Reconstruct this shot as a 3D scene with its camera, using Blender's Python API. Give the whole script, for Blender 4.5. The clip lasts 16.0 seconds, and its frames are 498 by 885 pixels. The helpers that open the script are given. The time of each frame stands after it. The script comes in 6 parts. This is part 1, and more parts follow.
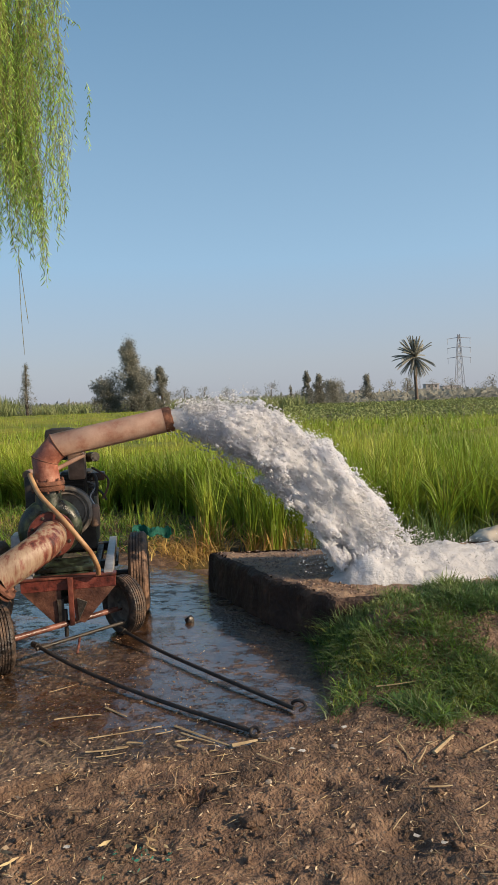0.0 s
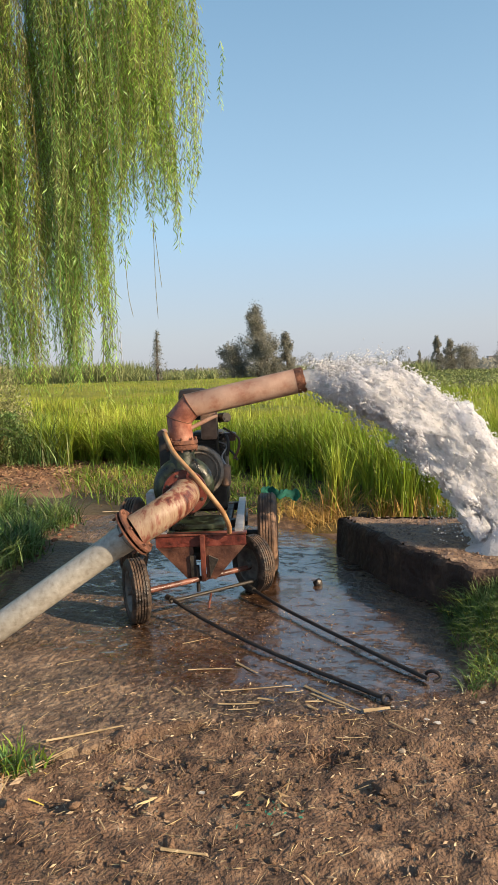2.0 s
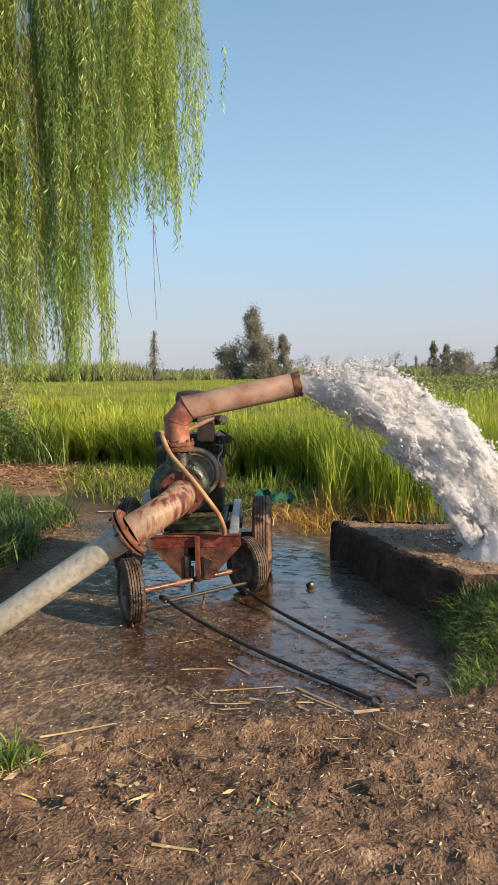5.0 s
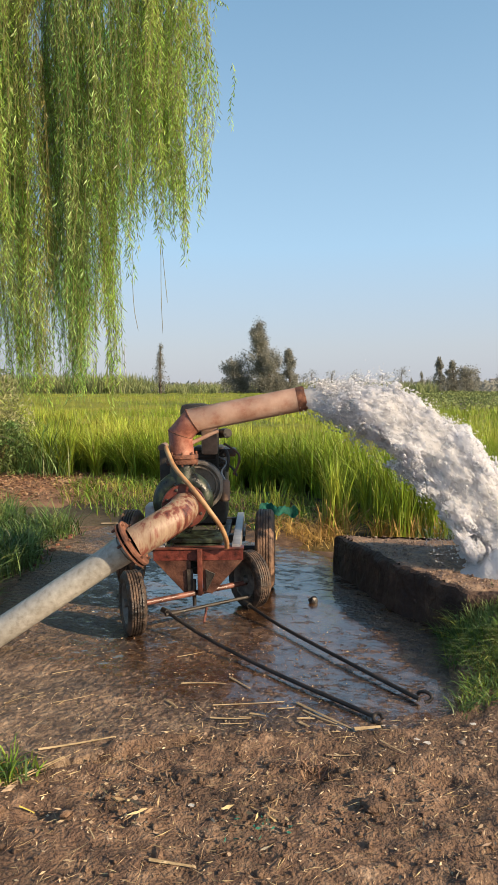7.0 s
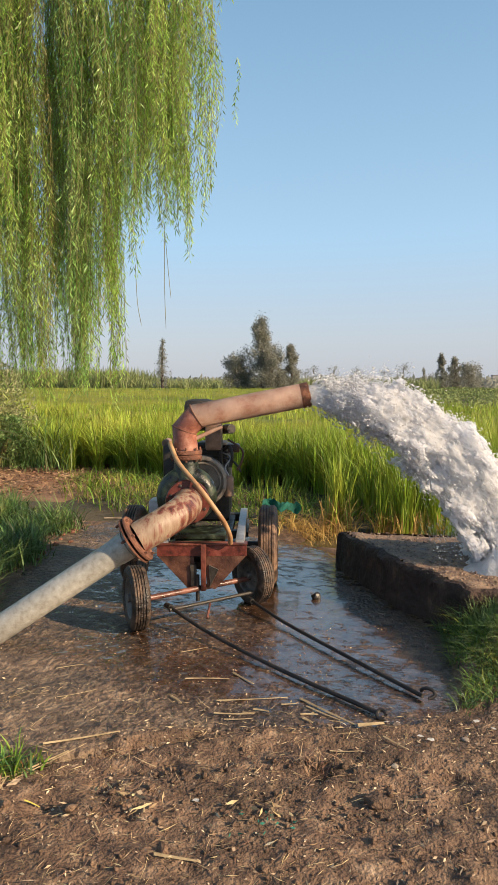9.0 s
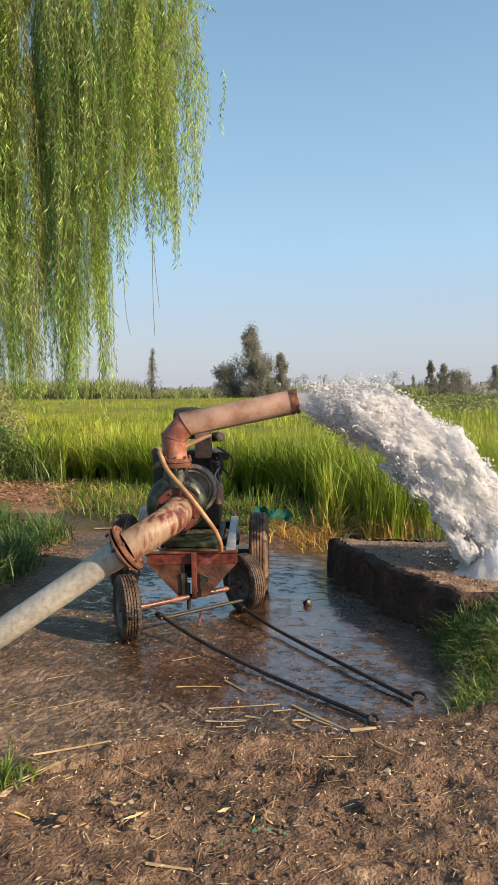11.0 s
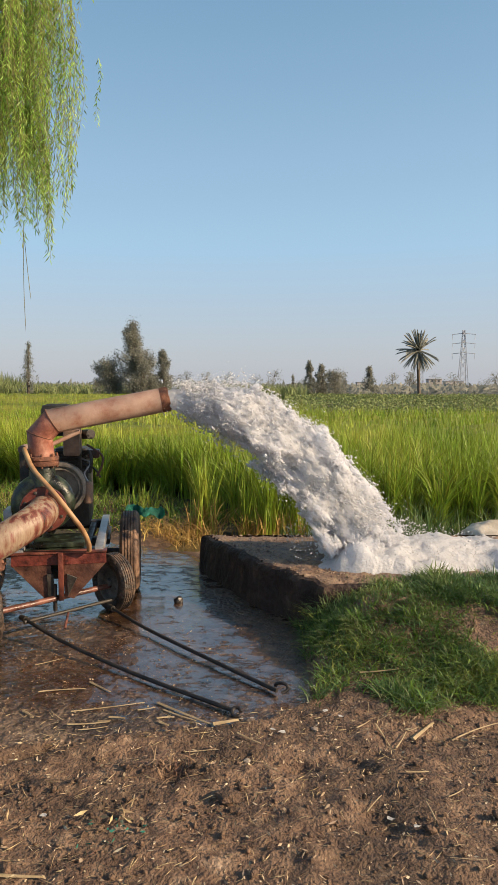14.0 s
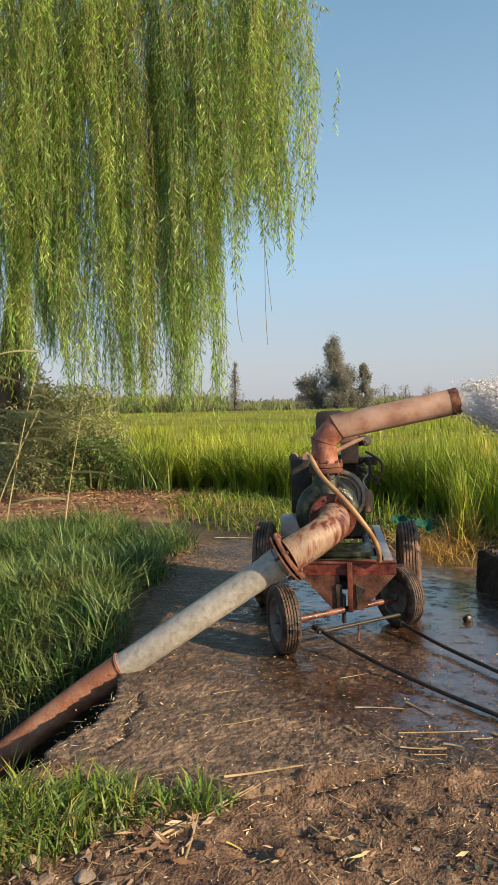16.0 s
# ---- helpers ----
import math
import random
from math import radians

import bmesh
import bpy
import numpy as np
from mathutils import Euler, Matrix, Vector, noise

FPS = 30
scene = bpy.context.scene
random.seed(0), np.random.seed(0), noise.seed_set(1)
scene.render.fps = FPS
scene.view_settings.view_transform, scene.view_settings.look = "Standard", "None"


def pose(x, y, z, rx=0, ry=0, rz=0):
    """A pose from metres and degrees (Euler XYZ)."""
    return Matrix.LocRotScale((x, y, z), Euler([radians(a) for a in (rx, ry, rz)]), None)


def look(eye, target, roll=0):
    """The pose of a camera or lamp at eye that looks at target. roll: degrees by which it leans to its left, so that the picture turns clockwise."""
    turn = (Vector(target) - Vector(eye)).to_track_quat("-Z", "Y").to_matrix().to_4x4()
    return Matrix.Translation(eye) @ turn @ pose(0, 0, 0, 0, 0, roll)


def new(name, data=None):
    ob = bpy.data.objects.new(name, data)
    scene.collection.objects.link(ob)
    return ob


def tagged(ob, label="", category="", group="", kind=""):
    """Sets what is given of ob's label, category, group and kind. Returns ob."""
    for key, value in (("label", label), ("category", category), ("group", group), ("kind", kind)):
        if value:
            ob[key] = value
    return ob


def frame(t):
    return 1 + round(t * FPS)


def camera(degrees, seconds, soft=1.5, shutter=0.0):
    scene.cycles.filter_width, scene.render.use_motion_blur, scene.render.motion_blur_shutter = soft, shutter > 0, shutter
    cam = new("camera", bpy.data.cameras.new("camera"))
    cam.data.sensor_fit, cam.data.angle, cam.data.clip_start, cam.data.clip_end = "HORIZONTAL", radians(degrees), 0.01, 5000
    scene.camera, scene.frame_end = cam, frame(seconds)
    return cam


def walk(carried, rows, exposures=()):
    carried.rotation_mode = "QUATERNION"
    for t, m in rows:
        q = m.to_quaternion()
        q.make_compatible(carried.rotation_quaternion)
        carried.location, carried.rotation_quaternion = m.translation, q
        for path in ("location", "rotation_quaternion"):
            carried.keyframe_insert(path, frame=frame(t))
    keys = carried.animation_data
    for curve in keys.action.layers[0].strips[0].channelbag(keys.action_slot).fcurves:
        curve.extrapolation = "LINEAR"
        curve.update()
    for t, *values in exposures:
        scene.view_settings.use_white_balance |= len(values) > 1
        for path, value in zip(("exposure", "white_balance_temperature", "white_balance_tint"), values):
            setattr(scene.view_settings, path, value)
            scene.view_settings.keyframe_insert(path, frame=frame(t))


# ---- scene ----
cam = camera(40.2, 16.0, soft=1.45)
PATH = [
    (0, (0.094, 0.121, 1.491), (0.024, 2.117, 1.379), -2.6),
    (0.5, (0.072, 0.139, 1.481), (-0.077, 2.128, 1.331), -2.5),
    (1, (0.021, 0.167, 1.474), (-0.241, 2.146, 1.346), -2.7),
    (1.5, (-0.009, 0.183, 1.467), (-0.378, 2.145, 1.338), -2.5),
    (2, (0.033, 0.186, 1.458), (-0.399, 2.129, 1.263), -2.4),
    (2.5, (0.053, 0.181, 1.458), (-0.364, 2.127, 1.262), -1.3),
    (3, (0.054, 0.184, 1.455), (-0.351, 2.129, 1.23), -1.4),
    (3.2, (0.042, 0.18, 1.46), (-0.376, 2.123, 1.237), -1.3),
    (5.3, (0.039, 0.143, 1.471), (-0.38, 2.091, 1.298), -1.3),
    (5.5, (0.05, 0.145, 1.461), (-0.372, 2.094, 1.302), -1.0),
    (6, (0.048, 0.134, 1.468), (-0.375, 2.083, 1.314), -0.7),
    (6.5, (0.047, 0.148, 1.464), (-0.396, 2.092, 1.311), -1.0),
    (7, (0.046, 0.139, 1.469), (-0.387, 2.086, 1.319), -0.7),
    (7.5, (0.037, 0.138, 1.469), (-0.389, 2.085, 1.311), -0.2),
    (8, (0.036, 0.145, 1.468), (-0.406, 2.088, 1.299), -0.0),
    (8.5, (0.041, 0.138, 1.466), (-0.384, 2.085, 1.303), -0.1),
    (8.7, (0.03, 0.137, 1.474), (-0.401, 2.083, 1.309), -0.2),
    (10.8, (0.041, 0.129, 1.468), (-0.386, 2.078, 1.328), -1.3),
    (11, (0.044, 0.132, 1.461), (-0.368, 2.084, 1.324), -1.1),
    (11.5, (0.054, 0.129, 1.461), (-0.341, 2.084, 1.314), -1.1),
    (12, (0.066, 0.126, 1.459), (-0.287, 2.088, 1.308), -0.9),
    (12.5, (0.103, 0.132, 1.464), (-0.136, 2.113, 1.332), -0.7),
    (13, (0.12, 0.102, 1.478), (0.044, 2.099, 1.385), -0.4),
    (13.5, (0.128, 0.123, 1.475), (0.053, 2.117, 1.34), -0.7),
    (14, (0.124, 0.122, 1.466), (0.053, 2.115, 1.317), -0.2),
    (14.5, (0.098, 0.057, 1.46), (-0.044, 2.045, 1.298), 3.5),
    (14.6, (0.061, 0.043, 1.463), (-0.155, 2.022, 1.27), 3.9),
    (15, (-0.032, 0.074, 1.45), (-0.354, 2.043, 1.311), 1.3),
    (15.5, (-0.254, 0.096, 1.424), (-0.755, 2.026, 1.28), -1.0),
    (16, (-0.465, 0.222, 1.405), (-1.099, 2.116, 1.31), -1.9),
]
walk(cam, [(t, look(eye, target, roll)) for t, eye, target, roll in PATH],
     exposures=[(0.0, 0.36, 6550, 10), (1.0, 0.65, 6800, 10), (1.6, 0.71, 6800, 10), (6.0, 0.72, 6760, 10), (12.4, 0.70, 6750, 10), (13.0, 0.52, 6600, 10), (14.4, 0.60, 6900, 10), (15.0, 0.72, 7000, 10), (15.5, 0.71, 7050, 10), (16.0, 0.62, 6950, 10)])

# ---- light ----
SUN_AZ, SUN_EL = radians(105), radians(26)      # azimuth clockwise from +y
world = bpy.data.worlds.new("sky")
scene.world = world
world.use_nodes = True
wn = world.node_tree.nodes
sky = wn.new("ShaderNodeTexSky")
sky.sky_type = "NISHITA"
sky.sun_disc = False
sky.sun_elevation, sky.sun_rotation = SUN_EL, SUN_AZ
sky.air_density, sky.dust_density, sky.ozone_density = 1.0, 2.0, 1.5
wn["Background"].inputs["Strength"].default_value = 0.15
# pale morning haze all round the horizon, thinning upwards
wl = world.node_tree.links
wco, wsep, wmap, wmix = wn.new("ShaderNodeTexCoord"), wn.new("ShaderNodeSeparateXYZ"), wn.new("ShaderNodeMapRange"), wn.new("ShaderNodeMix")
wl.new(wco.outputs["Generated"], wsep.inputs[0])
wmap.interpolation_type = "SMOOTHERSTEP"
for key, value in (("From Min", -0.05), ("From Max", 1.0), ("To Min", 0.88), ("To Max", 0.62)):
    wmap.inputs[key].default_value = value
haze = wn.new("ShaderNodeValToRGB")
hz = haze.color_ramp.elements
hz.new(0.1), hz.new(0.2), hz.new(0.3)
for e, (p, c) in zip(hz, ((0.0, (0.49, 0.52, 0.60)), (0.06, (0.48, 0.54, 0.63)), (0.20, (0.365, 0.58, 0.80)), (0.52, (0.175, 0.36, 0.56)), (0.9, (0.06, 0.14, 0.26)))):
    e.position, e.color = p, (*c, 1)
wl.new(wsep.outputs["Z"], haze.inputs["Fac"])
lift = wn.new("ShaderNodeVectorMath")
lift.operation = "SCALE"
lift.inputs["Scale"].default_value = 4.6
wl.new(haze.outputs["Color"], lift.inputs[0])
wl.new(wsep.outputs["Z"], wmap.inputs["Value"])
wmix.data_type = "RGBA"
wl.new(wmap.outputs[0], wmix.inputs[0])
wl.new(sky.outputs[0], wmix.inputs[6])
wl.new(lift.outputs[0], wmix.inputs[7])
wl.new(wmix.outputs[2], wn["Background"].inputs["Color"])

sun_data = bpy.data.lights.new("sun", "SUN")
sun_data.energy, sun_data.angle, sun_data.color = 5.0, radians(0.6), (1.0, 0.785, 0.545)
sun = new("sun", sun_data)
to_sun = Vector((math.sin(SUN_AZ) * math.cos(SUN_EL), math.cos(SUN_AZ) * math.cos(SUN_EL), math.sin(SUN_EL)))
sun.matrix_world = look(to_sun * 50, (0, 0, 0))

# ---- materials ----


def mat(name, stops, scale=6.0, rough=(0.5, 0.8), metal=0.0, bump=0.3, bump_scale=40.0, detail=8.0, stretch=(1, 1, 1), spec=0.5, island=0.0, trans=0.0, coat=0.0, dist=0.01, macro=0.0, macro_scale=1.7, macro_range=(0.36, 0.62)):
    """A procedural surface: colours from a two-scale noise, roughness from the same noise, fine relief, and a random shift per piece."""
    m = bpy.data.materials.new(name)
    m.use_nodes = True
    nt = m.node_tree
    n, l = nt.nodes, nt.links
    b = n["Principled BSDF"]
    co = n.new("ShaderNodeTexCoord")
    mp = n.new("ShaderNodeMapping")
    mp.inputs["Scale"].default_value = stretch
    l.new(co.outputs["Object"], mp.inputs["Vector"])
    big = n.new("ShaderNodeTexNoise")
    big.inputs["Scale"].default_value, big.inputs["Detail"].default_value, big.inputs["Roughness"].default_value = scale, detail, 0.62
    l.new(mp.outputs[0], big.inputs["Vector"])
    ramp = n.new("ShaderNodeValToRGB")
    el = ramp.color_ramp.elements
    while len(el) < len(stops):
        el.new(0.5)
    for e, (p, c) in zip(el, stops):
        e.position, e.color = p, (*c, 1)
    l.new(big.outputs["Fac"], ramp.inputs["Fac"])
    colour = ramp.outputs["Color"]
    if macro:
        wide = n.new("ShaderNodeTexNoise")
        wide.inputs["Scale"].default_value, wide.inputs["Detail"].default_value = macro_scale, 4.0
        l.new(mp.outputs[0], wide.inputs["Vector"])
        wr = n.new("ShaderNodeMapRange")
        for key, value in (("From Min", macro_range[0]), ("From Max", macro_range[1]), ("To Min", 1 - macro), ("To Max", 1 + macro * 0.4)):
            wr.inputs[key].default_value = value
        l.new(wide.outputs["Fac"], wr.inputs["Value"])
        tone = n.new("ShaderNodeVectorMath")
        tone.operation = "SCALE"
        l.new(colour, tone.inputs[0])
        l.new(wr.outputs[0], tone.inputs["Scale"])
        colour = tone.outputs[0]
    if island:
        geo = n.new("ShaderNodeNewGeometry")
        hsv = n.new("ShaderNodeHueSaturation")
        mr = n.new("ShaderNodeMapRange")
        mr.inputs["To Min"].default_value, mr.inputs["To Max"].default_value = 1 - island, 1 + island
        l.new(geo.outputs["Random Per Island"], mr.inputs["Value"])
        l.new(mr.outputs[0], hsv.inputs["Value"])
        mh = n.new("ShaderNodeMapRange")
        mh.inputs["To Min"].default_value, mh.inputs["To Max"].default_value = 0.5 - island * 0.045, 0.5 + island * 0.045
        l.new(geo.outputs["Random Per Island"], mh.inputs["Value"])
        l.new(mh.outputs[0], hsv.inputs["Hue"])
        l.new(colour, hsv.inputs["Color"])
        colour = hsv.outputs["Color"]
    l.new(colour, b.inputs["Base Color"])
    rr = n.new("ShaderNodeMapRange")
    rr.inputs["From Min"].default_value, rr.inputs["From Max"].default_value = 0.35, 0.65
    rr.inputs["To Min"].default_value, rr.inputs["To Max"].default_value = rough
    l.new(big.outputs["Fac"], rr.inputs["Value"])
    l.new(rr.outputs[0], b.inputs["Roughness"])
    b.inputs["Metallic"].default_value = metal
    b.inputs["Specular IOR Level"].default_value = spec
    b.inputs["Coat Weight"].default_value = coat
    if bump:
        fine = n.new("ShaderNodeTexNoise")
        fine.inputs["Scale"].default_value, fine.inputs["Detail"].default_value = bump_scale, 6.0
        l.new(mp.outputs[0], fine.inputs["Vector"])
        bp = n.new("ShaderNodeBump")
        bp.inputs["Strength"].default_value, bp.inputs["Distance"].default_value = bump, dist
        l.new(fine.outputs["Fac"], bp.inputs["Height"])
        l.new(bp.outputs[0], b.inputs["Normal"])
    if trans:
        tr = n.new("ShaderNodeBsdfTranslucent")
        mix = n.new("ShaderNodeMixShader")
        mix.inputs[0].default_value = trans
        l.new(colour, tr.inputs["Color"])
        l.new(b.outputs[0], mix.inputs[1])
        l.new(tr.outputs[0], mix.inputs[2])
        l.new(mix.outputs[0], n["Material Output"].inputs["Surface"])
    return m


M_MUD = mat("dry_mud", [(0.3, (0.052, 0.029, 0.019)), (0.42, (0.105, 0.060, 0.037)), (0.54, (0.175, 0.106, 0.066)), (0.66, (0.26, 0.172, 0.112)), (0.76, (0.38, 0.275, 0.19))], 15.0, (0.6, 0.95), bump=1.0, bump_scale=80, dist=0.022, macro=0.42, macro_scale=3.0, macro_range=(0.36, 0.58))
M_BANK = mat("field_soil", [(0.35, (0.03, 0.024, 0.013)), (0.65, (0.08, 0.06, 0.033))], 1.2, (0.85, 1.0), bump=0.5, bump_scale=20, dist=0.03)
M_SLAB = mat("wet_basin_concrete", [(0.3, (0.09, 0.052, 0.036)), (0.5, (0.22, 0.14, 0.09)), (0.7, (0.42, 0.29, 0.19))], 14.0, (0.45, 0.85), bump=0.9, bump_scale=50, dist=0.02)
# wet wall, darker than the basin top: its shade is in the colour
M_DARKWALL = mat("wet_shade_dark_basin_wall", [(0.3, (0.022, 0.013, 0.011)), (0.55, (0.058, 0.036, 0.028)), (0.72, (0.13, 0.085, 0.062))], 6.0, (0.6, 0.9), bump=1.0, bump_scale=24, dist=0.03, spec=0.3)
M_PINKPIPE = mat("faded_red_pipe_paint", [(0.26, (0.20, 0.08, 0.052)), (0.38, (0.33, 0.175, 0.122)), (0.50, (0.40, 0.25, 0.185)), (0.62, (0.43, 0.285, 0.215)), (0.74, (0.50, 0.36, 0.285))], 9.0, (0.42, 0.7), bump=0.25, bump_scale=70, macro=0.3, macro_scale=4.0)
M_RISER = mat("redder_riser_paint", [(0.28, (0.11, 0.035, 0.024)), (0.42, (0.24, 0.085, 0.055)), (0.56, (0.34, 0.155, 0.105)), (0.70, (0.45, 0.30, 0.225))], 11.0, (0.4, 0.7), bump=0.3, bump_scale=70, macro=0.3, macro_scale=4.0)
M_RUSTLIP = mat("rusty_pipe_lip", [(0.35, (0.05, 0.02, 0.013)), (0.55, (0.15, 0.06, 0.035)), (0.7, (0.28, 0.13, 0.08))], 14.0, (0.7, 0.95), bump=0.6, bump_scale=80)
M_REDPAINT = mat("worn_red_paint", [(0.33, (0.035, 0.014, 0.01)), (0.5, (0.13, 0.032, 0.019)), (0.66, (0.20, 0.062, 0.037)), (0.76, (0.26, 0.14, 0.09))], 8.0, (0.35, 0.7), bump=0.3, bump_scale=70)
M_STREAK = mat("limestained_red_pipe", [(0.32, (0.045, 0.018, 0.013)), (0.42, (0.16, 0.05, 0.034)), (0.46, (0.24, 0.15, 0.10)), (0.55, (0.31, 0.23, 0.16)), (0.62, (0.21, 0.07, 0.05)), (0.78, (0.15, 0.045, 0.032))], 2.2, (0.3, 0.55), bump=0.3, bump_scale=60, stretch=(6, 5, 1.1), detail=5.0)
M_GREYPIPE = mat("galvanised_grey_pipe", [(0.33, (0.31, 0.285, 0.24)), (0.48, (0.42, 0.395, 0.345)), (0.62, (0.48, 0.46, 0.41)), (0.74, (0.60, 0.585, 0.55))], 30.0, (0.4, 0.62), metal=0.15, bump=0.25, bump_scale=90, macro=0.22)
M_RUSTPIPE = mat("rusted_pipe", [(0.34, (0.20, 0.075, 0.04)), (0.52, (0.36, 0.15, 0.085)), (0.7, (0.50, 0.30, 0.20))], 6.0, (0.6, 0.9), bump=0.4, bump_scale=60)
M_GREEN = mat("oily_green_paint", [(0.42, (0.008, 0.008, 0.006)), (0.54, (0.016, 0.024, 0.013)), (0.66, (0.05, 0.072, 0.04)), (0.73, (0.12, 0.06, 0.038))], 11.0, (0.2, 0.55), bump=0.4, bump_scale=50, macro=0.3)
M_OIL = mat("oily_black_iron", [(0.35, (0.012, 0.011, 0.01)), (0.6, (0.05, 0.042, 0.035)), (0.75, (0.12, 0.08, 0.055))], 9.0, (0.35, 0.75), metal=0.2, bump=0.4, bump_scale=60)
M_TAN = mat("dusty_tan_tank", [(0.35, (0.12, 0.07, 0.045)), (0.6, (0.29, 0.19, 0.135))], 8.0, (0.5, 0.8), bump=0.2, bump_scale=60)
M_STEEL = mat("worn_grey_steel", [(0.35, (0.20, 0.19, 0.19)), (0.6, (0.42, 0.42, 0.43))], 7.0, (0.3, 0.55), metal=0.5, bump=0.2, bump_scale=60)
M_ALLOY = mat("greasy_flywheel_iron", [(0.35, (0.10, 0.085, 0.07)), (0.6, (0.30, 0.26, 0.22))], 10.0, (0.35, 0.6), metal=0.4, bump=0.2, bump_scale=60)
M_RUBBER = mat("muddy_tyre_rubber", [(0.36, (0.02, 0.014, 0.011)), (0.48, (0.10, 0.058, 0.038)), (0.60, (0.21, 0.125, 0.08)), (0.72, (0.30, 0.195, 0.13))], 12.0, (0.4, 0.9), bump=0.6, bump_scale=60)
M_RIM = mat("dirty_wheel_rim", [(0.35, (0.06, 0.055, 0.05)), (0.65, (0.26, 0.235, 0.21))], 9.0, (0.45, 0.8), metal=0.2, bump=0.3, bump_scale=60)
M_HOSE = mat("ochre_rubber_hose", [(0.35, (0.26, 0.135, 0.065)), (0.65, (0.42, 0.265, 0.13))], 9.0, (0.4, 0.6), bump=0.1, bump_scale=80)
M_ROD = mat("black_iron_rod", [(0.35, (0.012, 0.011, 0.011)), (0.65, (0.05, 0.04, 0.035))], 12.0, (0.4, 0.7), metal=0.3, bump=0.3, bump_scale=90)
M_AXLE = mat("red_oxide_axle", [(0.35, (0.04, 0.018, 0.014)), (0.55, (0.12, 0.045, 0.032)), (0.7, (0.24, 0.10, 0.07))], 14.0, (0.2, 0.5), bump=0.4, bump_scale=60)
M_STRAW = mat("dry_straw", [(0.35, (0.27, 0.19, 0.10)), (0.65, (0.54, 0.41, 0.24))], 9.0, (0.6, 0.85), bump=0.2, bump_scale=80, island=0.4, trans=0.15)
M_CHIP = mat("pale_chips", [(0.35, (0.20, 0.14, 0.09)), (0.5, (0.36, 0.27, 0.18)), (0.65, (0.52, 0.43, 0.31))], 9.0, (0.6, 0.9), bump=0.3, bump_scale=80, island=0.4)
M_STONE = mat("grey_brown_stone", [(0.35, (0.13, 0.095, 0.07)), (0.65, (0.30, 0.24, 0.19))], 9.0, (0.7, 0.95), bump=0.5, bump_scale=60, island=0.35)
M_RICE = mat("rice_leaf", [(0.33, (0.12, 0.19, 0.018)), (0.5, (0.265, 0.345, 0.036)), (0.66, (0.46, 0.445, 0.08))], 0.5, (0.4, 0.6), bump=0, island=0.5, trans=0.28, spec=0.4)
M_RICEFAR = mat("rice_canopy_leaf", [(0.35, (0.16, 0.20, 0.026)), (0.65, (0.34, 0.33, 0.055))], 0.15, (0.6, 0.8), bump=0.8, bump_scale=9, island=0.2, trans=0.2, spec=0.2, dist=0.15)
M_DRYRICE = mat("dry_rice_stalk", [(0.35, (0.36, 0.20, 0.05)), (0.65, (0.60, 0.42, 0.14))], 3.0, (0.6, 0.85), bump=0, island=0.3, trans=0.3)
M_GRASS = mat("bank_grass_leaf", [(0.33, (0.04, 0.09, 0.025)), (0.5, (0.108, 0.178, 0.05)), (0.68, (0.25, 0.29, 0.095))], 3.0, (0.4, 0.6), bump=0, island=0.5, trans=0.28, spec=0.45)
M_WILLOW = mat("willow_leaf", [(0.3, (0.17, 0.29, 0.05)), (0.5, (0.37, 0.52, 0.10)), (0.7, (0.57, 0.66, 0.22))], 1.4, (0.35, 0.5), bump=0, island=0.55, trans=0.55, spec=0.55)
# darker copy of the willow leaf: the crown's shade put into its colour
M_WILLOWSHADE = mat("shaded_willow_leaf", [(0.3, (0.10, 0.22, 0.045)), (0.5, (0.25, 0.41, 0.10)), (0.7, (0.46, 0.56, 0.20))], 1.4, (0.35, 0.5), bump=0, island=0.55, trans=0.45, spec=0.55)
M_WILLOWDRY = mat("browning_willow_leaf", [(0.3, (0.17, 0.15, 0.04)), (0.5, (0.30, 0.265, 0.09)), (0.7, (0.42, 0.37, 0.15))], 1.4, (0.45, 0.6), bump=0, island=0.45, trans=0.35, spec=0.4)
M_TWIG = mat("willow_twig", [(0.35, (0.10, 0.085, 0.03)), (0.65, (0.20, 0.19, 0.06))], 4.0, (0.6, 0.8), bump=0)
M_BARK = mat("grey_bark", [(0.35, (0.06, 0.045, 0.035)), (0.65, (0.16, 0.12, 0.09))], 5.0, (0.8, 0.95), bump=0.8, bump_scale=18, stretch=(1, 1, 0.25), dist=0.03)
# far foliage: the haze of distance is mixed into the leaf colour
M_FARLEAF = mat("haze_paled_far_foliage", [(0.35, (0.245, 0.255, 0.22)), (0.65, (0.36, 0.355, 0.30))], 0.5, (0.95, 1.0), bump=0, island=0.15, trans=0.6, spec=0.0)
# used for the far maize, its green lightened to stand in for haze
M_CROP = mat("broadleaf_crop", [(0.35, (0.17, 0.21, 0.08)), (0.65, (0.30, 0.33, 0.15))], 0.4, (0.55, 0.8), bump=0, island=0.25, trans=0.3, spec=0.2)
M_BEANS = mat("dark_broadleaf_crop", [(0.35, (0.14, 0.185, 0.06)), (0.65, (0.27, 0.31, 0.12))], 0.4, (0.55, 0.8), bump=0, island=0.25, trans=0.25, spec=0.2)
# palm fronds greyed in colour to carry the distance haze
M_PALM = mat("haze_greyed_palm_frond", [(0.35, (0.27, 0.28, 0.25)), (0.65, (0.38, 0.375, 0.32))], 0.6, (0.7, 0.9), bump=0, island=0.25, trans=0.4)
M_LATTICE = mat("galvanised_lattice", [(0.35, (0.30, 0.32, 0.36)), (0.65, (0.40, 0.42, 0.46))], 0.2, (0.5, 0.7), metal=0.1, bump=0)
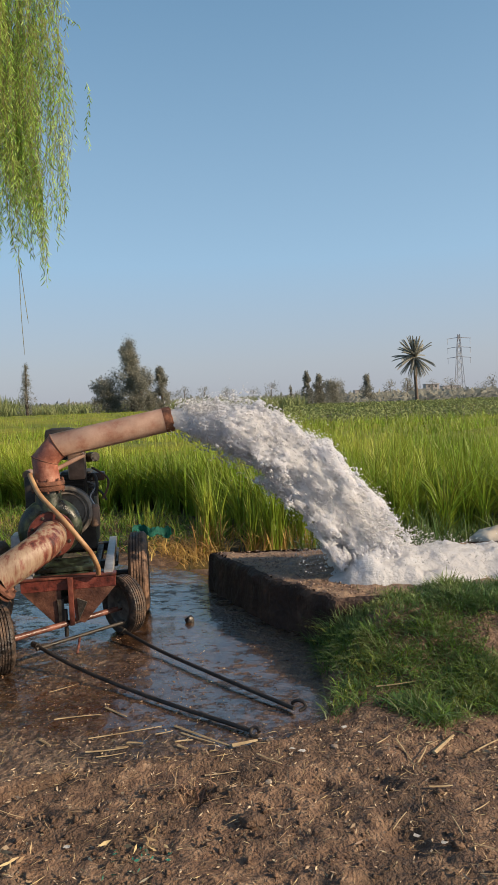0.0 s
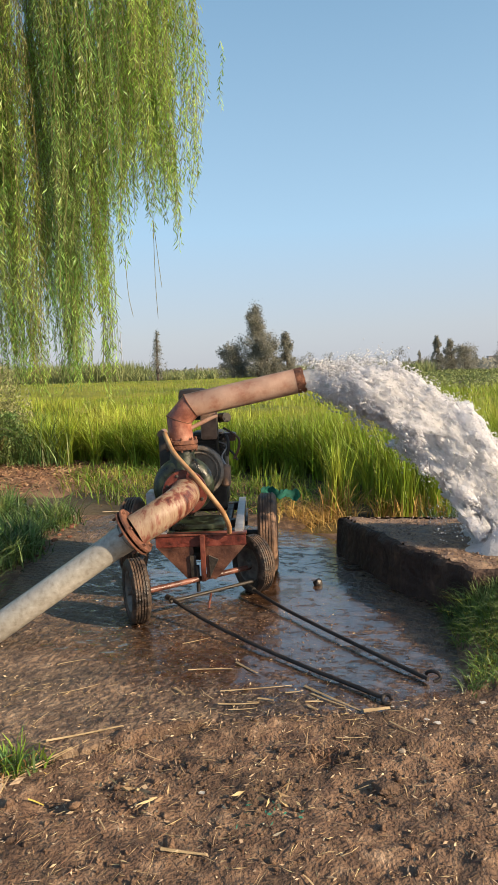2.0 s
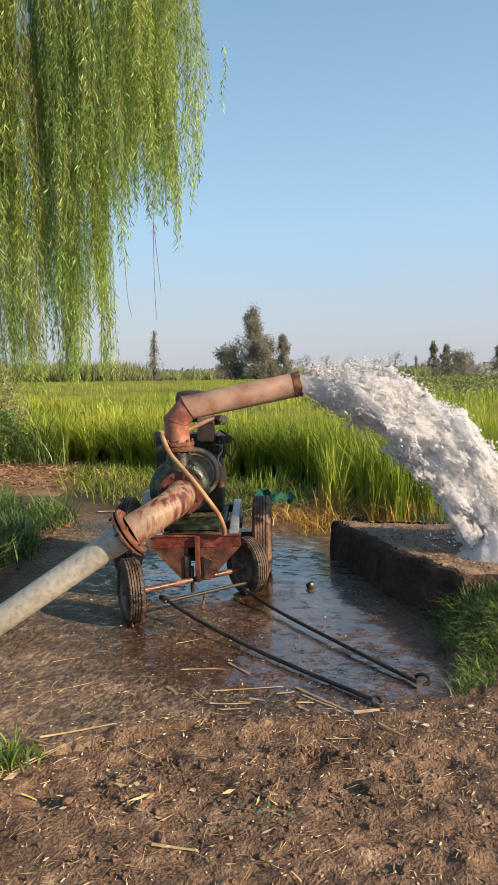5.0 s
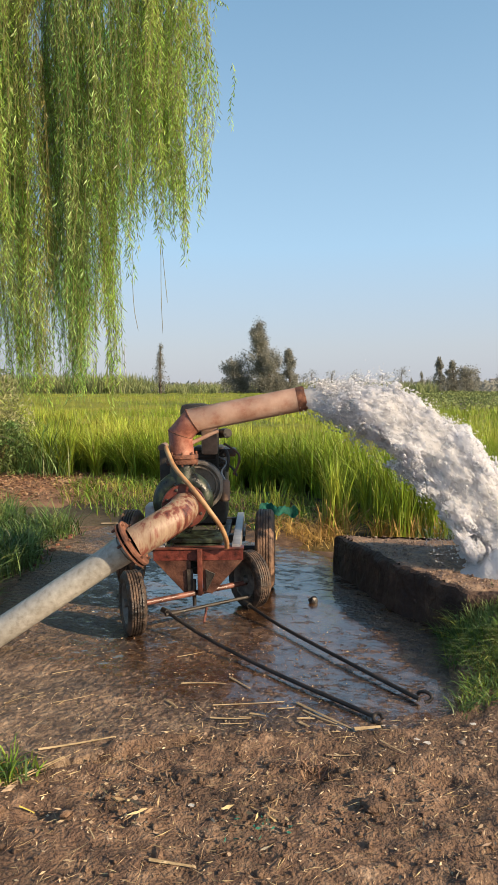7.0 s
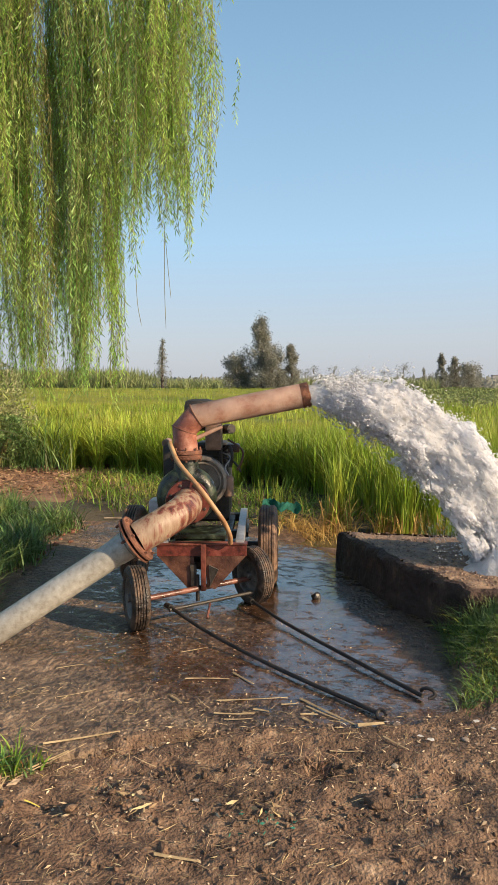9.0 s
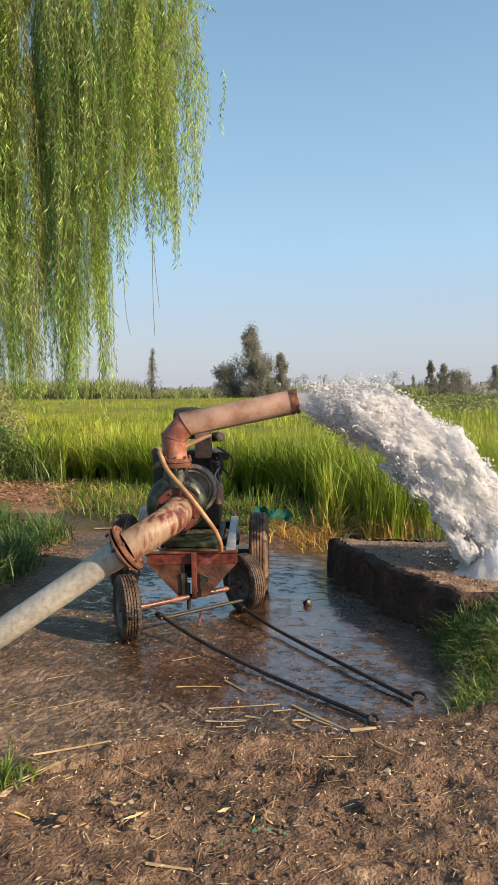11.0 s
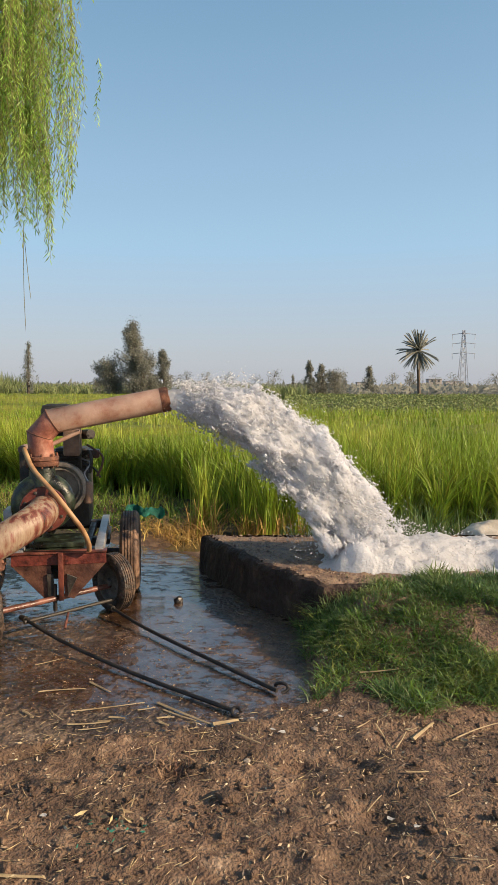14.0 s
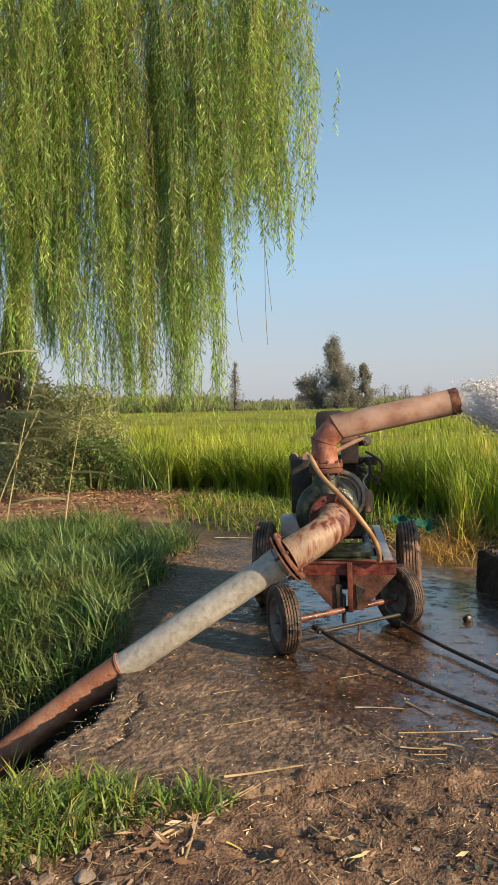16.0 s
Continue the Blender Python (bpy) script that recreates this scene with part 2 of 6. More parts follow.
M_HOUSE = mat("pale_plaster_walls", [(0.35, (0.42, 0.37, 0.34)), (0.65, (0.58, 0.52, 0.47))], 0.2, (0.8, 0.95), bump=0.2, bump_scale=2)
M_WINDOW = mat("dark_far_window", [(0.35, (0.06, 0.06, 0.07)), (0.65, (0.12, 0.12, 0.13))], 0.5, (0.2, 0.4), bump=0)
M_SACK = mat("woven_white_sack", [(0.35, (0.36, 0.29, 0.21)), (0.65, (0.62, 0.55, 0.45))], 4.0, (0.6, 0.85), bump=0.5, bump_scale=50)
M_NET = mat("green_net_cloth", [(0.35, (0.012, 0.13, 0.095)), (0.65, (0.03, 0.25, 0.185))], 12.0, (0.6, 0.85), bump=0.5, bump_scale=120, trans=0.25)
M_REED = mat("dry_reed", [(0.35, (0.30, 0.24, 0.11)), (0.65, (0.48, 0.42, 0.22))], 5.0, (0.5, 0.75), bump=0.1, bump_scale=50)
M_REEDLEAF = mat("reed_leaf", [(0.35, (0.24, 0.27, 0.12)), (0.65, (0.42, 0.42, 0.22))], 3.0, (0.45, 0.7), bump=0, island=0.3, trans=0.4)
M_LITTER = mat("dry_leaf_litter", [(0.35, (0.14, 0.065, 0.035)), (0.5, (0.24, 0.14, 0.085)), (0.65, (0.35, 0.24, 0.16))], 2.0, (0.7, 0.95), bump=0.6, bump_scale=40, island=0.4)
M_DIRT = mat("reddish_bare_soil", [(0.35, (0.13, 0.065, 0.038)), (0.65, (0.30, 0.17, 0.10))], 3.0, (0.85, 1.0), bump=0.9, bump_scale=30, dist=0.03)
M_BRICK = mat("broken_red_brick", [(0.35, (0.10, 0.04, 0.025)), (0.65, (0.23, 0.10, 0.062))], 9.0, (0.8, 0.95), bump=0.6, bump_scale=50)
M_WEED = mat("yellow_green_weed_leaf", [(0.33, (0.06, 0.12, 0.018)), (0.5, (0.17, 0.26, 0.035)), (0.66, (0.40, 0.37, 0.09))], 2.0, (0.45, 0.65), bump=0, island=0.5, trans=0.35, spec=0.35)
M_GRAVEL = mat("pinkish_gravel", [(0.35, (0.11, 0.068, 0.05)), (0.5, (0.24, 0.16, 0.12)), (0.65, (0.42, 0.33, 0.27))], 20.0, (0.35, 0.7), bump=0.3, bump_scale=80, island=0.5)
M_MUDTYRE = mat("mud_caked_tyre", [(0.38, (0.012, 0.010, 0.009)), (0.50, (0.045, 0.030, 0.022)), (0.62, (0.11, 0.07, 0.048)), (0.74, (0.21, 0.145, 0.10))], 16.0, (0.3, 0.85), bump=0.8, bump_scale=50, dist=0.015)
M_FLANGE = mat("red_flange_paint", [(0.34, (0.04, 0.012, 0.009)), (0.48, (0.135, 0.029, 0.02)), (0.64, (0.205, 0.05, 0.033)), (0.74, (0.28, 0.15, 0.105))], 14.0, (0.3, 0.6), bump=0.3, bump_scale=70, macro=0.35)
M_PLATE = mat("rust_brown_plate", [(0.34, (0.032, 0.014, 0.01)), (0.5, (0.085, 0.034, 0.021)), (0.66, (0.15, 0.064, 0.039)), (0.76, (0.21, 0.125, 0.085))], 10.0, (0.3, 0.7), bump=0.35, bump_scale=70, macro=0.35)
M_SCRAP = mat("white_scrap", [(0.35, (0.62, 0.60, 0.57)), (0.65, (0.80, 0.79, 0.76))], 20.0, (0.6, 0.9), bump=0.2, bump_scale=80)
M_WETSTONE = mat("black_wet_stone", [(0.35, (0.012, 0.011, 0.011)), (0.65, (0.035, 0.03, 0.028))], 9.0, (0.25, 0.5), bump=0.4, bump_scale=60)
M_YELLOW = mat("yellow_leaf", [(0.35, (0.34, 0.27, 0.04)), (0.65, (0.46, 0.38, 0.08))], 5.0, (0.5, 0.7), bump=0)


def wet_pad():
    """Old concrete with a skin of brown mud, standing water in the low parts and damp elsewhere."""
    m = mat("wet_muddy_concrete", [(0.30, (0.05, 0.029, 0.017)), (0.44, (0.11, 0.066, 0.039)), (0.56, (0.185, 0.12, 0.073)), (0.68, (0.28, 0.20, 0.13)), (0.78, (0.38, 0.30, 0.21))], 16.0, (0.6, 0.9), bump=1.0, bump_scale=34, dist=0.035, macro=0.45, macro_scale=2.4, spec=0.9)
    nt = m.node_tree
    n, l = nt.nodes, nt.links
    b = n["Principled BSDF"]
    geo = n.new("ShaderNodeTexCoord")
    sep = n.new("ShaderNodeSeparateXYZ")
    l.new(geo.outputs["Object"], sep.inputs[0])
    # wetness: strong on the side of the basin, fading to the dry front and outer edge
    att = n.new("ShaderNodeAttribute")
    att.attribute_name = "wet"
    nz = n.new("ShaderNodeTexNoise")
    nz.inputs["Scale"].default_value, nz.inputs["Detail"].default_value, nz.inputs["Roughness"].default_value = 9.0, 9.0, 0.8
    mp = n.new("ShaderNodeMapping")
    mp.inputs["Rotation"].default_value = (0, 0, 0.35)
    mp.inputs["Scale"].default_value = (0.8, 1.25, 1.0)
    l.new(geo.outputs["Object"], mp.inputs["Vector"])
    l.new(mp.outputs[0], nz.inputs["Vector"])
    add = n.new("ShaderNodeMath")
    add.operation = "ADD"
    l.new(att.outputs["Fac"], add.inputs[0])
    spread = n.new("ShaderNodeMapRange")
    spread.clamp = False
    spread.inputs["To Min"].default_value, spread.inputs["To Max"].default_value = -0.75, 1.55
    l.new(nz.outputs["Fac"], spread.inputs["Value"])
    l.new(spread.outputs[0], add.inputs[1])
    pool = n.new("ShaderNodeMapRange")
    pool.inputs["From Min"].default_value, pool.inputs["From Max"].default_value = 0.92, 1.10
    l.new(add.outputs[0], pool.inputs["Value"])
    damp = n.new("ShaderNodeMapRange")
    damp.inputs["From Min"].default_value, damp.inputs["From Max"].default_value = 0.55, 0.95
    l.new(add.outputs[0], damp.inputs["Value"])
    base = b.inputs["Base Color"].links[0].from_socket
    rough = b.inputs["Roughness"].links[0].from_socket
    norm = b.inputs["Normal"].links[0].from_node
    dk = n.new("ShaderNodeMix")
    dk.data_type, dk.blend_type = "RGBA", "MULTIPLY"
    l.new(damp.outputs[0], dk.inputs[0])
    l.new(base, dk.inputs[6])
    dk.inputs[7].default_value = (0.44, 0.36, 0.31, 1)
    l.new(dk.outputs[2], b.inputs["Base Color"])
    r1 = n.new("ShaderNodeMix")
    l.new(damp.outputs[0], r1.inputs[0])
    l.new(rough, r1.inputs[2])
    r1.inputs[3].default_value = 0.38
    r2 = n.new("ShaderNodeMix")
    l.new(pool.outputs[0], r2.inputs[0])
    l.new(r1.outputs[0], r2.inputs[2])
    r2.inputs[3].default_value = 0.12
    l.new(r2.outputs[0], b.inputs["Roughness"])
    l.new(pool.outputs[0], b.inputs["Coat Weight"])
    b.inputs["Coat Roughness"].default_value = 0.13
    b.inputs["Coat IOR"].default_value = 1.6
    inv = n.new("ShaderNodeMapRange")
    inv.inputs["To Min"].default_value, inv.inputs["To Max"].default_value = 1.0, 0.28
    l.new(pool.outputs[0], inv.inputs["Value"])
    l.new(inv.outputs[0], norm.inputs["Strength"])
    return m


M_PAD = wet_pad()


def water_mat(name, white, clear, glow=0.45, ior=1.33, grain=55.0, soft=0.0, relief=0.8):
    m = bpy.data.materials.new(name)
    m.use_nodes = True
    n, l = m.node_tree.nodes, m.node_tree.links
    b = n["Principled BSDF"]
    b.inputs["Base Color"].default_value = (*white, 1)
    b.inputs["Roughness"].default_value = 0.18
    b.inputs["IOR"].default_value = ior
    b.inputs["Transmission Weight"].default_value = clear
    b.inputs["Subsurface Weight"].default_value = soft
    b.inputs["Subsurface Radius"].default_value = (1.0, 1.0, 1.0)
    b.inputs["Subsurface Scale"].default_value = 0.12
    nz = n.new("ShaderNodeTexNoise")
    nz.inputs["Scale"].default_value, nz.inputs["Detail"].default_value = grain, 8.0
    co = n.new("ShaderNodeTexCoord")
    l.new(co.outputs["Object"], nz.inputs["Vector"])
    bp = n.new("ShaderNodeBump")
    bp.inputs["Strength"].default_value, bp.inputs["Distance"].default_value = relief, 0.03
    l.new(nz.outputs["Fac"], bp.inputs["Height"])
    l.new(bp.outputs[0], b.inputs["Normal"])
    tr = n.new("ShaderNodeBsdfTranslucent")
    tr.inputs["Color"].default_value = (*white, 1)
    mix = n.new("ShaderNodeMixShader")
    mix.inputs[0].default_value = glow
    l.new(b.outputs[0], mix.inputs[1])
    l.new(tr.outputs[0], mix.inputs[2])
    l.new(mix.outputs[0], n["Material Output"].inputs["Surface"])
    return m


M_FOAM = water_mat("white_water", (0.935, 0.945, 0.985), 0.06, 0.58, 1.33, 42.0, 0.7, 0.6)
M_FLAKE = water_mat("torn_white_water", (0.94, 0.95, 0.985), 0.12, 0.5)
M_POOL = water_mat("churned_foam", (0.905, 0.92, 0.965), 0.1, 0.42, 1.33, 45.0, 0.5, 0.7)
M_DROP = water_mat("water_drops", (0.95, 0.955, 0.975), 0.25, 0.5)
M_PUDDLE = mat("still_brown_water", [(0.4, (0.075, 0.062, 0.03)), (0.6, (0.12, 0.095, 0.05))], 2.0, (0.05, 0.14), bump=0.12, bump_scale=14)

# ---- building helpers ----
rng = np.random.default_rng(7)


def thing(name, x, y, z, label, category, group="", kind=""):
    e = new(name)
    e.empty_display_size = 0.1
    e.location = (x, y, z)
    return tagged(e, label, category, group, kind)


def world_of(ob):
    m = ob.matrix_basis.copy()
    while ob.parent:
        m = ob.parent.matrix_basis @ ob.matrix_parent_inverse @ m
        ob = ob.parent
    return m


def adopt(ob, parent):
    if parent is not None:
        ob.parent = parent
        ob.matrix_parent_inverse = world_of(parent).inverted()
    return ob


def part(name, bm, material, parent=None, label="", smooth=True):
    me = bpy.data.meshes.new(name)
    bmesh.ops.recalc_face_normals(bm, faces=bm.faces)
    bm.to_mesh(me)
    bm.free()
    me.materials.append(material)
    if smooth:
        me.polygons.foreach_set("use_smooth", [True] * len(me.polygons))
        me.set_sharp_from_angle(angle=radians(38))
    ob = adopt(new(name, me), parent)
    if label:
        ob["label"] = label
    return ob


def npmesh(name, verts, quads=None, tris=None, material=None, parent=None, smooth=False, label=""):
    """A mesh straight from arrays."""
    me = bpy.data.meshes.new(name)
    verts = np.asarray(verts, np.float32)
    nq = 0 if quads is None else len(quads)
    nt = 0 if tris is None else len(tris)
    me.vertices.add(len(verts))
    me.vertices.foreach_set("co", verts.ravel())
    idx, start, k = [], [], 0
    if nq:
        idx.append(np.asarray(quads, np.int32).ravel())
        start.append(np.arange(nq) * 4)
        k = nq * 4
    if nt:
        idx.append(np.asarray(tris, np.int32).ravel())
        start.append(k + np.arange(nt) * 3)
    idx, start = np.concatenate(idx), np.concatenate(start).astype(np.int32)
    me.loops.add(len(idx))
    me.loops.foreach_set("vertex_index", idx)
    me.polygons.add(nq + nt)
    me.polygons.foreach_set("loop_start", start)
    if smooth:
        me.polygons.foreach_set("use_smooth", [True] * (nq + nt))
    me.update(calc_edges=True)
    me.validate()
    if material:
        me.materials.append(material)
    ob = adopt(new(name, me), parent)
    if label:
        ob["label"] = label
    return ob


def vnoise(x, y, seed=0):
    """Smooth value noise on arrays."""
    xi, yi = np.floor(x).astype(np.int64), np.floor(y).astype(np.int64)
    fx, fy = x - xi, y - yi
    fx, fy = fx * fx * (3 - 2 * fx), fy * fy * (3 - 2 * fy)

    def h(a, b):
        v = (a * 374761393 + b * 668265263 + seed * 1442695041) & 0xFFFFFFFF
        v = ((v ^ (v >> 13)) * 1274126177) & 0xFFFFFFFF
        return ((v ^ (v >> 16)) & 0xFFFF) / 65535.0
    a, b, c, d = h(xi, yi), h(xi + 1, yi), h(xi, yi + 1), h(xi + 1, yi + 1)
    return (a * (1 - fx) + b * fx) * (1 - fy) + (c * (1 - fx) + d * fx) * fy


def fbm(x, y, f, octaves=4, seed=0, gain=0.5):
    s, a, tot = 0.0, 1.0, 0.0
    for k in range(octaves):
        s = s + a * vnoise(x * f, y * f, seed + k)
        tot += a
        a *= gain
        f *= 2.03
    return s / tot - 0.5


def smooth(a, b, v):
    t = np.clip((v - a) / (b - a), 0, 1)
    return t * t * (3 - 2 * t)


def inside(poly, x, y):
    """Distance to the outline of a polygon: negative inside."""
    x, y = np.asarray(x, float), np.asarray(y, float)
    d, odd = np.full(x.shape, 1e9), np.zeros(x.shape, bool)
    for (x0, y0), (x1, y1) in zip(poly, poly[1:] + poly[:1]):
        dx, dy = x1 - x0, y1 - y0
        t = np.clip(((x - x0) * dx + (y - y0) * dy) / (dx * dx + dy * dy), 0, 1)
        d = np.minimum(d, np.hypot(x - x0 - t * dx, y - y0 - t * dy))
        hit = ((y0 > y) != (y1 > y)) & (x < x0 + (y - y0) * dx / (dy if dy else 1e-9))
        odd ^= hit
    return np.where(odd, -d, d)


def tube(points, radii, seg=20, bm=None, caps=True):
    """A swept tube along points."""
    bm = bm or bmesh.new()
    pts = [Vector(p) for p in points]
    if not hasattr(radii, "__len__"):
        radii = [radii] * len(pts)
    rings, side = [], None
    for i, p in enumerate(pts):
        d = (pts[min(i + 1, len(pts) - 1)] - pts[max(i - 1, 0)]).normalized()
        if side is None:
            side = d.cross(Vector((0, 0, 1)) if abs(d.z) < 0.9 else Vector((1, 0, 0))).normalized()
        side = (side - d * side.dot(d)).normalized()
        up = d.cross(side)
        rings.append([bm.verts.new(p + (side * math.cos(a) + up * math.sin(a)) * radii[i]) for a in (2 * math.pi * k / seg for k in range(seg))])
    for a, b in zip(rings, rings[1:]):
        for k in range(seg):
            bm.faces.new((a[k], a[(k + 1) % seg], b[(k + 1) % seg], b[k]))
    if caps:
        bm.faces.new(rings[0])
        bm.faces.new(rings[-1])
    return bm


def curve(points, n=8):
    """A smooth line (Catmull-Rom) through points."""
    p = [Vector(q) for q in points]
    p = [2 * p[0] - p[1]] + p + [2 * p[-1] - p[-2]]
    out = []
    for i in range(1, len(p) - 2):
        for k in range(n):
            t = k / n
            out.append(0.5 * ((2 * p[i]) + (p[i + 1] - p[i - 1]) * t + (2 * p[i - 1] - 5 * p[i] + 4 * p[i + 1] - p[i + 2]) * t * t + (3 * p[i] - p[i - 1] - 3 * p[i + 1] + p[i + 2]) * t ** 3))
    return out + [p[-2]]


def lathe(profile, m, seg=32, bm=None, closed=False):
    """A turned shape: (radius, height) pairs about the z axis of the matrix m."""
    bm = bm or bmesh.new()
    rings = []
    for r, z in profile:
        rings.append([bm.verts.new(m @ Vector((r * math.cos(a), r * math.sin(a), z))) for a in (2 * math.pi * k / seg for k in range(seg))])
    pairs = list(zip(rings, rings[1:] + ([rings[0]] if closed else [])))[: len(rings) if closed else len(rings) - 1]
    for a, b in pairs:
        for k in range(seg):
            bm.faces.new((a[k], a[(k + 1) % seg], b[(k + 1) % seg], b[k]))
    if not closed:
        bm.faces.new(rings[0])
        bm.faces.new(rings[-1])
    return bm


def box(m, size, bevel=0.006, bm=None):
    b = bmesh.new()
    bmesh.ops.create_cube(b, size=1, matrix=Matrix.Diagonal((*size, 1)))
    if bevel:
        bmesh.ops.bevel(b, geom=b.edges[:], offset=bevel, segments=2, affect="EDGES", profile=0.6)
    bmesh.ops.transform(b, matrix=m, verts=b.verts)
    if bm is None:
        return b
    me = bpy.data.meshes.new("tmp")
    b.to_mesh(me)
    b.free()
    bm.from_mesh(me)
    bpy.data.meshes.remove(me)
    return bm


def plate(outline, m, thick, bevel=0.002):
    """A plate cut to an outline in the xz plane of m, thick along y."""
    b = bmesh.new()
    f = b.faces.new([b.verts.new(Vector((x, 0, z))) for x, z in outline])
    ex = bmesh.ops.extrude_face_region(b, geom=[f])
    bmesh.ops.translate(b, vec=(0, thick, 0), verts=[v for v in ex["geom"] if isinstance(v, bmesh.types.BMVert)])
    if bevel:
        bmesh.ops.bevel(b, geom=b.edges[:], offset=bevel, segments=1, affect="EDGES")
    bmesh.ops.transform(b, matrix=m, verts=b.verts)
    return b


def axis(at, direction, up=(0, 0, 1)):
    """A frame at a place whose z axis points along a direction."""
    z = Vector(direction).normalized()
    x = Vector(up).cross(z)
    x = x.normalized() if x.length > 1e-4 else Vector((1, 0, 0))
    return Matrix.Translation(at) @ Matrix((x, z.cross(x), z)).transposed().to_4x4()


def blades(name, base, height, width, lean, segs, material, parent=None, droop=1.7):
    """Grass-like leaves: tapered strips that bend over, one island each."""
    n = len(base)
    ang = rng.uniform(0, 2 * math.pi, n)
    face = ang + math.pi / 2 + rng.normal(0, 0.5, n)
    out = np.stack([np.cos(ang), np.sin(ang), np.zeros(n)], 1)
    side = np.stack([np.cos(face), np.sin(face), np.zeros(n)], 1)
    verts = np.zeros((n, 2 * segs + 1, 3), np.float32)
    for k in range(segs + 1):
        t = k / segs
        c = base + out * (height * lean * t ** droop)[:, None]
        c = c + np.stack([np.zeros(n), np.zeros(n), height * (t - 0.35 * lean * t ** 2.5)], 1)
        if k == segs:
            verts[:, 2 * k] = c
        else:
            w = (width * 0.5 * (0.55 + 0.9 * t) * (1 - t) ** 0.6 * 1.2)[:, None]
            verts[:, 2 * k], verts[:, 2 * k + 1] = c - side * w, c + side * w
    o = (np.arange(n) * (2 * segs + 1))[:, None]
    quads = np.concatenate([o + np.array([[2 * k, 2 * k + 1, 2 * k + 3, 2 * k + 2]]) for k in range(segs - 1)]) if segs > 1 else None
    tris = o + np.array([[2 * segs - 2, 2 * segs - 1, 2 * segs]])
    return npmesh(name, verts.reshape(-1, 3), quads, tris, material, parent)


def leaves(name, at, along, length, width, material, parent=None):
    """Lens-shaped leaves: place, direction, length and width arrays."""
    n = len(at)
    along = along / np.linalg.norm(along, axis=1)[:, None]
    r = rng.normal(size=(n, 3))
    side = np.cross(along, r)
    side /= np.linalg.norm(side, axis=1)[:, None] + 1e-9
    nrm = np.cross(side, along)
    mid = at + along * (length * 0.45)[:, None] + nrm * (length * 0.06)[:, None]
    v = np.stack([at, mid - side * (width / 2)[:, None], at + along * length[:, None], mid + side * (width / 2)[:, None]], 1)
    q = (np.arange(n) * 4)[:, None] + np.arange(4)[None]
    return npmesh(name, v.reshape(-1, 3), q, None, material, parent)

# ---- ground ----
PAD = [(-1.42, 2.50), (-1.13, 2.77), (-0.9, 2.9), (-0.55, 2.97), (0.04, 3.1), (0.26, 3.3), (0.3, 3.8), (0.3, 4.5), (-0.4, 5.75), (-0.75, 6.15), (-1.0, 6.35), (-1.6, 6.6), (-3.0, 7.05), (-3.25, 6.4), (-3.0, 5.5), (-2.65, 4.45), (-2.3, 3.6), (-2.09, 3.15), (-2.05, 2.85), (-2.12, 2.62), (-1.8, 2.48)]
SLAB = [(-0.462, 5.62), (-0.01, 4.77), (0.42, 4.16), (4.2, 4.4), (4.2, 5.75), (2.0, 5.66)]
SLAB_TOP = 0.30


def far_rise(x, y):
    """The fields lie on a gentle tilt against the yard."""
    d = np.clip(np.hypot(x, y) - 8, 0, None)
    return 0.007 * np.clip(y - 8, 0, None) - 0.009 * x * d / (d + 8)


def mound(x, y):
    """The grassy bank that leans on the basin."""
    edge = 0.40 + 0.08 * np.sin(y * 3.1)
    return 0.27 * smooth(edge - 0.15, edge + 0.34, x) * smooth(3.2, 4.1, y) * (1 - smooth(4.36, 4.5, y))


def trench(x, y):
    """The ditch that the suction pipe dips into."""
    mid = 2.98 + 0.16 * (x + 3.0)
    return -1.1 * smooth(-2.06, -2.65, x) * np.exp(-((y - mid) / 0.56) ** 2)


def ground_z(x, y):
    x, y = np.asarray(x, float), np.asarray(y, float)
    d = inside(PAD, x, y)
    near = smooth(5.5, 3.5, y) * smooth(0.4, 1.2, y) * smooth(-3.4, -2.4, x) * smooth(2.6, 1.7, x)
    mud = 0.016 + 0.05 * fbm(x, y, 1.6, 3, 3) + near * (0.042 * fbm(x, y, 4.2, 3, 11, 0.6) + 0.021 * fbm(x, y, 28, 3, 14, 0.75))
    clods = near * (0.027 * np.clip(fbm(x, y, 18, 3, 29, 0.75) - 0.05, 0, 1) + 0.045 * np.clip(fbm(x, y, 8, 3, 31, 0.65), 0, 1))
    ruts = -0.022 * near * smooth(0.12, 0.0, np.abs(y - 2.72 - 0.20 * x + 0.08 * np.sin(x * 4)))
    # a deep groove worn along the pad's edge, and hoof-deep hollows
    groove = np.abs(y - 3.21 - 0.55 * x + 0.03 * np.sin(x * 11) + 0.10 * fbm(x, y, 6, 2, 47))
    ruts = ruts - 0.055 * near * smooth(0.075, 0.01, groove) * smooth(-1.45, -1.25, x) * smooth(-0.45, -0.75, x)
    for hx, hy, hr in ((-1.16, 2.2, 0.07), (-1.04, 2.36, 0.05), (-0.66, 2.56, 0.05), (-0.27, 2.59, 0.05), (-0.86, 2.2, 0.04), (0.5, 2.35, 0.07), (0.2, 2.7, 0.05)):
        ruts = ruts - 0.024 * near * smooth(1.5, 0.3, np.hypot(x - hx, y - hy) / hr + 0.9 * fbm(x, y, 9, 2, 53))
    clods = clods + ruts
    back = -0.06 * smooth(6.0, 6.6, y) * (1 - smooth(7.0, 7.6, y)) * smooth(-1.05, -0.8, x)
    z = np.where(d < -0.06, -0.06, -0.06 + (mud + clods + 0.06) * smooth(-0.06, 0.10, d))
    return z + mound(x, y) + trench(x, y) + back + far_rise(x, y)


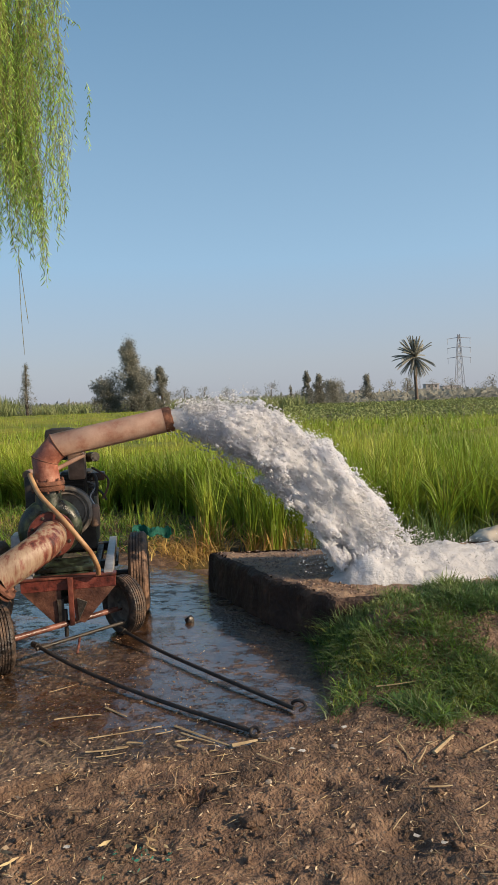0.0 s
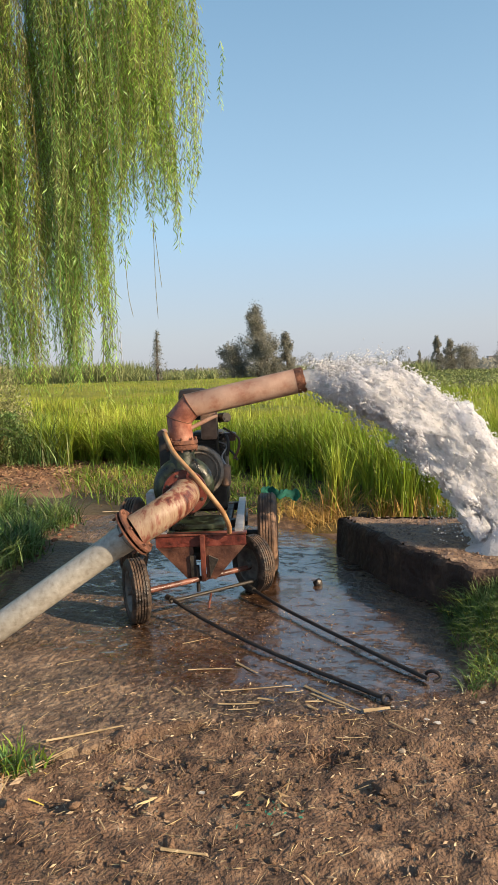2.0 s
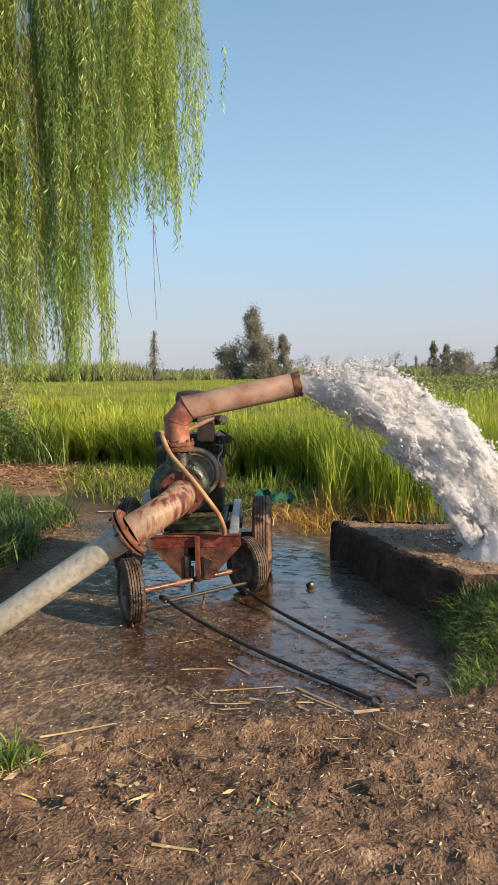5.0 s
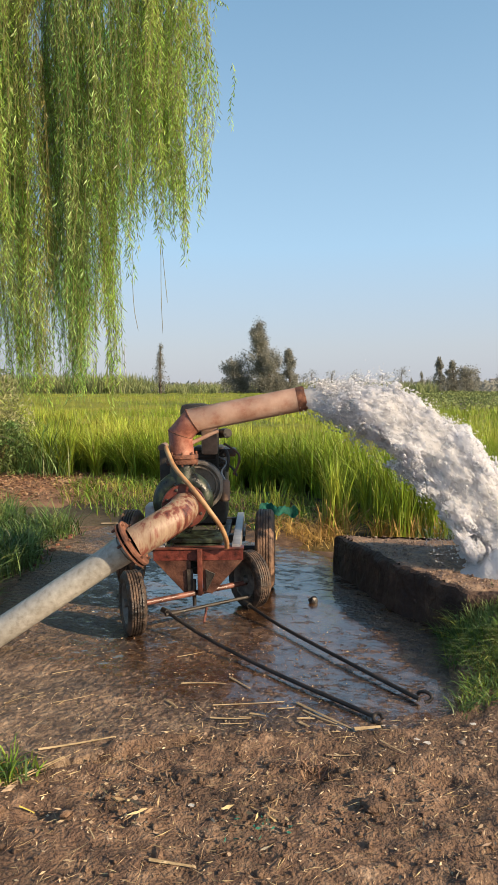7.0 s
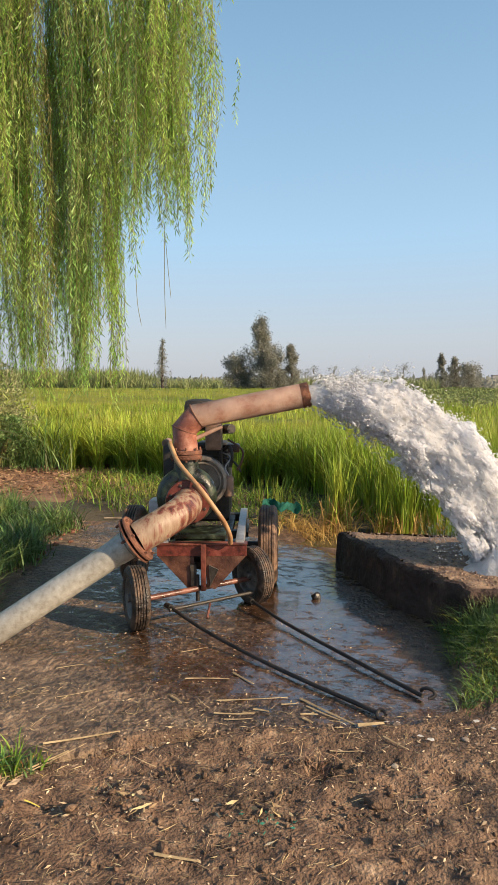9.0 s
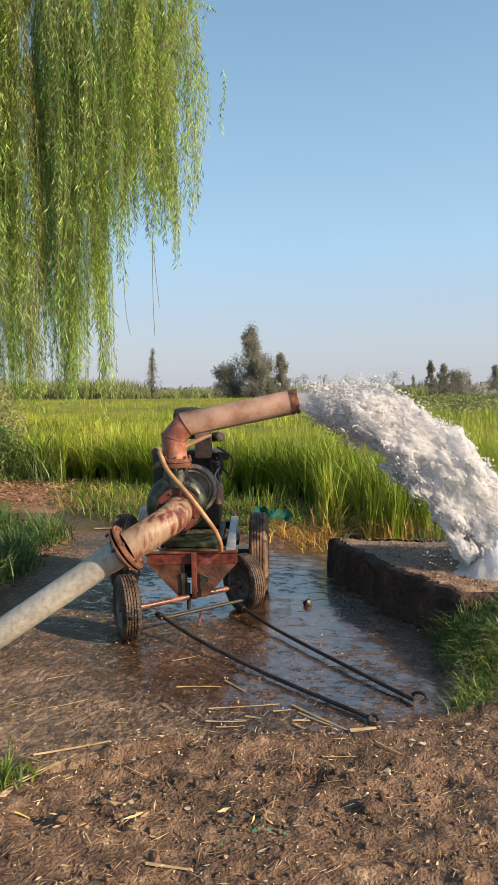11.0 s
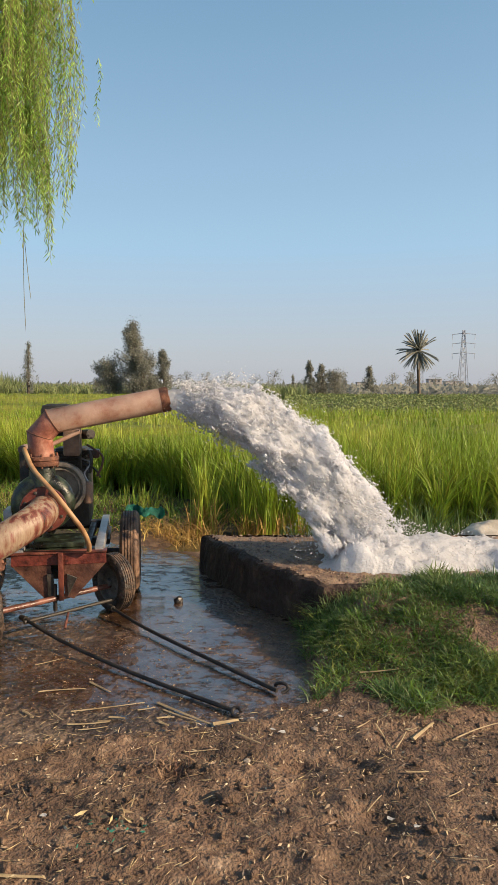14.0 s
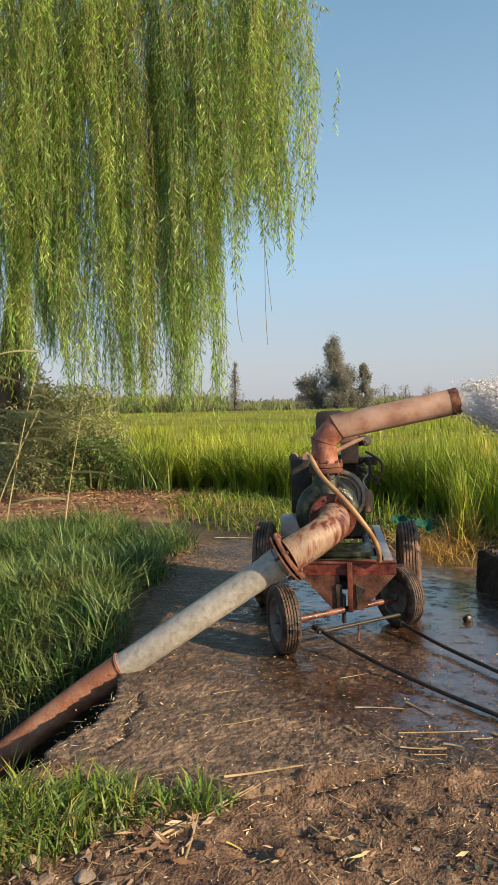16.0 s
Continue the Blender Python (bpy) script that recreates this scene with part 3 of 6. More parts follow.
def spaced(fine0, fine1, step, lo, hi, growth=1.12):
    a = list(np.arange(fine0, fine1, step))
    s, v = step, a[-1]
    while v < hi:
        s *= growth
        v += s
        a.append(v)
    s, v = step, a[0]
    while v > lo:
        s *= growth
        v -= s
        a.insert(0, v)
    return np.array(a)


gx = spaced(-2.4, 1.6, 0.015, -1500, 1500)
gy = spaced(1.35, 3.4, 0.015, -600, 2500)
GX, GY = np.meshgrid(gx, gy)
gv = np.stack([GX, GY, ground_z(GX, GY)], -1).reshape(-1, 3)
nx, ny = len(gx), len(gy)
gi = np.arange(nx * ny).reshape(ny, nx)
gq = np.stack([gi[:-1, :-1], gi[:-1, 1:], gi[1:, 1:], gi[1:, :-1]], -1).reshape(-1, 4)
ground = npmesh("ground", gv, gq, None, M_MUD, smooth=True)
tagged(ground, "rough brown mud yard running out to the fields", "ground", kind="structure")
ground.data.materials.append(M_BANK)
ground.data.materials.append(M_DIRT)
cx, cy = gv[gq[:, 0], 0], gv[gq[:, 0], 1]
# ditch faces take the dark soil, giving the shade below the pipe by colour
in_ditch = (trench(cx, cy) < -0.10)
ground.data.polygons.foreach_set("material_index", np.where(in_ditch, 1, np.where(np.hypot((cx + 6.6) / 3.4, (cy - 9.8) / 2.6) < 1, 2, ((cy > 6.9) | (np.hypot(cx, cy) > 12)).astype(np.int32))).astype(np.int32))

px, py = np.arange(-3.4, 0.5, 0.02), np.arange(2.35, 7.2, 0.02)
PX, PY = np.meshgrid(px, py)
pz = 0.004 + 0.012 * fbm(PX, PY, 1.5, 3, 5) + 0.006 * fbm(PX, PY, 9, 3, 8) + 0.007 * fbm(PX, PY, 26, 2, 9, 0.7) * smooth(0.3, -0.3, (PX + 1.15) * 0.62 + (PY - 4.0) * 0.36) - 0.012 * smooth(-0.9, 0.1, PX) * smooth(3.3, 4.0, PY)
pz = pz + 0.035 * np.clip(fbm(PX, PY, 11, 3, 19, 0.7) - 0.02, 0, 1) * smooth(3.75, 3.1, PY + 0.25 * (PX + 0.8)) + 0.03 * np.clip(fbm(PX, PY, 16, 2, 23, 0.7) - 0.08, 0, 1) * smooth(0.8, 0.3, np.hypot((PX + 1.0) / 0.8, (PY - 3.75) / 0.55))
for (x0, y0), (x1, y1) in (((-2.10, 3.22), (-2.02, 3.08)), ((-2.02, 3.08), (-2.03, 2.95)), ((-2.03, 2.95), (-1.95, 2.82)), ((-1.95, 2.82), (-1.96, 2.66))):
    # cracks through the concrete
    t_ = np.clip(((PX - x0) * (x1 - x0) + (PY - y0) * (y1 - y0)) / ((x1 - x0) ** 2 + (y1 - y0) ** 2), 0, 1)
    pz = pz - 0.03 * smooth(0.018, 0.004, np.hypot(PX - x0 - t_ * (x1 - x0), PY - y0 - t_ * (y1 - y0)) + 0.012 * fbm(PX, PY, 20, 2, 37))
pd = inside(PAD, PX, PY)
pi_ = np.arange(PX.size).reshape(PX.shape)
pq = np.stack([pi_[:-1, :-1], pi_[:-1, 1:], pi_[1:, 1:], pi_[1:, :-1]], -1).reshape(-1, 4)
pq = pq[pd.ravel()[pq].max(1) < 0.10]
pad = npmesh("concrete_pad", np.stack([PX, PY, pz], -1).reshape(-1, 3), pq, None, M_PAD, smooth=True)
tagged(pad, "old concrete pad, muddy and wet with standing water", "pavement", kind="structure")
line = (PX + 1.15) * 0.62 + (PY - 4.0) * 0.36                # rises towards the basin
wet = 0.38 + 0.27 * smooth(-0.5, 0.35, line) - 0.14 * smooth(3.4, 2.8, PY) - 0.1 * smooth(-1.6, -2.3, PX)
wet = wet + 0.20 * smooth(0.9, 0.0, np.hypot((PX + 1.3) / 1.0, (PY - 4.9) / 0.8))
wet = wet + 0.14 * smooth(0.75, 0.25, np.hypot((PX + 0.55) / 0.8, (PY - 4.4) / 1.3))
wet = wet - 0.26 * smooth(0.26, 0.06, np.abs((PX - 0.02) + 0.50 * (PY - 4.4) + 0.06 * np.sin(PY * 7))) * smooth(5.3, 4.9, PY)
wet = wet - 0.42 * smooth(1.0, 0.3, np.hypot((PX + 1.72) / 0.62, (PY - 3.05) / 0.5))
wet = wet + 0.10 * smooth(1.0, 0.4, np.hypot((PX + 2.15) / 0.75, (PY - 4.7) / 0.9))
wet = wet - 0.16 * smooth(1.0, 0.5, np.hypot((PX + 1.0) / 0.42, (PY - 3.95) / 0.5))
wet = wet + 0.17 * smooth(1.0, 0.35, np.hypot((PX + 1.15) / 1.0, (PY - 3.55) / 0.62))
wa = pad.data.attributes.new("wet", "FLOAT", "POINT")
wa.data.foreach_set("value", wet.ravel().astype(np.float32))
pb = bmesh.new()
pb.from_mesh(pad.data)
bmesh.ops.delete(pb, geom=[v for v in pb.verts if not v.link_faces], context="VERTS")
ex = bmesh.ops.extrude_edge_only(pb, edges=[e for e in pb.edges if e.is_boundary])
bmesh.ops.translate(pb, vec=(0, 0, -0.12), verts=[v for v in ex["geom"] if isinstance(v, bmesh.types.BMVert)])
pb.to_mesh(pad.data)
pb.free()

# still puddle behind the pad
pud = bmesh.new()
ring = [pud.verts.new((-0.50 + 0.50 * math.cos(a) * (1 + 0.1 * math.sin(3 * a)), 6.48 + 0.66 * math.sin(a) * (1 + 0.12 * math.cos(2 * a)), -0.028)) for a in (k * math.pi / 16 for k in range(32))]
rim = bmesh.ops.extrude_face_region(pud, geom=[pud.faces.new(ring)])
bmesh.ops.translate(pud, vec=(0, 0, -0.05), verts=[v for v in rim["geom"] if isinstance(v, bmesh.types.BMVert)])
tagged(part("puddle", pud, M_PUDDLE), "still brown puddle between the pad and the rice", "water", kind="structure")

# ---- the basin ----


def basin():
    b = thing("concrete_basin", 0.8, 5.0, 0, "low rough wet concrete outlet basin, wall coloured shade-dark, flooded by the jet", "basin", kind="structure")
    bm = bmesh.new()
    top, n = [], 26
    outline = []
    for (x0, y0), (x1, y1) in zip(SLAB, SLAB[1:] + SLAB[:1]):
        for k in range(n):
            t = k / n
            x, y = x0 + (x1 - x0) * t, y0 + (y1 - y0) * t
            w = noise.noise((x * 5, y * 5, 0)) * 0.025 + noise.noise((x * 17, y * 17, 3)) * 0.012
            outline.append((x + w, y + w * 0.7))
    rows = []
    for z, inset in ((-0.12, -0.03), (0.02, -0.015), (0.12, 0.0), (0.2, 0.004), (0.262, 0.004), (0.288, 0.02), (0.298, 0.05)):
        row = []
        for x, y in outline:
            dx, dy = 1.2 - x, 5.2 - y
            L = math.hypot(dx, dy)
            w = noise.noise((x * 9, y * 9, z * 14)) * 0.022 + noise.noise((x * 30, y * 30, z * 40)) * 0.008
            row.append(bm.verts.new((x + dx / L * (inset + w), y + dy / L * (inset + w), z + w * 0.4)))
        rows.append(row)
    m = len(outline)
    for a, c in zip(rows, rows[1:]):
        for k in range(m):
            bm.faces.new((a[k], a[(k + 1) % m], c[(k + 1) % m], c[k]))
    part("basin_wall", bm, M_DARKWALL, b, "wet concrete side wall with its shade in the colour")
    sx, sy = np.arange(-0.7, 4.3, 0.03), np.arange(4.1, 6.3, 0.03)
    X, Y = np.meshgrid(sx, sy)
    d = inside(SLAB, X, Y)
    Z = SLAB_TOP + 0.02 * fbm(X, Y, 3, 3, 21) + 0.03 * fbm(X, Y, 14, 3, 22, 0.6) - 0.02 * smooth(-0.08, 0, d)
    i = np.arange(X.size).reshape(X.shape)
    q = np.stack([i[:-1, :-1], i[:-1, 1:], i[1:, 1:], i[1:, :-1]], -1).reshape(-1, 4)
    q = q[d.ravel()[q].max(1) < -0.02]
    npmesh("basin_top", np.stack([X, Y, Z], -1).reshape(-1, 3), q, None, M_SLAB, b, smooth=True, label="rough brown gravelly concrete top")
    # pebbles set in the top
    bm = bmesh.new()
    for _ in range(420):
        x, y = random.uniform(-0.5, 0.9), random.uniform(4.4, 5.7)
        if inside(SLAB, np.array([x]), np.array([y]))[0] > -0.05:
            continue
        s = random.uniform(0.003, 0.009)
        bmesh.ops.create_icosphere(bm, subdivisions=1, radius=s, matrix=Matrix.Translation((x, y, SLAB_TOP + 0.006)) @ Matrix.Diagonal((1, random.uniform(0.6, 1), random.uniform(0.4, 0.8), 1)))
    tagged(part("pebbles", bm, M_STONE, b), kind="stuff")
    return b


basin()

# ---- the pump cart ----
CB = Vector((-0.2, 0.98, 0)).normalized()        # towards the rear of the cart
CR = Vector((CB.y, -CB.x, 0))                    # its right side, seen from the yard
FRONT = Vector((-1.22, 4.28, 0))                 # foot of the front panel


def at_cart(r, b, z):
    p = FRONT + CR * r + CB * b
    return Vector((p.x, p.y, z))


def cart_frame(r, b, z):
    return Matrix.Translation(at_cart(r, b, z)) @ Matrix((CR, CB, Vector((0, 0, 1)))).transposed().to_4x4()


cart = thing("pump_cart", -1.4, 4.8, 0, "old rusty red four-wheeled diesel pump cart on the wet pad", "water pump")


def wheel(centre, ax, radius, width, name, label):
    m = axis(centre, ax)
    w = thing(name, *centre, "", "")
    for k in ("label", "category"):
        if k in w:
            del w[k]
    adopt(w, cart)
    w.location = centre
    w.matrix_parent_inverse = world_of(cart).inverted()
    h = width / 2
    prof = [(radius * 0.60, -h * 0.62), (radius * 0.66, -h * 0.86), (radius * 0.80, -h), (radius * 0.92, -h * 0.92), (radius * 0.975, -h * 0.74)]
    # ribs of the tread
    for k in range(5):
        a = -0.70 + 0.28 * k
        prof += [(radius, h * (a + 0.02)), (radius, h * (a + 0.21)), (radius * 0.962, h * (a + 0.23)), (radius * 0.962, h * (a + 0.275))]
    prof = prof[:-2] + [(radius * 0.975, h * 0.74), (radius * 0.92, h * 0.92), (radius * 0.80, h), (radius * 0.66, h * 0.86), (radius * 0.60, h * 0.62)]
    part("tyre", lathe(prof, m, 48, closed=True), M_MUDTYRE if radius < 0.25 else M_RUBBER, w, label)
    rim = [(radius * 0.12, -h * 0.35), (radius * 0.16, -h * 0.5), (radius * 0.42, -h * 0.22), (radius * 0.5, -h * 0.3), (radius * 0.58, -h * 0.74), (radius * 0.635, -h * 0.8), (radius * 0.635, -h * 0.66), (radius * 0.61, -h * 0.5), (radius * 0.61, h * 0.5), (radius * 0.635, h * 0.8), (radius * 0.58, h * 0.74), (radius * 0.5, -h * 0.1), (radius * 0.42, -h * 0.02), (radius * 0.12, -h * 0.2)]
    part("rim", lathe(rim, m, 36, closed=True), M_RIM, w)
    bm = lathe([(radius * 0.13, -h * 0.95), (radius * 0.13, h * 0.9), (radius * 0.08, h * 0.95)], m, 16)
    for k in range(5):
        a = k * 2 * math.pi / 5
        lathe([(0.008, -h * 0.42), (0.008, -h * 0.2)], m @ Matrix.Translation((radius * 0.3 * math.cos(a), radius * 0.3 * math.sin(a), 0)), 6, bm)
    part("hub", bm, M_RIM, w)
    return w


FL, FR = Vector((-1.54, 3.95, 0.195)), Vector((-0.95, 4.58, 0.195))
AX = (FR - FL).normalized()
wheel(FL, Vector((0.84, 0.545, 0)), 0.195, 0.115, "front_wheel", "mud-caked tyre with worn tread")
wheel(FR, AX, 0.195, 0.115, "front_wheel", "mud-caked tyre with worn tread")
RAX = Vector((0.985, 0.17, 0)).normalized()
RL, RR = Vector((-1.93, 4.9, 0.293)), Vector((-0.935, 5.07, 0.293))
wheel(RL, RAX, 0.295, 0.14, "rear_wheel", "dark muddy tyre")
wheel(RR, RAX, 0.295, 0.14, "rear_wheel", "dark muddy tyre")

MID = (FL + FR) / 2
part("front_axle", tube([FL + AX * 0.02 + Vector((0, 0, -0.02)), FR - AX * 0.02 + Vector((0, 0, -0.02))], 0.018, 14), M_AXLE, cart, "thin red oxide axle tube")
part("rear_axle", tube([RL, RR], 0.024, 14), M_OIL, cart)
FW = Vector((AX.y, -AX.x, 0))
# steering bar in front of the axle, with a small brace
bar_l, bar_r = MID - AX * 0.26 + FW * 0.10 + Vector((0, 0, -0.085)), MID + AX * 0.36 + FW * 0.10 + Vector((0, 0, -0.085))
part("steering_bar", tube([bar_l, bar_r], 0.011, 12), M_OIL, cart)
part("brace", tube([MID + AX * 0.02 + FW * 0.12 + Vector((0, 0, -0.09)), MID - AX * 0.05 + FW * 0.2 + Vector((0, 0, -0.15))], 0.008, 8), M_AXLE, cart)
part("kingpin", tube([MID + Vector((0, 0, -0.1)), MID + Vector((0, 0, 0.07))], 0.013, 12), M_ROD, cart)


def hook_rod(a, b, hook):
    a, b = Vector(a), Vector(b)
    d = (b - a).normalized()
    mid, low = a.lerp(b, 0.25), a.lerp(b, 0.6)
    mid.z, low.z = 0.25 * b.z + 0.45 * a.z, b.z + 0.004
    r = part("drawbar_rod", tube(curve([a, mid, low, b], 8), 0.0105, 12), M_ROD, cart, "long black iron pull rod lying down to the mud")
    pts = [b + d * 0.035 + Vector((0.03 * math.sin(t) - 0.0, -0.02 + 0.055 * t / 6, 0.012 + 0.035 * (1 - math.cos(t)) * 0.5)) for t in np.linspace(0, 5.0, 14)] if hook else [b + d * 0.02 + Vector((0.02 * math.cos(t), 0.02 * math.sin(t), 0.012 * math.sin(t))) for t in np.linspace(0, 5.4, 12)]
    part("hook", tube(pts, 0.0085, 8), M_ROD, r)
    part("collar", tube([a - d * 0.025, a + d * 0.025], 0.017, 12), M_OIL, r)


hook_rod((-1.37, 4.05, 0.12), (-0.06, 3.11, 0.022), False)
hook_rod((-0.93, 4.42, 0.07), (0.14, 3.32, 0.022), True)

# front panel: a V-shaped plate with a rib and gussets
panel_m = cart_frame(0, 0, 0)
part("front_panel", plate([(-0.29, 0.455), (-0.29, 0.385), (0.29, 0.385), (0.29, 0.455)], panel_m, 0.01), M_FLANGE, cart, "top band of the front panel in worn red paint", smooth=False)
part("panel_wing", plate([(-0.285, 0.3845), (-0.085, 0.165), (-0.045, 0.175), (-0.05, 0.3845)], cart_frame(0, 0.002, 0), 0.008), M_PLATE, cart, "slanting rusty wing of the front panel", smooth=False)
part("panel_wing", plate([(0.285, 0.3845), (0.085, 0.165), (0.03, 0.185), (0.022, 0.3845)], cart_frame(0, 0.002, 0), 0.008), M_PLATE, cart, "slanting rusty wing of the front panel", smooth=False)
part("panel_lip", box(cart_frame(0, 0.03, 0.462), (0.59, 0.075, 0.012), 0.003), M_REDPAINT, cart)
part("rib", box(cart_frame(0.012, -0.018, 0.315), (0.03, 0.036, 0.30), 0.003), M_REDPAINT, cart, "upright stiffening bar")
part("gusset", plate([(-0.075, 0.33), (-0.035, 0.33), (-0.03, 0.17), (-0.07, 0.19)], cart_frame(0, -0.012, 0), 0.012), M_OIL, cart)
part("gusset", plate([(0.045, 0.33), (0.11, 0.30), (0.05, 0.18)], cart_frame(0, -0.010, 0), 0.010), M_OIL, cart)
for s in (-1, 1):
    part("chassis_rail", box(cart_frame(s * 0.245, 0.60, 0.452), (0.055, 1.15, 0.07), 0.004), M_STEEL, cart, "grey worn channel rail")
    part("chassis_rail", box(cart_frame(s * 0.155, 0.60, 0.425), (0.045, 1.10, 0.06), 0.004), M_OIL, cart, "oily dark inner rail")
    part("spring_hanger", box(cart_frame(s * 0.27, 1.0, 0.36), (0.03, 0.5, 0.04), 0.004), M_OIL, cart)
for b_, z_ in ((0.10, 0.44), (0.5, 0.42), (1.1, 0.43)):
    part("cross_member", box(cart_frame(0, b_, z_), (0.46, 0.07, 0.06), 0.004), M_GREEN if b_ < 0.2 else M_OIL, cart)
part("turntable", lathe([(0.10, -0.02), (0.11, 0), (0.11, 0.03), (0.06, 0.04)], Matrix.Translation(at_cart(0, 0.16, 0.30)), 24), M_OIL, cart)
part("pump_bed", box(cart_frame(-0.02, 0.24, 0.492), (0.34, 0.30, 0.03), 0.004), M_GREEN, cart, "green mounting bed under the pump")

# centrifugal pump
PC = Vector((-1.36, 4.46, 0.745))                 # middle of the casing
PF = Vector((0.28, -0.96, 0)).normalized()        # the way the inlet faces
PR = Vector((-PF.y, PF.x, 0))
pm = axis(PC, PF)


def volute():
    bm = bmesh.new()
    seg, sec = 56, 14
    rings = []
    for k in range(seg):
        a = 2 * math.pi * k / seg
        grow = 0.045 + 0.045 * ((a / (2 * math.pi) + 0.25) % 1.0)
        row = []
        for j in range(sec):
            t = 2 * math.pi * j / sec
            r = 0.135 + grow * math.cos(t)
            row.append(bm.verts.new(pm @ Vector((r * math.cos(a), r * math.sin(a), 0.075 * math.sin(t)))))
        rings.append(row)
    for k in range(seg):
        a, b = rings[k], rings[(k + 1) % seg]
        for j in range(sec):
            bm.faces.new((a[j], b[j], b[(j + 1) % sec], a[(j + 1) % sec]))
    lathe([(0.03, -0.07), (0.14, -0.06), (0.15, 0.0), (0.14, 0.06), (0.10, 0.09), (0.09, 0.14), (0.05, 0.15)], pm, 40, bm)
    return bm


casing = part("pump_casing", volute(), M_GREEN, cart, "snail-shaped pump casing in oily green paint")
for k in range(10):
    a = 2 * math.pi * k / 10
    part("bolt", lathe([(0.009, 0), (0.009, 0.02), (0.004, 0.024)], pm @ Matrix.Translation((0.115 * math.cos(a), 0.115 * math.sin(a), 0.075)), 6), M_OIL, casing, smooth=False)
part("bearing_housing", lathe([(0.09, -0.30), (0.10, -0.28), (0.075, -0.24), (0.07, -0.12), (0.12, -0.07), (0.13, -0.05)], pm, 32), M_GREEN, cart)

# inlet flange and bend
IN = PC + PF * 0.245
inlet = part("inlet_flange", lathe([(0.085, -0.03), (0.138, -0.03), (0.142, -0.02), (0.142, 0.006), (0.138, 0.014), (0.085, 0.014)], axis(IN, PF), 40), M_FLANGE, cart, "red bolted inlet flange")
for k in range(8):
    a = 2 * math.pi * (k + 0.5) / 8
    part("bolt", lathe([(0.011, -0.05), (0.011, 0.024), (0.006, 0.026)], axis(IN, PF) @ Matrix.Translation((0.115 * math.cos(a), 0.115 * math.sin(a), -0.006)), 6), M_OIL, inlet, smooth=False)
BIG = Vector((-1.44, 3.72, 0.61))
JOINT = Vector((-2.34, 3.5, 0.01))
DOWN = (JOINT - BIG).normalized()
bend = curve([IN + PF * 0.01, IN + PF * 0.10 + Vector((0.0, 0, 0.0)), Vector((-1.245, 3.93, 0.735)), Vector((-1.315, 3.80, 0.685)), BIG - DOWN * 0.012], 8)
part("suction_bend", tube(bend, 0.092, 28), M_STREAK, cart, "red bend streaked with pale lime")
bf = part("bend_flange", lathe([(0.08, -0.008), (0.142, -0.008), (0.144, -0.005), (0.144, 0.006), (0.08, 0.006)], axis(BIG - DOWN * 0.012, DOWN), 40), M_RUSTLIP, cart, "thin rusty bolted flange")
for k in range(6):
    a = 2 * math.pi * (k + 0.3) / 6
    part("bolt", lathe([(0.009, -0.035), (0.009, 0.045), (0.005, 0.05)], axis(BIG, DOWN) @ Matrix.Translation((0.125 * math.cos(a), 0.125 * math.sin(a), 0)), 6), M_RUSTLIP, bf, smooth=False)

# discharge pipe: collar, riser, mitred elbow, long spout
RISE = Vector((-1.375, 4.465, 0))
ELB = Vector((-1.385, 4.465, 1.265))
TIP = Vector((-0.568, 4.624, 1.42))
SP = (TIP - ELB).normalized()
part("discharge_neck", tube([RISE + Vector((0.0, 0, 0.84)), RISE + Vector((0, 0, 0.93)), RISE + Vector((0, 0, 1.005))], [0.10, 0.085, 0.078], 28), M_GREEN, cart)
dfl = part("discharge_flange", lathe([(0.07, -0.03), (0.105, -0.03), (0.108, -0.022), (0.108, -0.006), (0.10, -0.003), (0.10, 0.003), (0.108, 0.006), (0.108, 0.024), (0.104, 0.03), (0.07, 0.03)], Matrix.Translation(RISE + Vector((0, 0, 1.025))), 36), M_RUSTLIP, cart, "pair of rusty bolted discharge flanges")
for k in range(8):
    a = 2 * math.pi * (k + 0.4) / 8
    part("bolt", lathe([(0.008, -0.045), (0.008, 0.045), (0.004, 0.05)], Matrix.Translation(RISE + Vector((0.094 * math.cos(a), 0.094 * math.sin(a), 1.025))), 6), M_RUSTLIP, dfl, smooth=False)


def mitre():
    """Riser, wedge and spout, cut square to each bisector, with weld beads between."""
    bm, seg, rad = bmesh.new(), 36, 0.081
    up, mid = Vector((0, 0, 1)), (Vector((0, 0, 1)) + SP).normalized()
    side = up.cross(SP).normalized()
    p0, p1 = RISE + Vector((0, 0, 1.05)), ELB + Vector((0.0, 0, -0.075))
    p2 = ELB + SP * 0.085 + Vector((0, 0, 0.0))
    rings = []
    for p, d, n in ((p0, up, up), (p1, up, (up + mid).normalized()), (p2, SP, (SP + mid).normalized()), (TIP - SP * 0.055, SP, SP)):
        fwd = d.cross(side)
        row = []
        for k in range(seg):
            a = 2 * math.pi * k / seg
            q = side * math.cos(a) * rad + fwd * math.sin(a) * rad
            row.append(bm.verts.new(p + q - d * (q.dot(n) / d.dot(n))))
        rings.append(row)
    for a, b in zip(rings, rings[1:]):
        for k in range(seg):
            bm.faces.new((a[k], a[(k + 1) % seg], b[(k + 1) % seg], b[k]))
    beads = [[v.co.copy() for v in r] for r in rings[1:3]]
    bm.faces.new(rings[0])
    return bm, beads


mb, beads = mitre()
spout = part("discharge_pipe", mb, M_PINKPIPE, cart, "faded pinkish red steel spout with a mitred elbow")
spout.data.materials.append(M_RISER)
spout.data.polygons.foreach_set("material_index", [0 if (p.center - ELB).dot(SP) > 0.09 else 1 for p in spout.data.polygons])
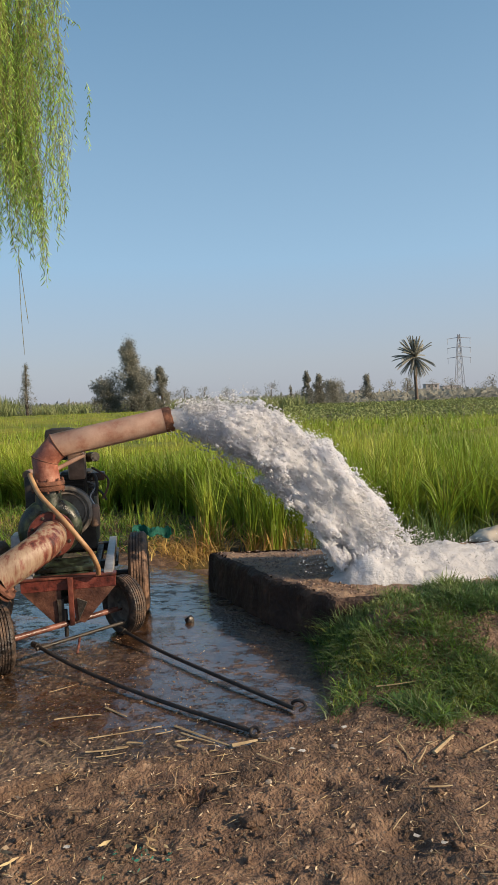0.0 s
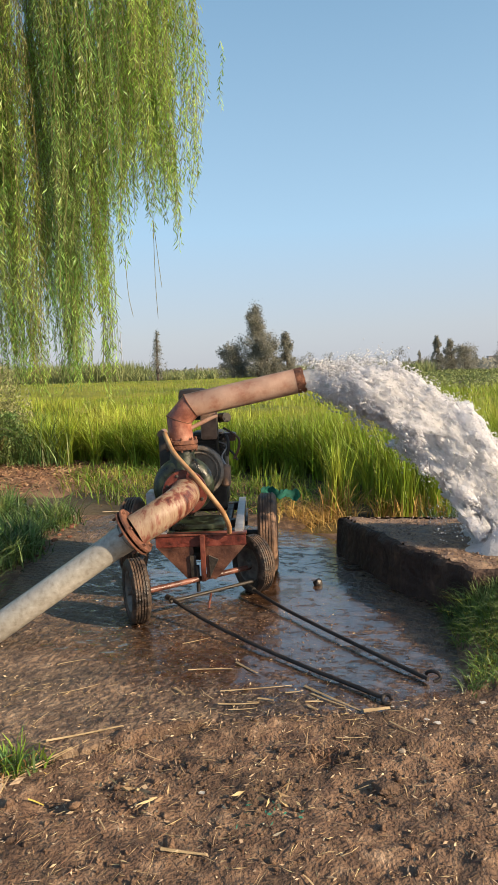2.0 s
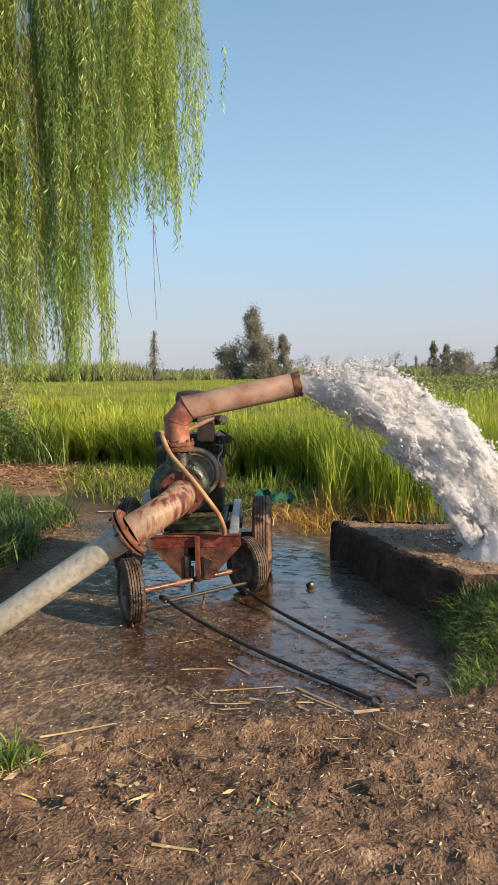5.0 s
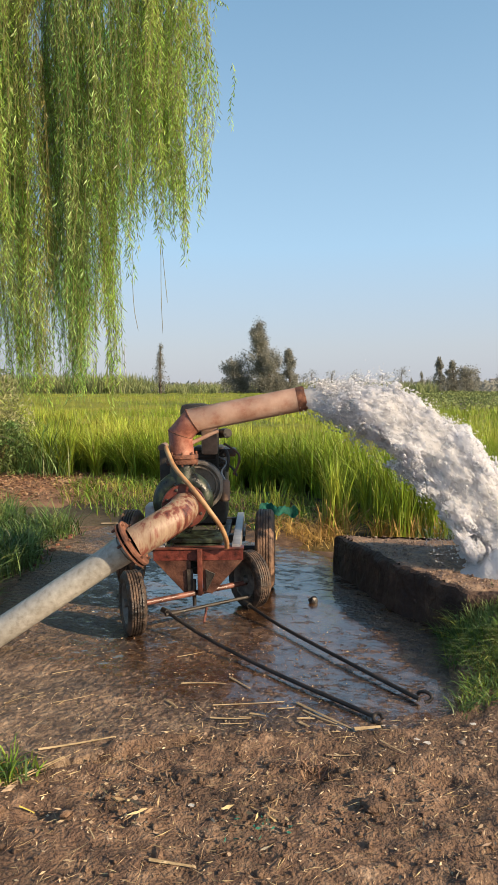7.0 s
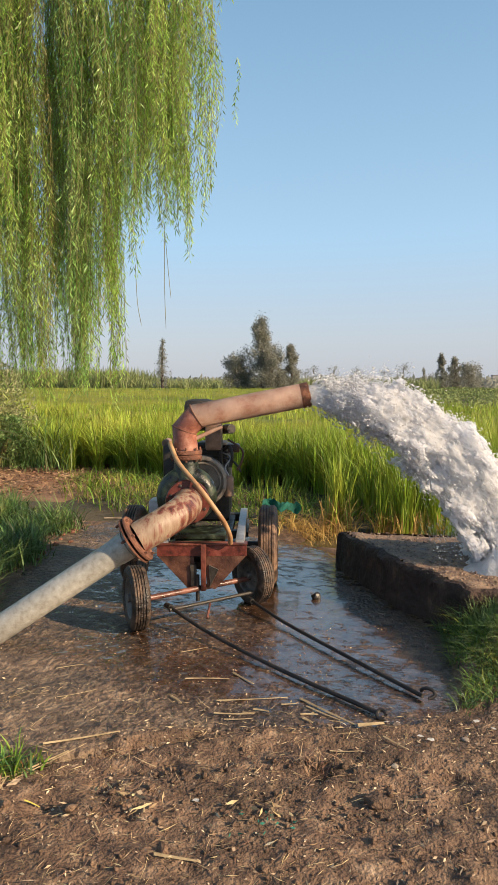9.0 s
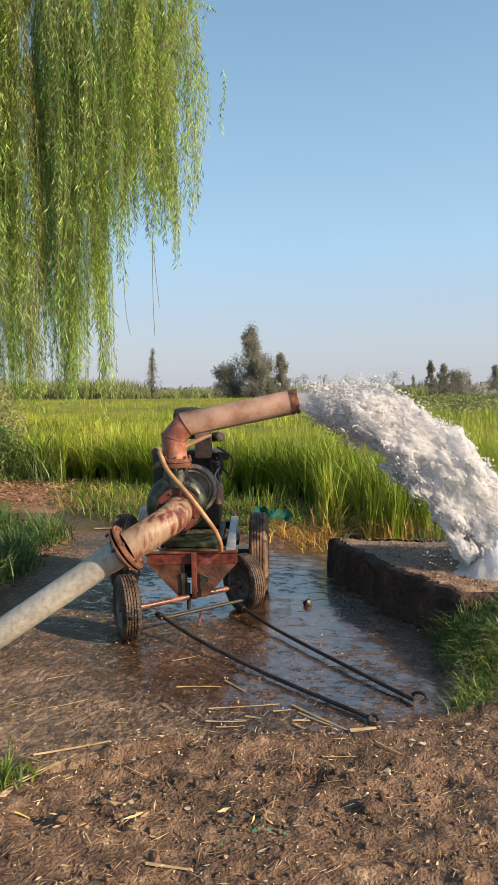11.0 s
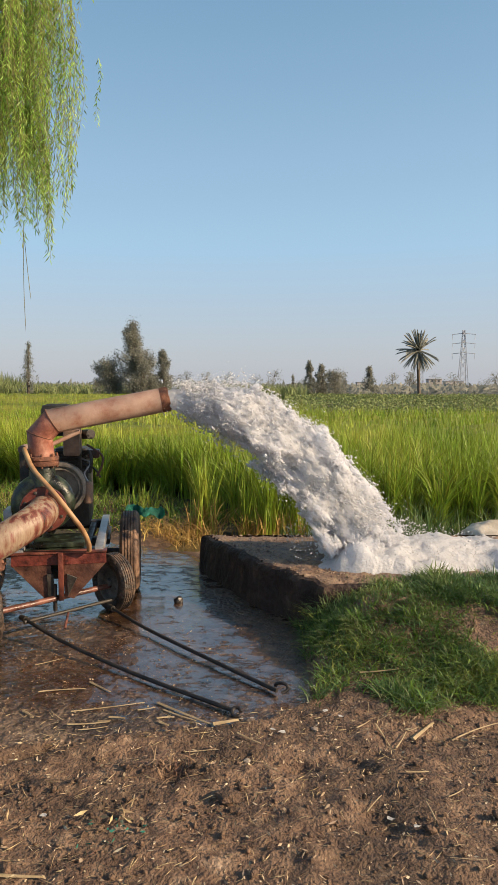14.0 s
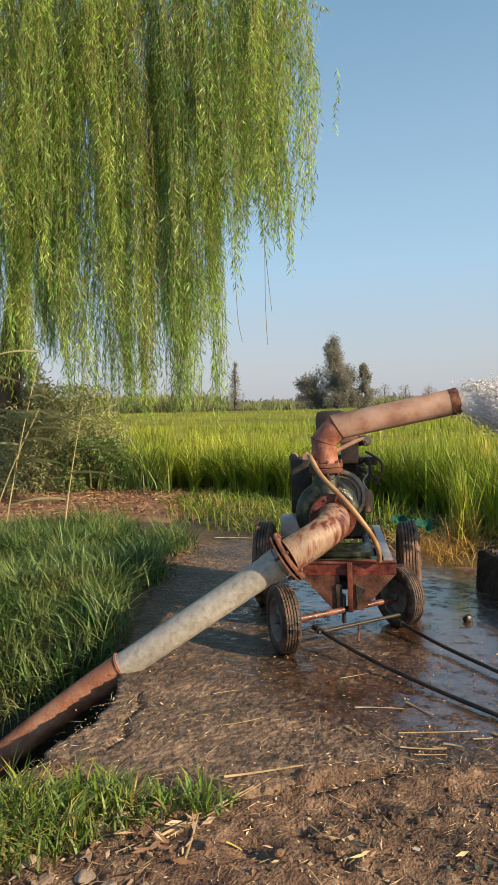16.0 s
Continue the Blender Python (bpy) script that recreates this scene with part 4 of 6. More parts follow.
for row in beads:
    part("weld_seam", tube(row + row[:1], 0.004, 6, caps=False), M_RUSTLIP, spout)


def lip():
    """The broken, rusted mouth of the spout."""
    bm, seg = bmesh.new(), 36
    m = axis(TIP - SP * 0.055, SP)
    rows = []
    for r, z, jag in ((0.082, 0.0, 0), (0.0835, 0.03, 0), (0.083, 0.055, 1), (0.072, 0.05, 1), (0.070, -0.05, 0)):
        row = []
        for k in range(seg):
            a = 2 * math.pi * k / seg
            j = jag * (0.018 * noise.noise((math.cos(a) * 2.2, math.sin(a) * 2.2, 4)) + 0.008 * noise.noise((math.cos(a) * 7, math.sin(a) * 7, 1)))
            row.append(bm.verts.new(m @ Vector((r * math.cos(a), r * math.sin(a), z + j))))
        rows.append(row)
    for a, b in zip(rows, rows[1:]):
        for k in range(seg):
            bm.faces.new((a[k], a[(k + 1) % seg], b[(k + 1) % seg], b[k]))
    return bm


part("rusted_mouth", lip(), M_RUSTLIP, spout, "broken rusty mouth of the spout")
part("hose", tube(curve([(-1.465, 4.40, 1.105), (-1.435, 4.35, 1.075), (-1.356, 4.26, 0.985), (-1.199, 4.175, 0.847), (-1.09, 4.16, 0.714), (-1.043, 4.21, 0.617), (-1.025, 4.26, 0.53), (-1.03, 4.29, 0.475)], 8), 0.0155, 14), M_HOSE, cart, "ochre rubber bleed hose hanging across the pump")
part("prime_pipe", tube([(-1.31, 4.48, 1.13), (-1.14, 4.52, 1.21)], 0.014, 12), M_PINKPIPE, cart)

# diesel engine behind the pump
part("guard_post", box(cart_frame(0.095, 0.60, 1.04), (0.022, 0.04, 0.36), 0.004), M_OIL, cart)
part("rocker_cover", box(cart_frame(0.19, 0.62, 1.03), (0.085, 0.12, 0.06), 0.015), M_PLATE, cart, "rusty rocker cover")
part("linkage", tube(curve([at_cart(0.15, 0.52, 1.10), at_cart(0.2, 0.5, 1.07), at_cart(0.255, 0.5, 1.02), at_cart(0.25, 0.5, 0.95), at_cart(0.215, 0.5, 0.88)], 6), 0.008, 8), M_PLATE, cart)
engine = part("engine_block", box(cart_frame(-0.03, 0.92, 0.70), (0.36, 0.46, 0.42), 0.03), M_OIL, cart, "oily dark single-cylinder diesel engine block")
part("crankcase_cover", lathe([(0.05, 0), (0.13, 0), (0.14, 0.02), (0.10, 0.05), (0.04, 0.06)], axis(at_cart(-0.03, 0.69, 0.72), -CB), 28), M_OIL, engine)
part("cylinder_head", box(cart_frame(0.02, 0.86, 0.98), (0.22, 0.24, 0.16), 0.02), M_OIL, engine)
fb = bmesh.new()
for k in range(6):
    box(cart_frame(0.02, 0.86, 0.91 + 0.026 * k), (0.26, 0.28, 0.008), 0.0, fb)
part("cooling_fins", fb, M_OIL, engine, smooth=False)
fw = axis(at_cart(-0.035, 0.50, 0.805), -CB)
part("flywheel", lathe([(0.03, -0.03), (0.12, -0.025), (0.135, -0.04), (0.175, -0.04), (0.18, -0.03), (0.168, -0.012), (0.168, 0.0), (0.18, 0.016), (0.178, 0.03), (0.165, 0.034), (0.155, 0.034), (0.15, 0.012), (0.142, 0.012), (0.138, 0.026), (0.128, 0.026), (0.12, -0.01), (0.05, -0.01), (0.03, 0.02)], fw, 48), M_ALLOY, cart, "greasy grooved flywheel pulley")
part("fuel_tank", box(cart_frame(0.045, 0.62, 1.115), (0.115, 0.20, 0.19), 0.02), M_TAN, cart, "dusty tan fuel tank")
part("air_cleaner", box(cart_frame(-0.075, 0.80, 1.265), (0.22, 0.2, 0.235), 0.05), M_ROD, cart, "black boxy air cleaner")
part("muffler", tube(curve([at_cart(0.06, 0.80, 1.13), at_cart(0.12, 0.74, 1.16), at_cart(0.17, 0.66, 1.165)], 5), [0.02] * 4 + [0.035] * 7, 16), M_OIL, cart)
part("radiator_tank", box(cart_frame(-0.314, 1.15, 0.81), (0.16, 0.22, 0.42), 0.025), M_OIL, cart, "oily upright cooling tank")
for s in (-0.05, 0.045):
    part("tank_cap", tube([at_cart(-0.32 + s, 1.05, 1.03), at_cart(-0.32 + s, 1.22, 1.03)], 0.032, 16), M_TAN, cart)
part("tool_box", box(cart_frame(-0.38, 0.78, 0.55), (0.15, 0.2, 0.16), 0.015), M_STEEL, cart, "scuffed grey metal box")
part("exhaust_stub", tube(curve([at_cart(0.12, 0.58, 1.02), at_cart(0.16, 0.54, 1.05), at_cart(0.18, 0.52, 0.98), at_cart(0.165, 0.52, 0.9)], 6), 0.012, 10), M_OIL, cart)
part("oil_filter", lathe([(0.025, 0), (0.034, 0.01), (0.034, 0.14), (0.02, 0.155)], Matrix.Translation(at_cart(0.155, 0.50, 0.69)), 20), M_TAN, cart)
part("injector_line", tube(curve([at_cart(0.1, 0.6, 1.0), at_cart(0.17, 0.53, 0.97), at_cart(0.13, 0.52, 0.9), at_cart(0.155, 0.5, 0.84)], 6), 0.006, 8), M_STEEL, cart)
part("governor_rod", tube(curve([at_cart(0.12, 0.55, 0.97), at_cart(0.2, 0.52, 0.93), at_cart(0.24, 0.5, 0.87)], 5), 0.008, 8), M_OIL, cart)

# ---- suction pipe ----
suction = thing("suction_pipe", -2.3, 3.5, 0, "long galvanised grey suction pipe with a rusted lower end", "pipe")
END = Vector((-3.55, 3.16, -0.97))
part("grey_pipe", tube([BIG + DOWN * t for t in np.linspace(0.004, (JOINT - BIG).length, 10)], 0.077, 32), M_GREYPIPE, suction, "galvanised grey pipe")
part("pipe_flange", lathe([(0.07, 0.008), (0.142, 0.008), (0.144, 0.011), (0.144, 0.018), (0.07, 0.018)], axis(BIG, DOWN), 40), M_RUSTLIP, suction)
sock = BIG + DOWN * 0.05
part("socket_sleeve", tube([sock, sock + DOWN * 0.08], [0.085, 0.081], 28), M_GREYPIPE, suction)
part("rusty_pipe", tube(curve([JOINT - DOWN * 0.01, JOINT + DOWN * 0.35 + Vector((0, 0, -0.012)), JOINT + DOWN * 0.8 + Vector((-0.01, -0.02, -0.06)), END], 6), 0.083, 32), M_RUSTPIPE, suction, "rusted red lower pipe")
part("weld_seam", lathe([(0.079, -0.006), (0.088, 0), (0.085, 0.01)], axis(JOINT, DOWN), 32), M_RUSTLIP, suction)

# ---- green net on the rear wheel ----


def net():
    bm = bmesh.new()
    nu, nv = 26, 9
    g = []
    for i in range(nu):
        row = []
        for j in range(nv):
            u, v = i / (nu - 1), j / (nv - 1)
            x = -1.14 + 0.32 * u
            y = 5.9 + 0.14 * (v - 0.5) + 0.03 * math.sin(u * 9)
            z = 0.490 + 0.05 * noise.noise((u * 5, v * 6, 0)) + 0.02 * noise.noise((u * 16, v * 14, 3)) - 0.16 * abs(v - 0.5) ** 1.5 - 0.04 * u
            row.append(bm.verts.new((x, y, z)))
        g.append(row)
    for i in range(nu - 1):
        for j in range(nv - 1):
            bm.faces.new((g[i][j], g[i + 1][j], g[i + 1][j + 1], g[i][j + 1]))
    bmesh.ops.solidify(bm, geom=bm.faces[:], thickness=0.006)
    return bm


tagged(part("green_net", net(), M_NET), "crumpled green net cloth hung over weeds by the rear wheel", "cloth")

# ---- water ----
V0 = Vector((SP.x, SP.y, 0)).normalized() * 3.02 + Vector((0, 0, 0.26))
G = 9.81
T_END = 0.503


def jet_at(s):
    """The middle line of the jet after s seconds, and its way."""
    s = np.asarray(s, float)
    p = np.stack([TIP.x - 0.05 + V0.x * s, TIP.y + V0.y * s, TIP.z - 0.01 + V0.z * s - 0.5 * G * s * s], -1)
    d = np.stack([V0.x + 0 * s, V0.y + 0 * s, V0.z - G * s], -1)
    return p, d / np.linalg.norm(d, axis=-1, keepdims=True)


def jet_radius(s):
    return 0.066 + 0.060 * smooth(0.01, 0.17, s) + 0.004 * smooth(0.2, 0.4, s) + 0.03 * smooth(0.40, T_END, s)


jet = thing("water_jet", 0.1, 4.8, 0.3, "white frothing jet of water thrown from the spout into the basin", "water", kind="stuff")


def frame_of(d):
    side = np.cross(d, np.array([0, 0, 1.0]))
    side /= np.linalg.norm(side, axis=-1, keepdims=True)
    return side, np.cross(side, d)


def noise3(p, f, seed=0):
    return vnoise(p[..., 0] * f + p[..., 2] * f * 0.73, p[..., 1] * f - p[..., 2] * f * 0.61 + seed * 3.1, seed) - 0.5


LATTICE = rng.uniform(-1, 1, (32, 32, 32)).astype(np.float32)


def solid_noise(x, y, z):
    """Smooth noise in three dimensions, from -1 to 1."""
    out, parts = 0.0, []
    for v in (x, y, z):
        i = np.floor(v).astype(np.int32)
        f = (v - i).astype(np.float32)
        parts.append((i & 31, (i + 1) & 31, f * f * (3 - 2 * f)))
    (x0, x1, fx), (y0, y1, fy), (z0, z1, fz) = parts
    for xi, wx in ((x0, 1 - fx), (x1, fx)):
        for yi, wy in ((y0, 1 - fy), (y1, fy)):
            out = out + wx * wy * (LATTICE[xi, yi, z0] * (1 - fz) + LATTICE[xi, yi, z1] * fz)
    return out


def skin(f):
    """The surface f = 0 of a block of values, as grid places and quads."""
    inside_ = f > 0
    shape = tuple(n - 1 for n in f.shape)
    total, count = np.zeros(shape + (3,), np.float32), np.zeros(shape, np.float32)
    crossings = []
    for ax in range(3):
        lo = [slice(None)] * 3
        hi = [slice(None)] * 3
        lo[ax], hi[ax] = slice(None, -1), slice(1, None)
        a, b = f[tuple(lo)], f[tuple(hi)]
        cut = inside_[tuple(lo)] != inside_[tuple(hi)]
        t = np.where(cut, a / np.where(cut, a - b, 1), 0)
        crossings.append((ax, cut, a > 0))
        o1, o2 = [k for k in range(3) if k != ax]
        for d1 in (0, 1):
            for d2 in (0, 1):
                sl = [slice(None)] * 3
                sl[o1], sl[o2] = slice(d1, d1 + shape[o1]), slice(d2, d2 + shape[o2])
                c, tt = cut[tuple(sl)], t[tuple(sl)]
                count += c
                total[..., ax] += np.where(c, tt, 0)
                total[..., o1] += c * d1
                total[..., o2] += c * d2
    live = count > 0
    index = np.full(shape, -1, np.int64)
    index[live] = np.arange(live.sum())
    place = np.stack(np.nonzero(live), 1) + total[live] / count[live][:, None]
    quads = []
    for ax, cut, up in crossings:
        o1, o2 = (ax + 1) % 3, (ax + 2) % 3
        i = np.stack(np.nonzero(cut), 1)
        ok = (i[:, o1] > 0) & (i[:, o2] > 0) & (i[:, o1] < shape[o1]) & (i[:, o2] < shape[o2])
        i = i[ok]
        e1, e2 = np.eye(3, dtype=np.int64)[o1], np.eye(3, dtype=np.int64)[o2]
        q = np.stack([index[tuple((i - d).T)] for d in (e1 + e2, e2, 0 * e1, e1)], 1)
        flip = up[tuple(i.T)]
        quads.append(np.where(flip[:, None], q, q[:, ::-1]))
    return place, np.concatenate(quads)


def torrent(ns, nu, wide, heave, seed):
    """The jet as one ragged body: a falling column torn by eddies of many sizes."""
    s = np.linspace(0, T_END, ns)
    u = np.linspace(-wide, wide, nu)
    S, U, V = np.meshgrid(s, u, u, indexing="ij")
    R = jet_radius(S)
    fall = np.hypot(V0.x, V0.z - G * S * 0.5) * S
    x, y, z = fall * 0.5 + seed, U * R, V * R
    r = np.hypot(U, V)
    turb = 0.0
    for f, a in ((5.5, 0.80), (12, 0.55), (26, 0.36), (58, 0.32), (118, 0.26)):
        turb = turb + a * solid_noise(x * f, y * f + 3.3 * f, z * f + 9.1)
    grow = smooth(0.0, 0.14, S)
    low = np.clip(-V, 0, 1)
    f = 1.0 - r ** 1.15 + turb * heave * (0.10 + 0.90 * grow) * (0.8 + 0.75 * smooth(0.6, 1.5, r) + 0.65 * low * smooth(0.08, 0.3, S))
    f[:, 0], f[:, -1], f[:, :, 0], f[:, :, -1] = -1, -1, -1, -1
    f[0], f[-1] = -1, -1
    g, q = skin(f)
    sv = g[:, 0] / (ns - 1) * T_END
    p, d = jet_at(sv)
    side, up = frame_of(d)
    w = jet_radius(sv)
    p = p + side * ((g[:, 1] / (nu - 1) * 2 - 1) * wide * w)[:, None] + up * ((g[:, 2] / (nu - 1) * 2 - 1) * wide * w)[:, None]
    return p, q


jv, jq = torrent(196, 66, 2.2, 1.16, 2.0)
npmesh("stream", jv, jq, None, M_FOAM, jet, smooth=True)


def right_of(x, y):
    """One on the grass bank before the basin, nought elsewhere."""
    return smooth(0.2, 0.4, x) * smooth(3.15, 3.3, y)


def drops(name, at, along, size, stretch, material, parent):
    """Small stretched drops: six-cornered beads along a direction."""
    n = len(at)
    along = along / (np.linalg.norm(along, axis=1)[:, None] + 1e-9)
    r = rng.normal(size=(n, 3))
    u = np.cross(along, r)
    u /= np.linalg.norm(u, axis=1)[:, None] + 1e-9
    w = np.cross(along, u)
    v = np.zeros((n, 8, 3), np.float32)
    v[:, 0], v[:, 7] = at - along * (size * stretch)[:, None], at + along * (size * stretch)[:, None]
    for k in range(3):
        a = 2 * math.pi * k / 3
        o = (u * math.cos(a) + w * math.sin(a)) * size[:, None]
        v[:, 1 + k] = at + o * rng.uniform(0.5, 1.1, n)[:, None] - along * (size * stretch * 0.4)[:, None]
        v[:, 4 + k] = at + o * rng.uniform(0.5, 1.1, n)[:, None] + along * (size * stretch * 0.3)[:, None]
    o = (np.arange(n) * 8)[:, None]
    tr = np.concatenate([o + np.array([[0, 1 + (k + 1) % 3, 1 + k]]) for k in range(3)] + [o + np.array([[7, 4 + k, 4 + (k + 1) % 3]]) for k in range(3)])
    qd = np.concatenate([o + np.array([[1 + k, 1 + (k + 1) % 3, 4 + (k + 1) % 3, 4 + k]]) for k in range(3)])
    return npmesh(name, v.reshape(-1, 3), qd, tr, material, parent, smooth=True)


N = 6500
s = T_END * rng.uniform(0.08, 1, N) ** 0.85
p, d = jet_at(s)
side, up = frame_of(d)
a = rng.uniform(0, 2 * math.pi, N)
tuft = 0.65 + 1.0 * vnoise(s * 60, np.cos(a) * 3 + 20, 9)
rr = jet_radius(s) * (0.95 + np.abs(rng.normal(0, 0.42, N)) * tuft * (1 + 0.5 * (np.sin(a) < 0) * smooth(0.12, 0.3, s)))
p = p + side * (rr * np.cos(a))[:, None] + up * (rr * np.sin(a))[:, None]
keep = p[:, 2] > SLAB_TOP + 0.01
way = d + rng.normal(0, 0.5, (N, 3)) + (side * np.cos(a)[:, None] + up * np.sin(a)[:, None]) * 0.4
size = np.exp(rng.normal(-6.1, 0.45, N))
tagged(drops("spray", p[keep], way[keep], size[keep], rng.uniform(0.9, 1.7, keep.sum()), M_DROP, jet), kind="stuff")

# flecks of torn water all over the jet's skin, thrown a little off it
N = 14000
pick = rng.integers(0, len(jv), N)
p = jv[pick]
core, d = jet_at(np.clip((p[:, 0] - TIP.x + 0.05) / V0.x, 0, T_END))
out = p - core
out /= np.linalg.norm(out, axis=1)[:, None] + 1e-6
p = p + out * (np.abs(rng.normal(0, 0.016, N)) * np.where(rng.uniform(0, 1, N) < 0.4, 2.8, 0.8))[:, None]
keep = (p[:, 2] > SLAB_TOP + 0.01) & (p[:, 0] > TIP.x + 0.06)
tagged(drops("flecks", p[keep], (d + 0.5 * out + rng.normal(0, 0.55, (N, 3)))[keep], np.exp(rng.normal(-5.62, 0.42, N))[keep], rng.uniform(0.8, 2.2, keep.sum()), M_FLAKE, jet), kind="stuff")

# larger splashes flung off in tufts, most of them from the upper edge
N = 330
s0 = T_END * rng.uniform(0.10, 0.98, N)
a0 = np.where(rng.uniform(0, 1, N) < 0.6, rng.uniform(0.1, 2.4, N), rng.uniform(0, 6.28, N))
M = 26
s0, a0 = np.repeat(s0, M), np.repeat(a0, M)
u = rng.uniform(0, 1, N * M)
reach = np.repeat(np.clip(np.abs(rng.normal(0.0, 0.62, N)) + 0.2, 0, 1.0), M)
s = np.clip(s0 + 0.012 * rng.normal(size=N * M) * (0.4 + u), 0.03, T_END)
a = a0 + 0.16 * rng.normal(size=N * M) * (0.5 + u)
p, d = jet_at(s)
side, up = frame_of(d)
rr = jet_radius(s) * (0.95 + reach * u)
out = side * np.cos(a)[:, None] + up * np.sin(a)[:, None]
p = p + out * rr[:, None] - d * (0.10 * u * reach)[:, None]
keep = p[:, 2] > SLAB_TOP + 0.02
size = (0.0066 * (1 - 0.6 * u) * np.exp(rng.normal(0, 0.4, N * M)))
tagged(drops("flung_splash", p[keep], (out + d * 0.8 + rng.normal(0, 0.3, out.shape))[keep], size[keep], rng.uniform(1.2, 3.2, keep.sum()), M_DROP, jet), kind="stuff")

# gravel lying loose on the basin top
N = 2600
x, y = rng.uniform(-0.5, 1.2, N), rng.uniform(4.2, 5.7, N)
ok = inside(SLAB, x, y) < -0.04
x, y = x[ok], y[ok]
flat = rng.normal(size=(len(x), 3)) * np.array([1, 1, 0.25])
tagged(drops("gravel", np.stack([x, y, SLAB_TOP + 0.004 + 0 * x], 1), flat, np.exp(rng.normal(-5.35, 0.4, len(x))), rng.uniform(0.8, 1.5, len(x)), M_GRAVEL, None), "loose pinkish gravel on the basin top", "gravel", kind="stuff")

# wet grit washed together before the cart
N = 1500
x, y = rng.normal(-0.95, 0.42, N), rng.normal(3.75, 0.30, N)
ok = (inside(PAD, x, y) < -0.1)
x, y = x[ok], y[ok]
tagged(drops("grit", np.stack([x, y, 0.010 + rng.uniform(0, 0.006, len(x))], 1), rng.normal(size=(len(x), 3)) * np.array([1, 1, 0.3]), np.exp(rng.normal(-6.1, 0.35, len(x))), rng.uniform(0.8, 2.4, len(x)), M_LITTER, None), "wet brown grit washed together on the pad", "gravel", kind="stuff")

# crumbs and clods of mud lying loose in the yard
N = 5200
x, y = rng.uniform(-2.3, 1.6, N), rng.uniform(1.45, 3.1, N)
dens = fbm(x, y, 2.2, 3, 33) + 0.5
ok = (inside(PAD, x, y) > 0.03) & (rng.uniform(0.25, 0.8, N) < dens) & (right_of(x, y) < 0.5)
x, y = x[ok], y[ok]
size = np.exp(rng.normal(-5.1, 0.5, len(x)))
tagged(drops("clods", np.stack([x, y, ground_z(x, y) + 0.3 * size], 1), rng.normal(size=(len(x), 3)) * np.array([1, 1, 0.4]), size, rng.uniform(0.8, 1.5, len(x)), M_MUD, None), "loose crumbs and clods of brown mud", "mud", kind="stuff")

# foam running off over the basin
fx, fy = np.arange(0.0, 4.1, 0.018), np.arange(4.3, 6.0, 0.018)
FX, FY = np.meshgrid(fx, fy)
mid = 4.92 + 0.05 * (FX - 0.7)
half = 0.20 + 0.34 * smooth(0.15, 0.7, FX) + 0.05 * fbm(FX, FY, 3, 2, 61)
sec = 1 - ((FY - mid) / half) ** 2
hump = 0.15 * np.exp(-((FX - 0.75) / 0.30) ** 2) + 0.065 + 0.06 * np.exp(-((FX - 1.28) / 0.2) ** 2) + 0.06 * np.exp(-((FX - 1.8) / 0.28) ** 2)
FZ = SLAB_TOP - 0.03 + hump * np.clip(sec, -0.3, 1) * smooth(0.28, 0.70, FX)
FZ = FZ + (0.25 * fbm(FX, FY, 3.5, 3, 62, 0.6) + 0.085 * fbm(FX, FY, 13, 3, 63, 0.7)) * smooth(-0.1, 0.4, sec) * np.clip(hump * 5, 0.5, 1)
i = np.arange(FX.size).reshape(FX.shape)
q = np.stack([i[:-1, :-1], i[:-1, 1:], i[1:, 1:], i[1:, :-1]], -1).reshape(-1, 4)
q = q[FZ.ravel()[q].max(1) > SLAB_TOP - 0.015]
foam = npmesh("foam", np.stack([FX, FY, FZ], -1).reshape(-1, 3), q, None, M_POOL, smooth=True)
tagged(foam, "churning white foam spreading over the basin", "water", kind="stuff")
N = 4200
bx, by = rng.normal(0.92, 0.42, N), rng.normal(4.92, 0.28, N)
bz = SLAB_TOP + 0.10 + np.abs(rng.normal(0, 0.12, N)) * np.exp(-((bx - 0.75) / 0.4) ** 2)
way = np.stack([bx - 0.7, by - 4.9, rng.uniform(0.1, 0.8, N)], 1)
ok = (bx > 0.22) & (by > 4.4)
bx, by, bz, way = bx[ok], by[ok], bz[ok], way[ok]
N = len(bx)
tagged(drops("splash", np.stack([bx, by, bz], 1), way, np.exp(rng.normal(-6.1, 0.45, N)), rng.uniform(1, 2.2, N), M_DROP, jet), kind="stuff")

# ---- sack ----


def sack():
    bm = bmesh.new()
    bmesh.ops.create_icosphere(bm, subdivisions=4, radius=1)
    for v in bm.verts:
        c = v.co.copy()
        f = 0.10 * noise.noise(c * 1.6) + 0.08 * noise.noise(Vector((c.x * 2, c.y * 6, c.z * 6))) + 0.03 * noise.noise(c * 12)
        c = c * (1 + f)
        v.co = Vector((c.x * 0.34, c.y * 0.24, max(c.z, -0.75) * 0.17))
    bmesh.ops.transform(bm, matrix=pose(2.10, 6.05, 0.17, 0, 6, 14), verts=bm.verts)
    return bm


tagged(part("sack", sack(), M_SACK), "crumpled off-white woven sack lying at the basin edge", "sack")

# ---- rice ----
PLOT = [(-11.0, 18.0), (-7.7, 13.4), (-6.5, 11.4), (-5.6, 11.0), (-4.6, 10.8), (-3.4, 10.1), (-2.4, 9.65), (-1.75, 9.6), (-1.3, 9.25), (-0.75, 8.75), (-0.35, 8.1), (-0.1, 7.55), (0.35, 7.25), (0.95, 7.1), (1.6, 7.1), (3.0, 7.35), (40, 9.5), (40, 22.5), (8, 22.5), (2.5, 23), (-1, 70), (-90, 78), (-90, 60), (-30, 34)]


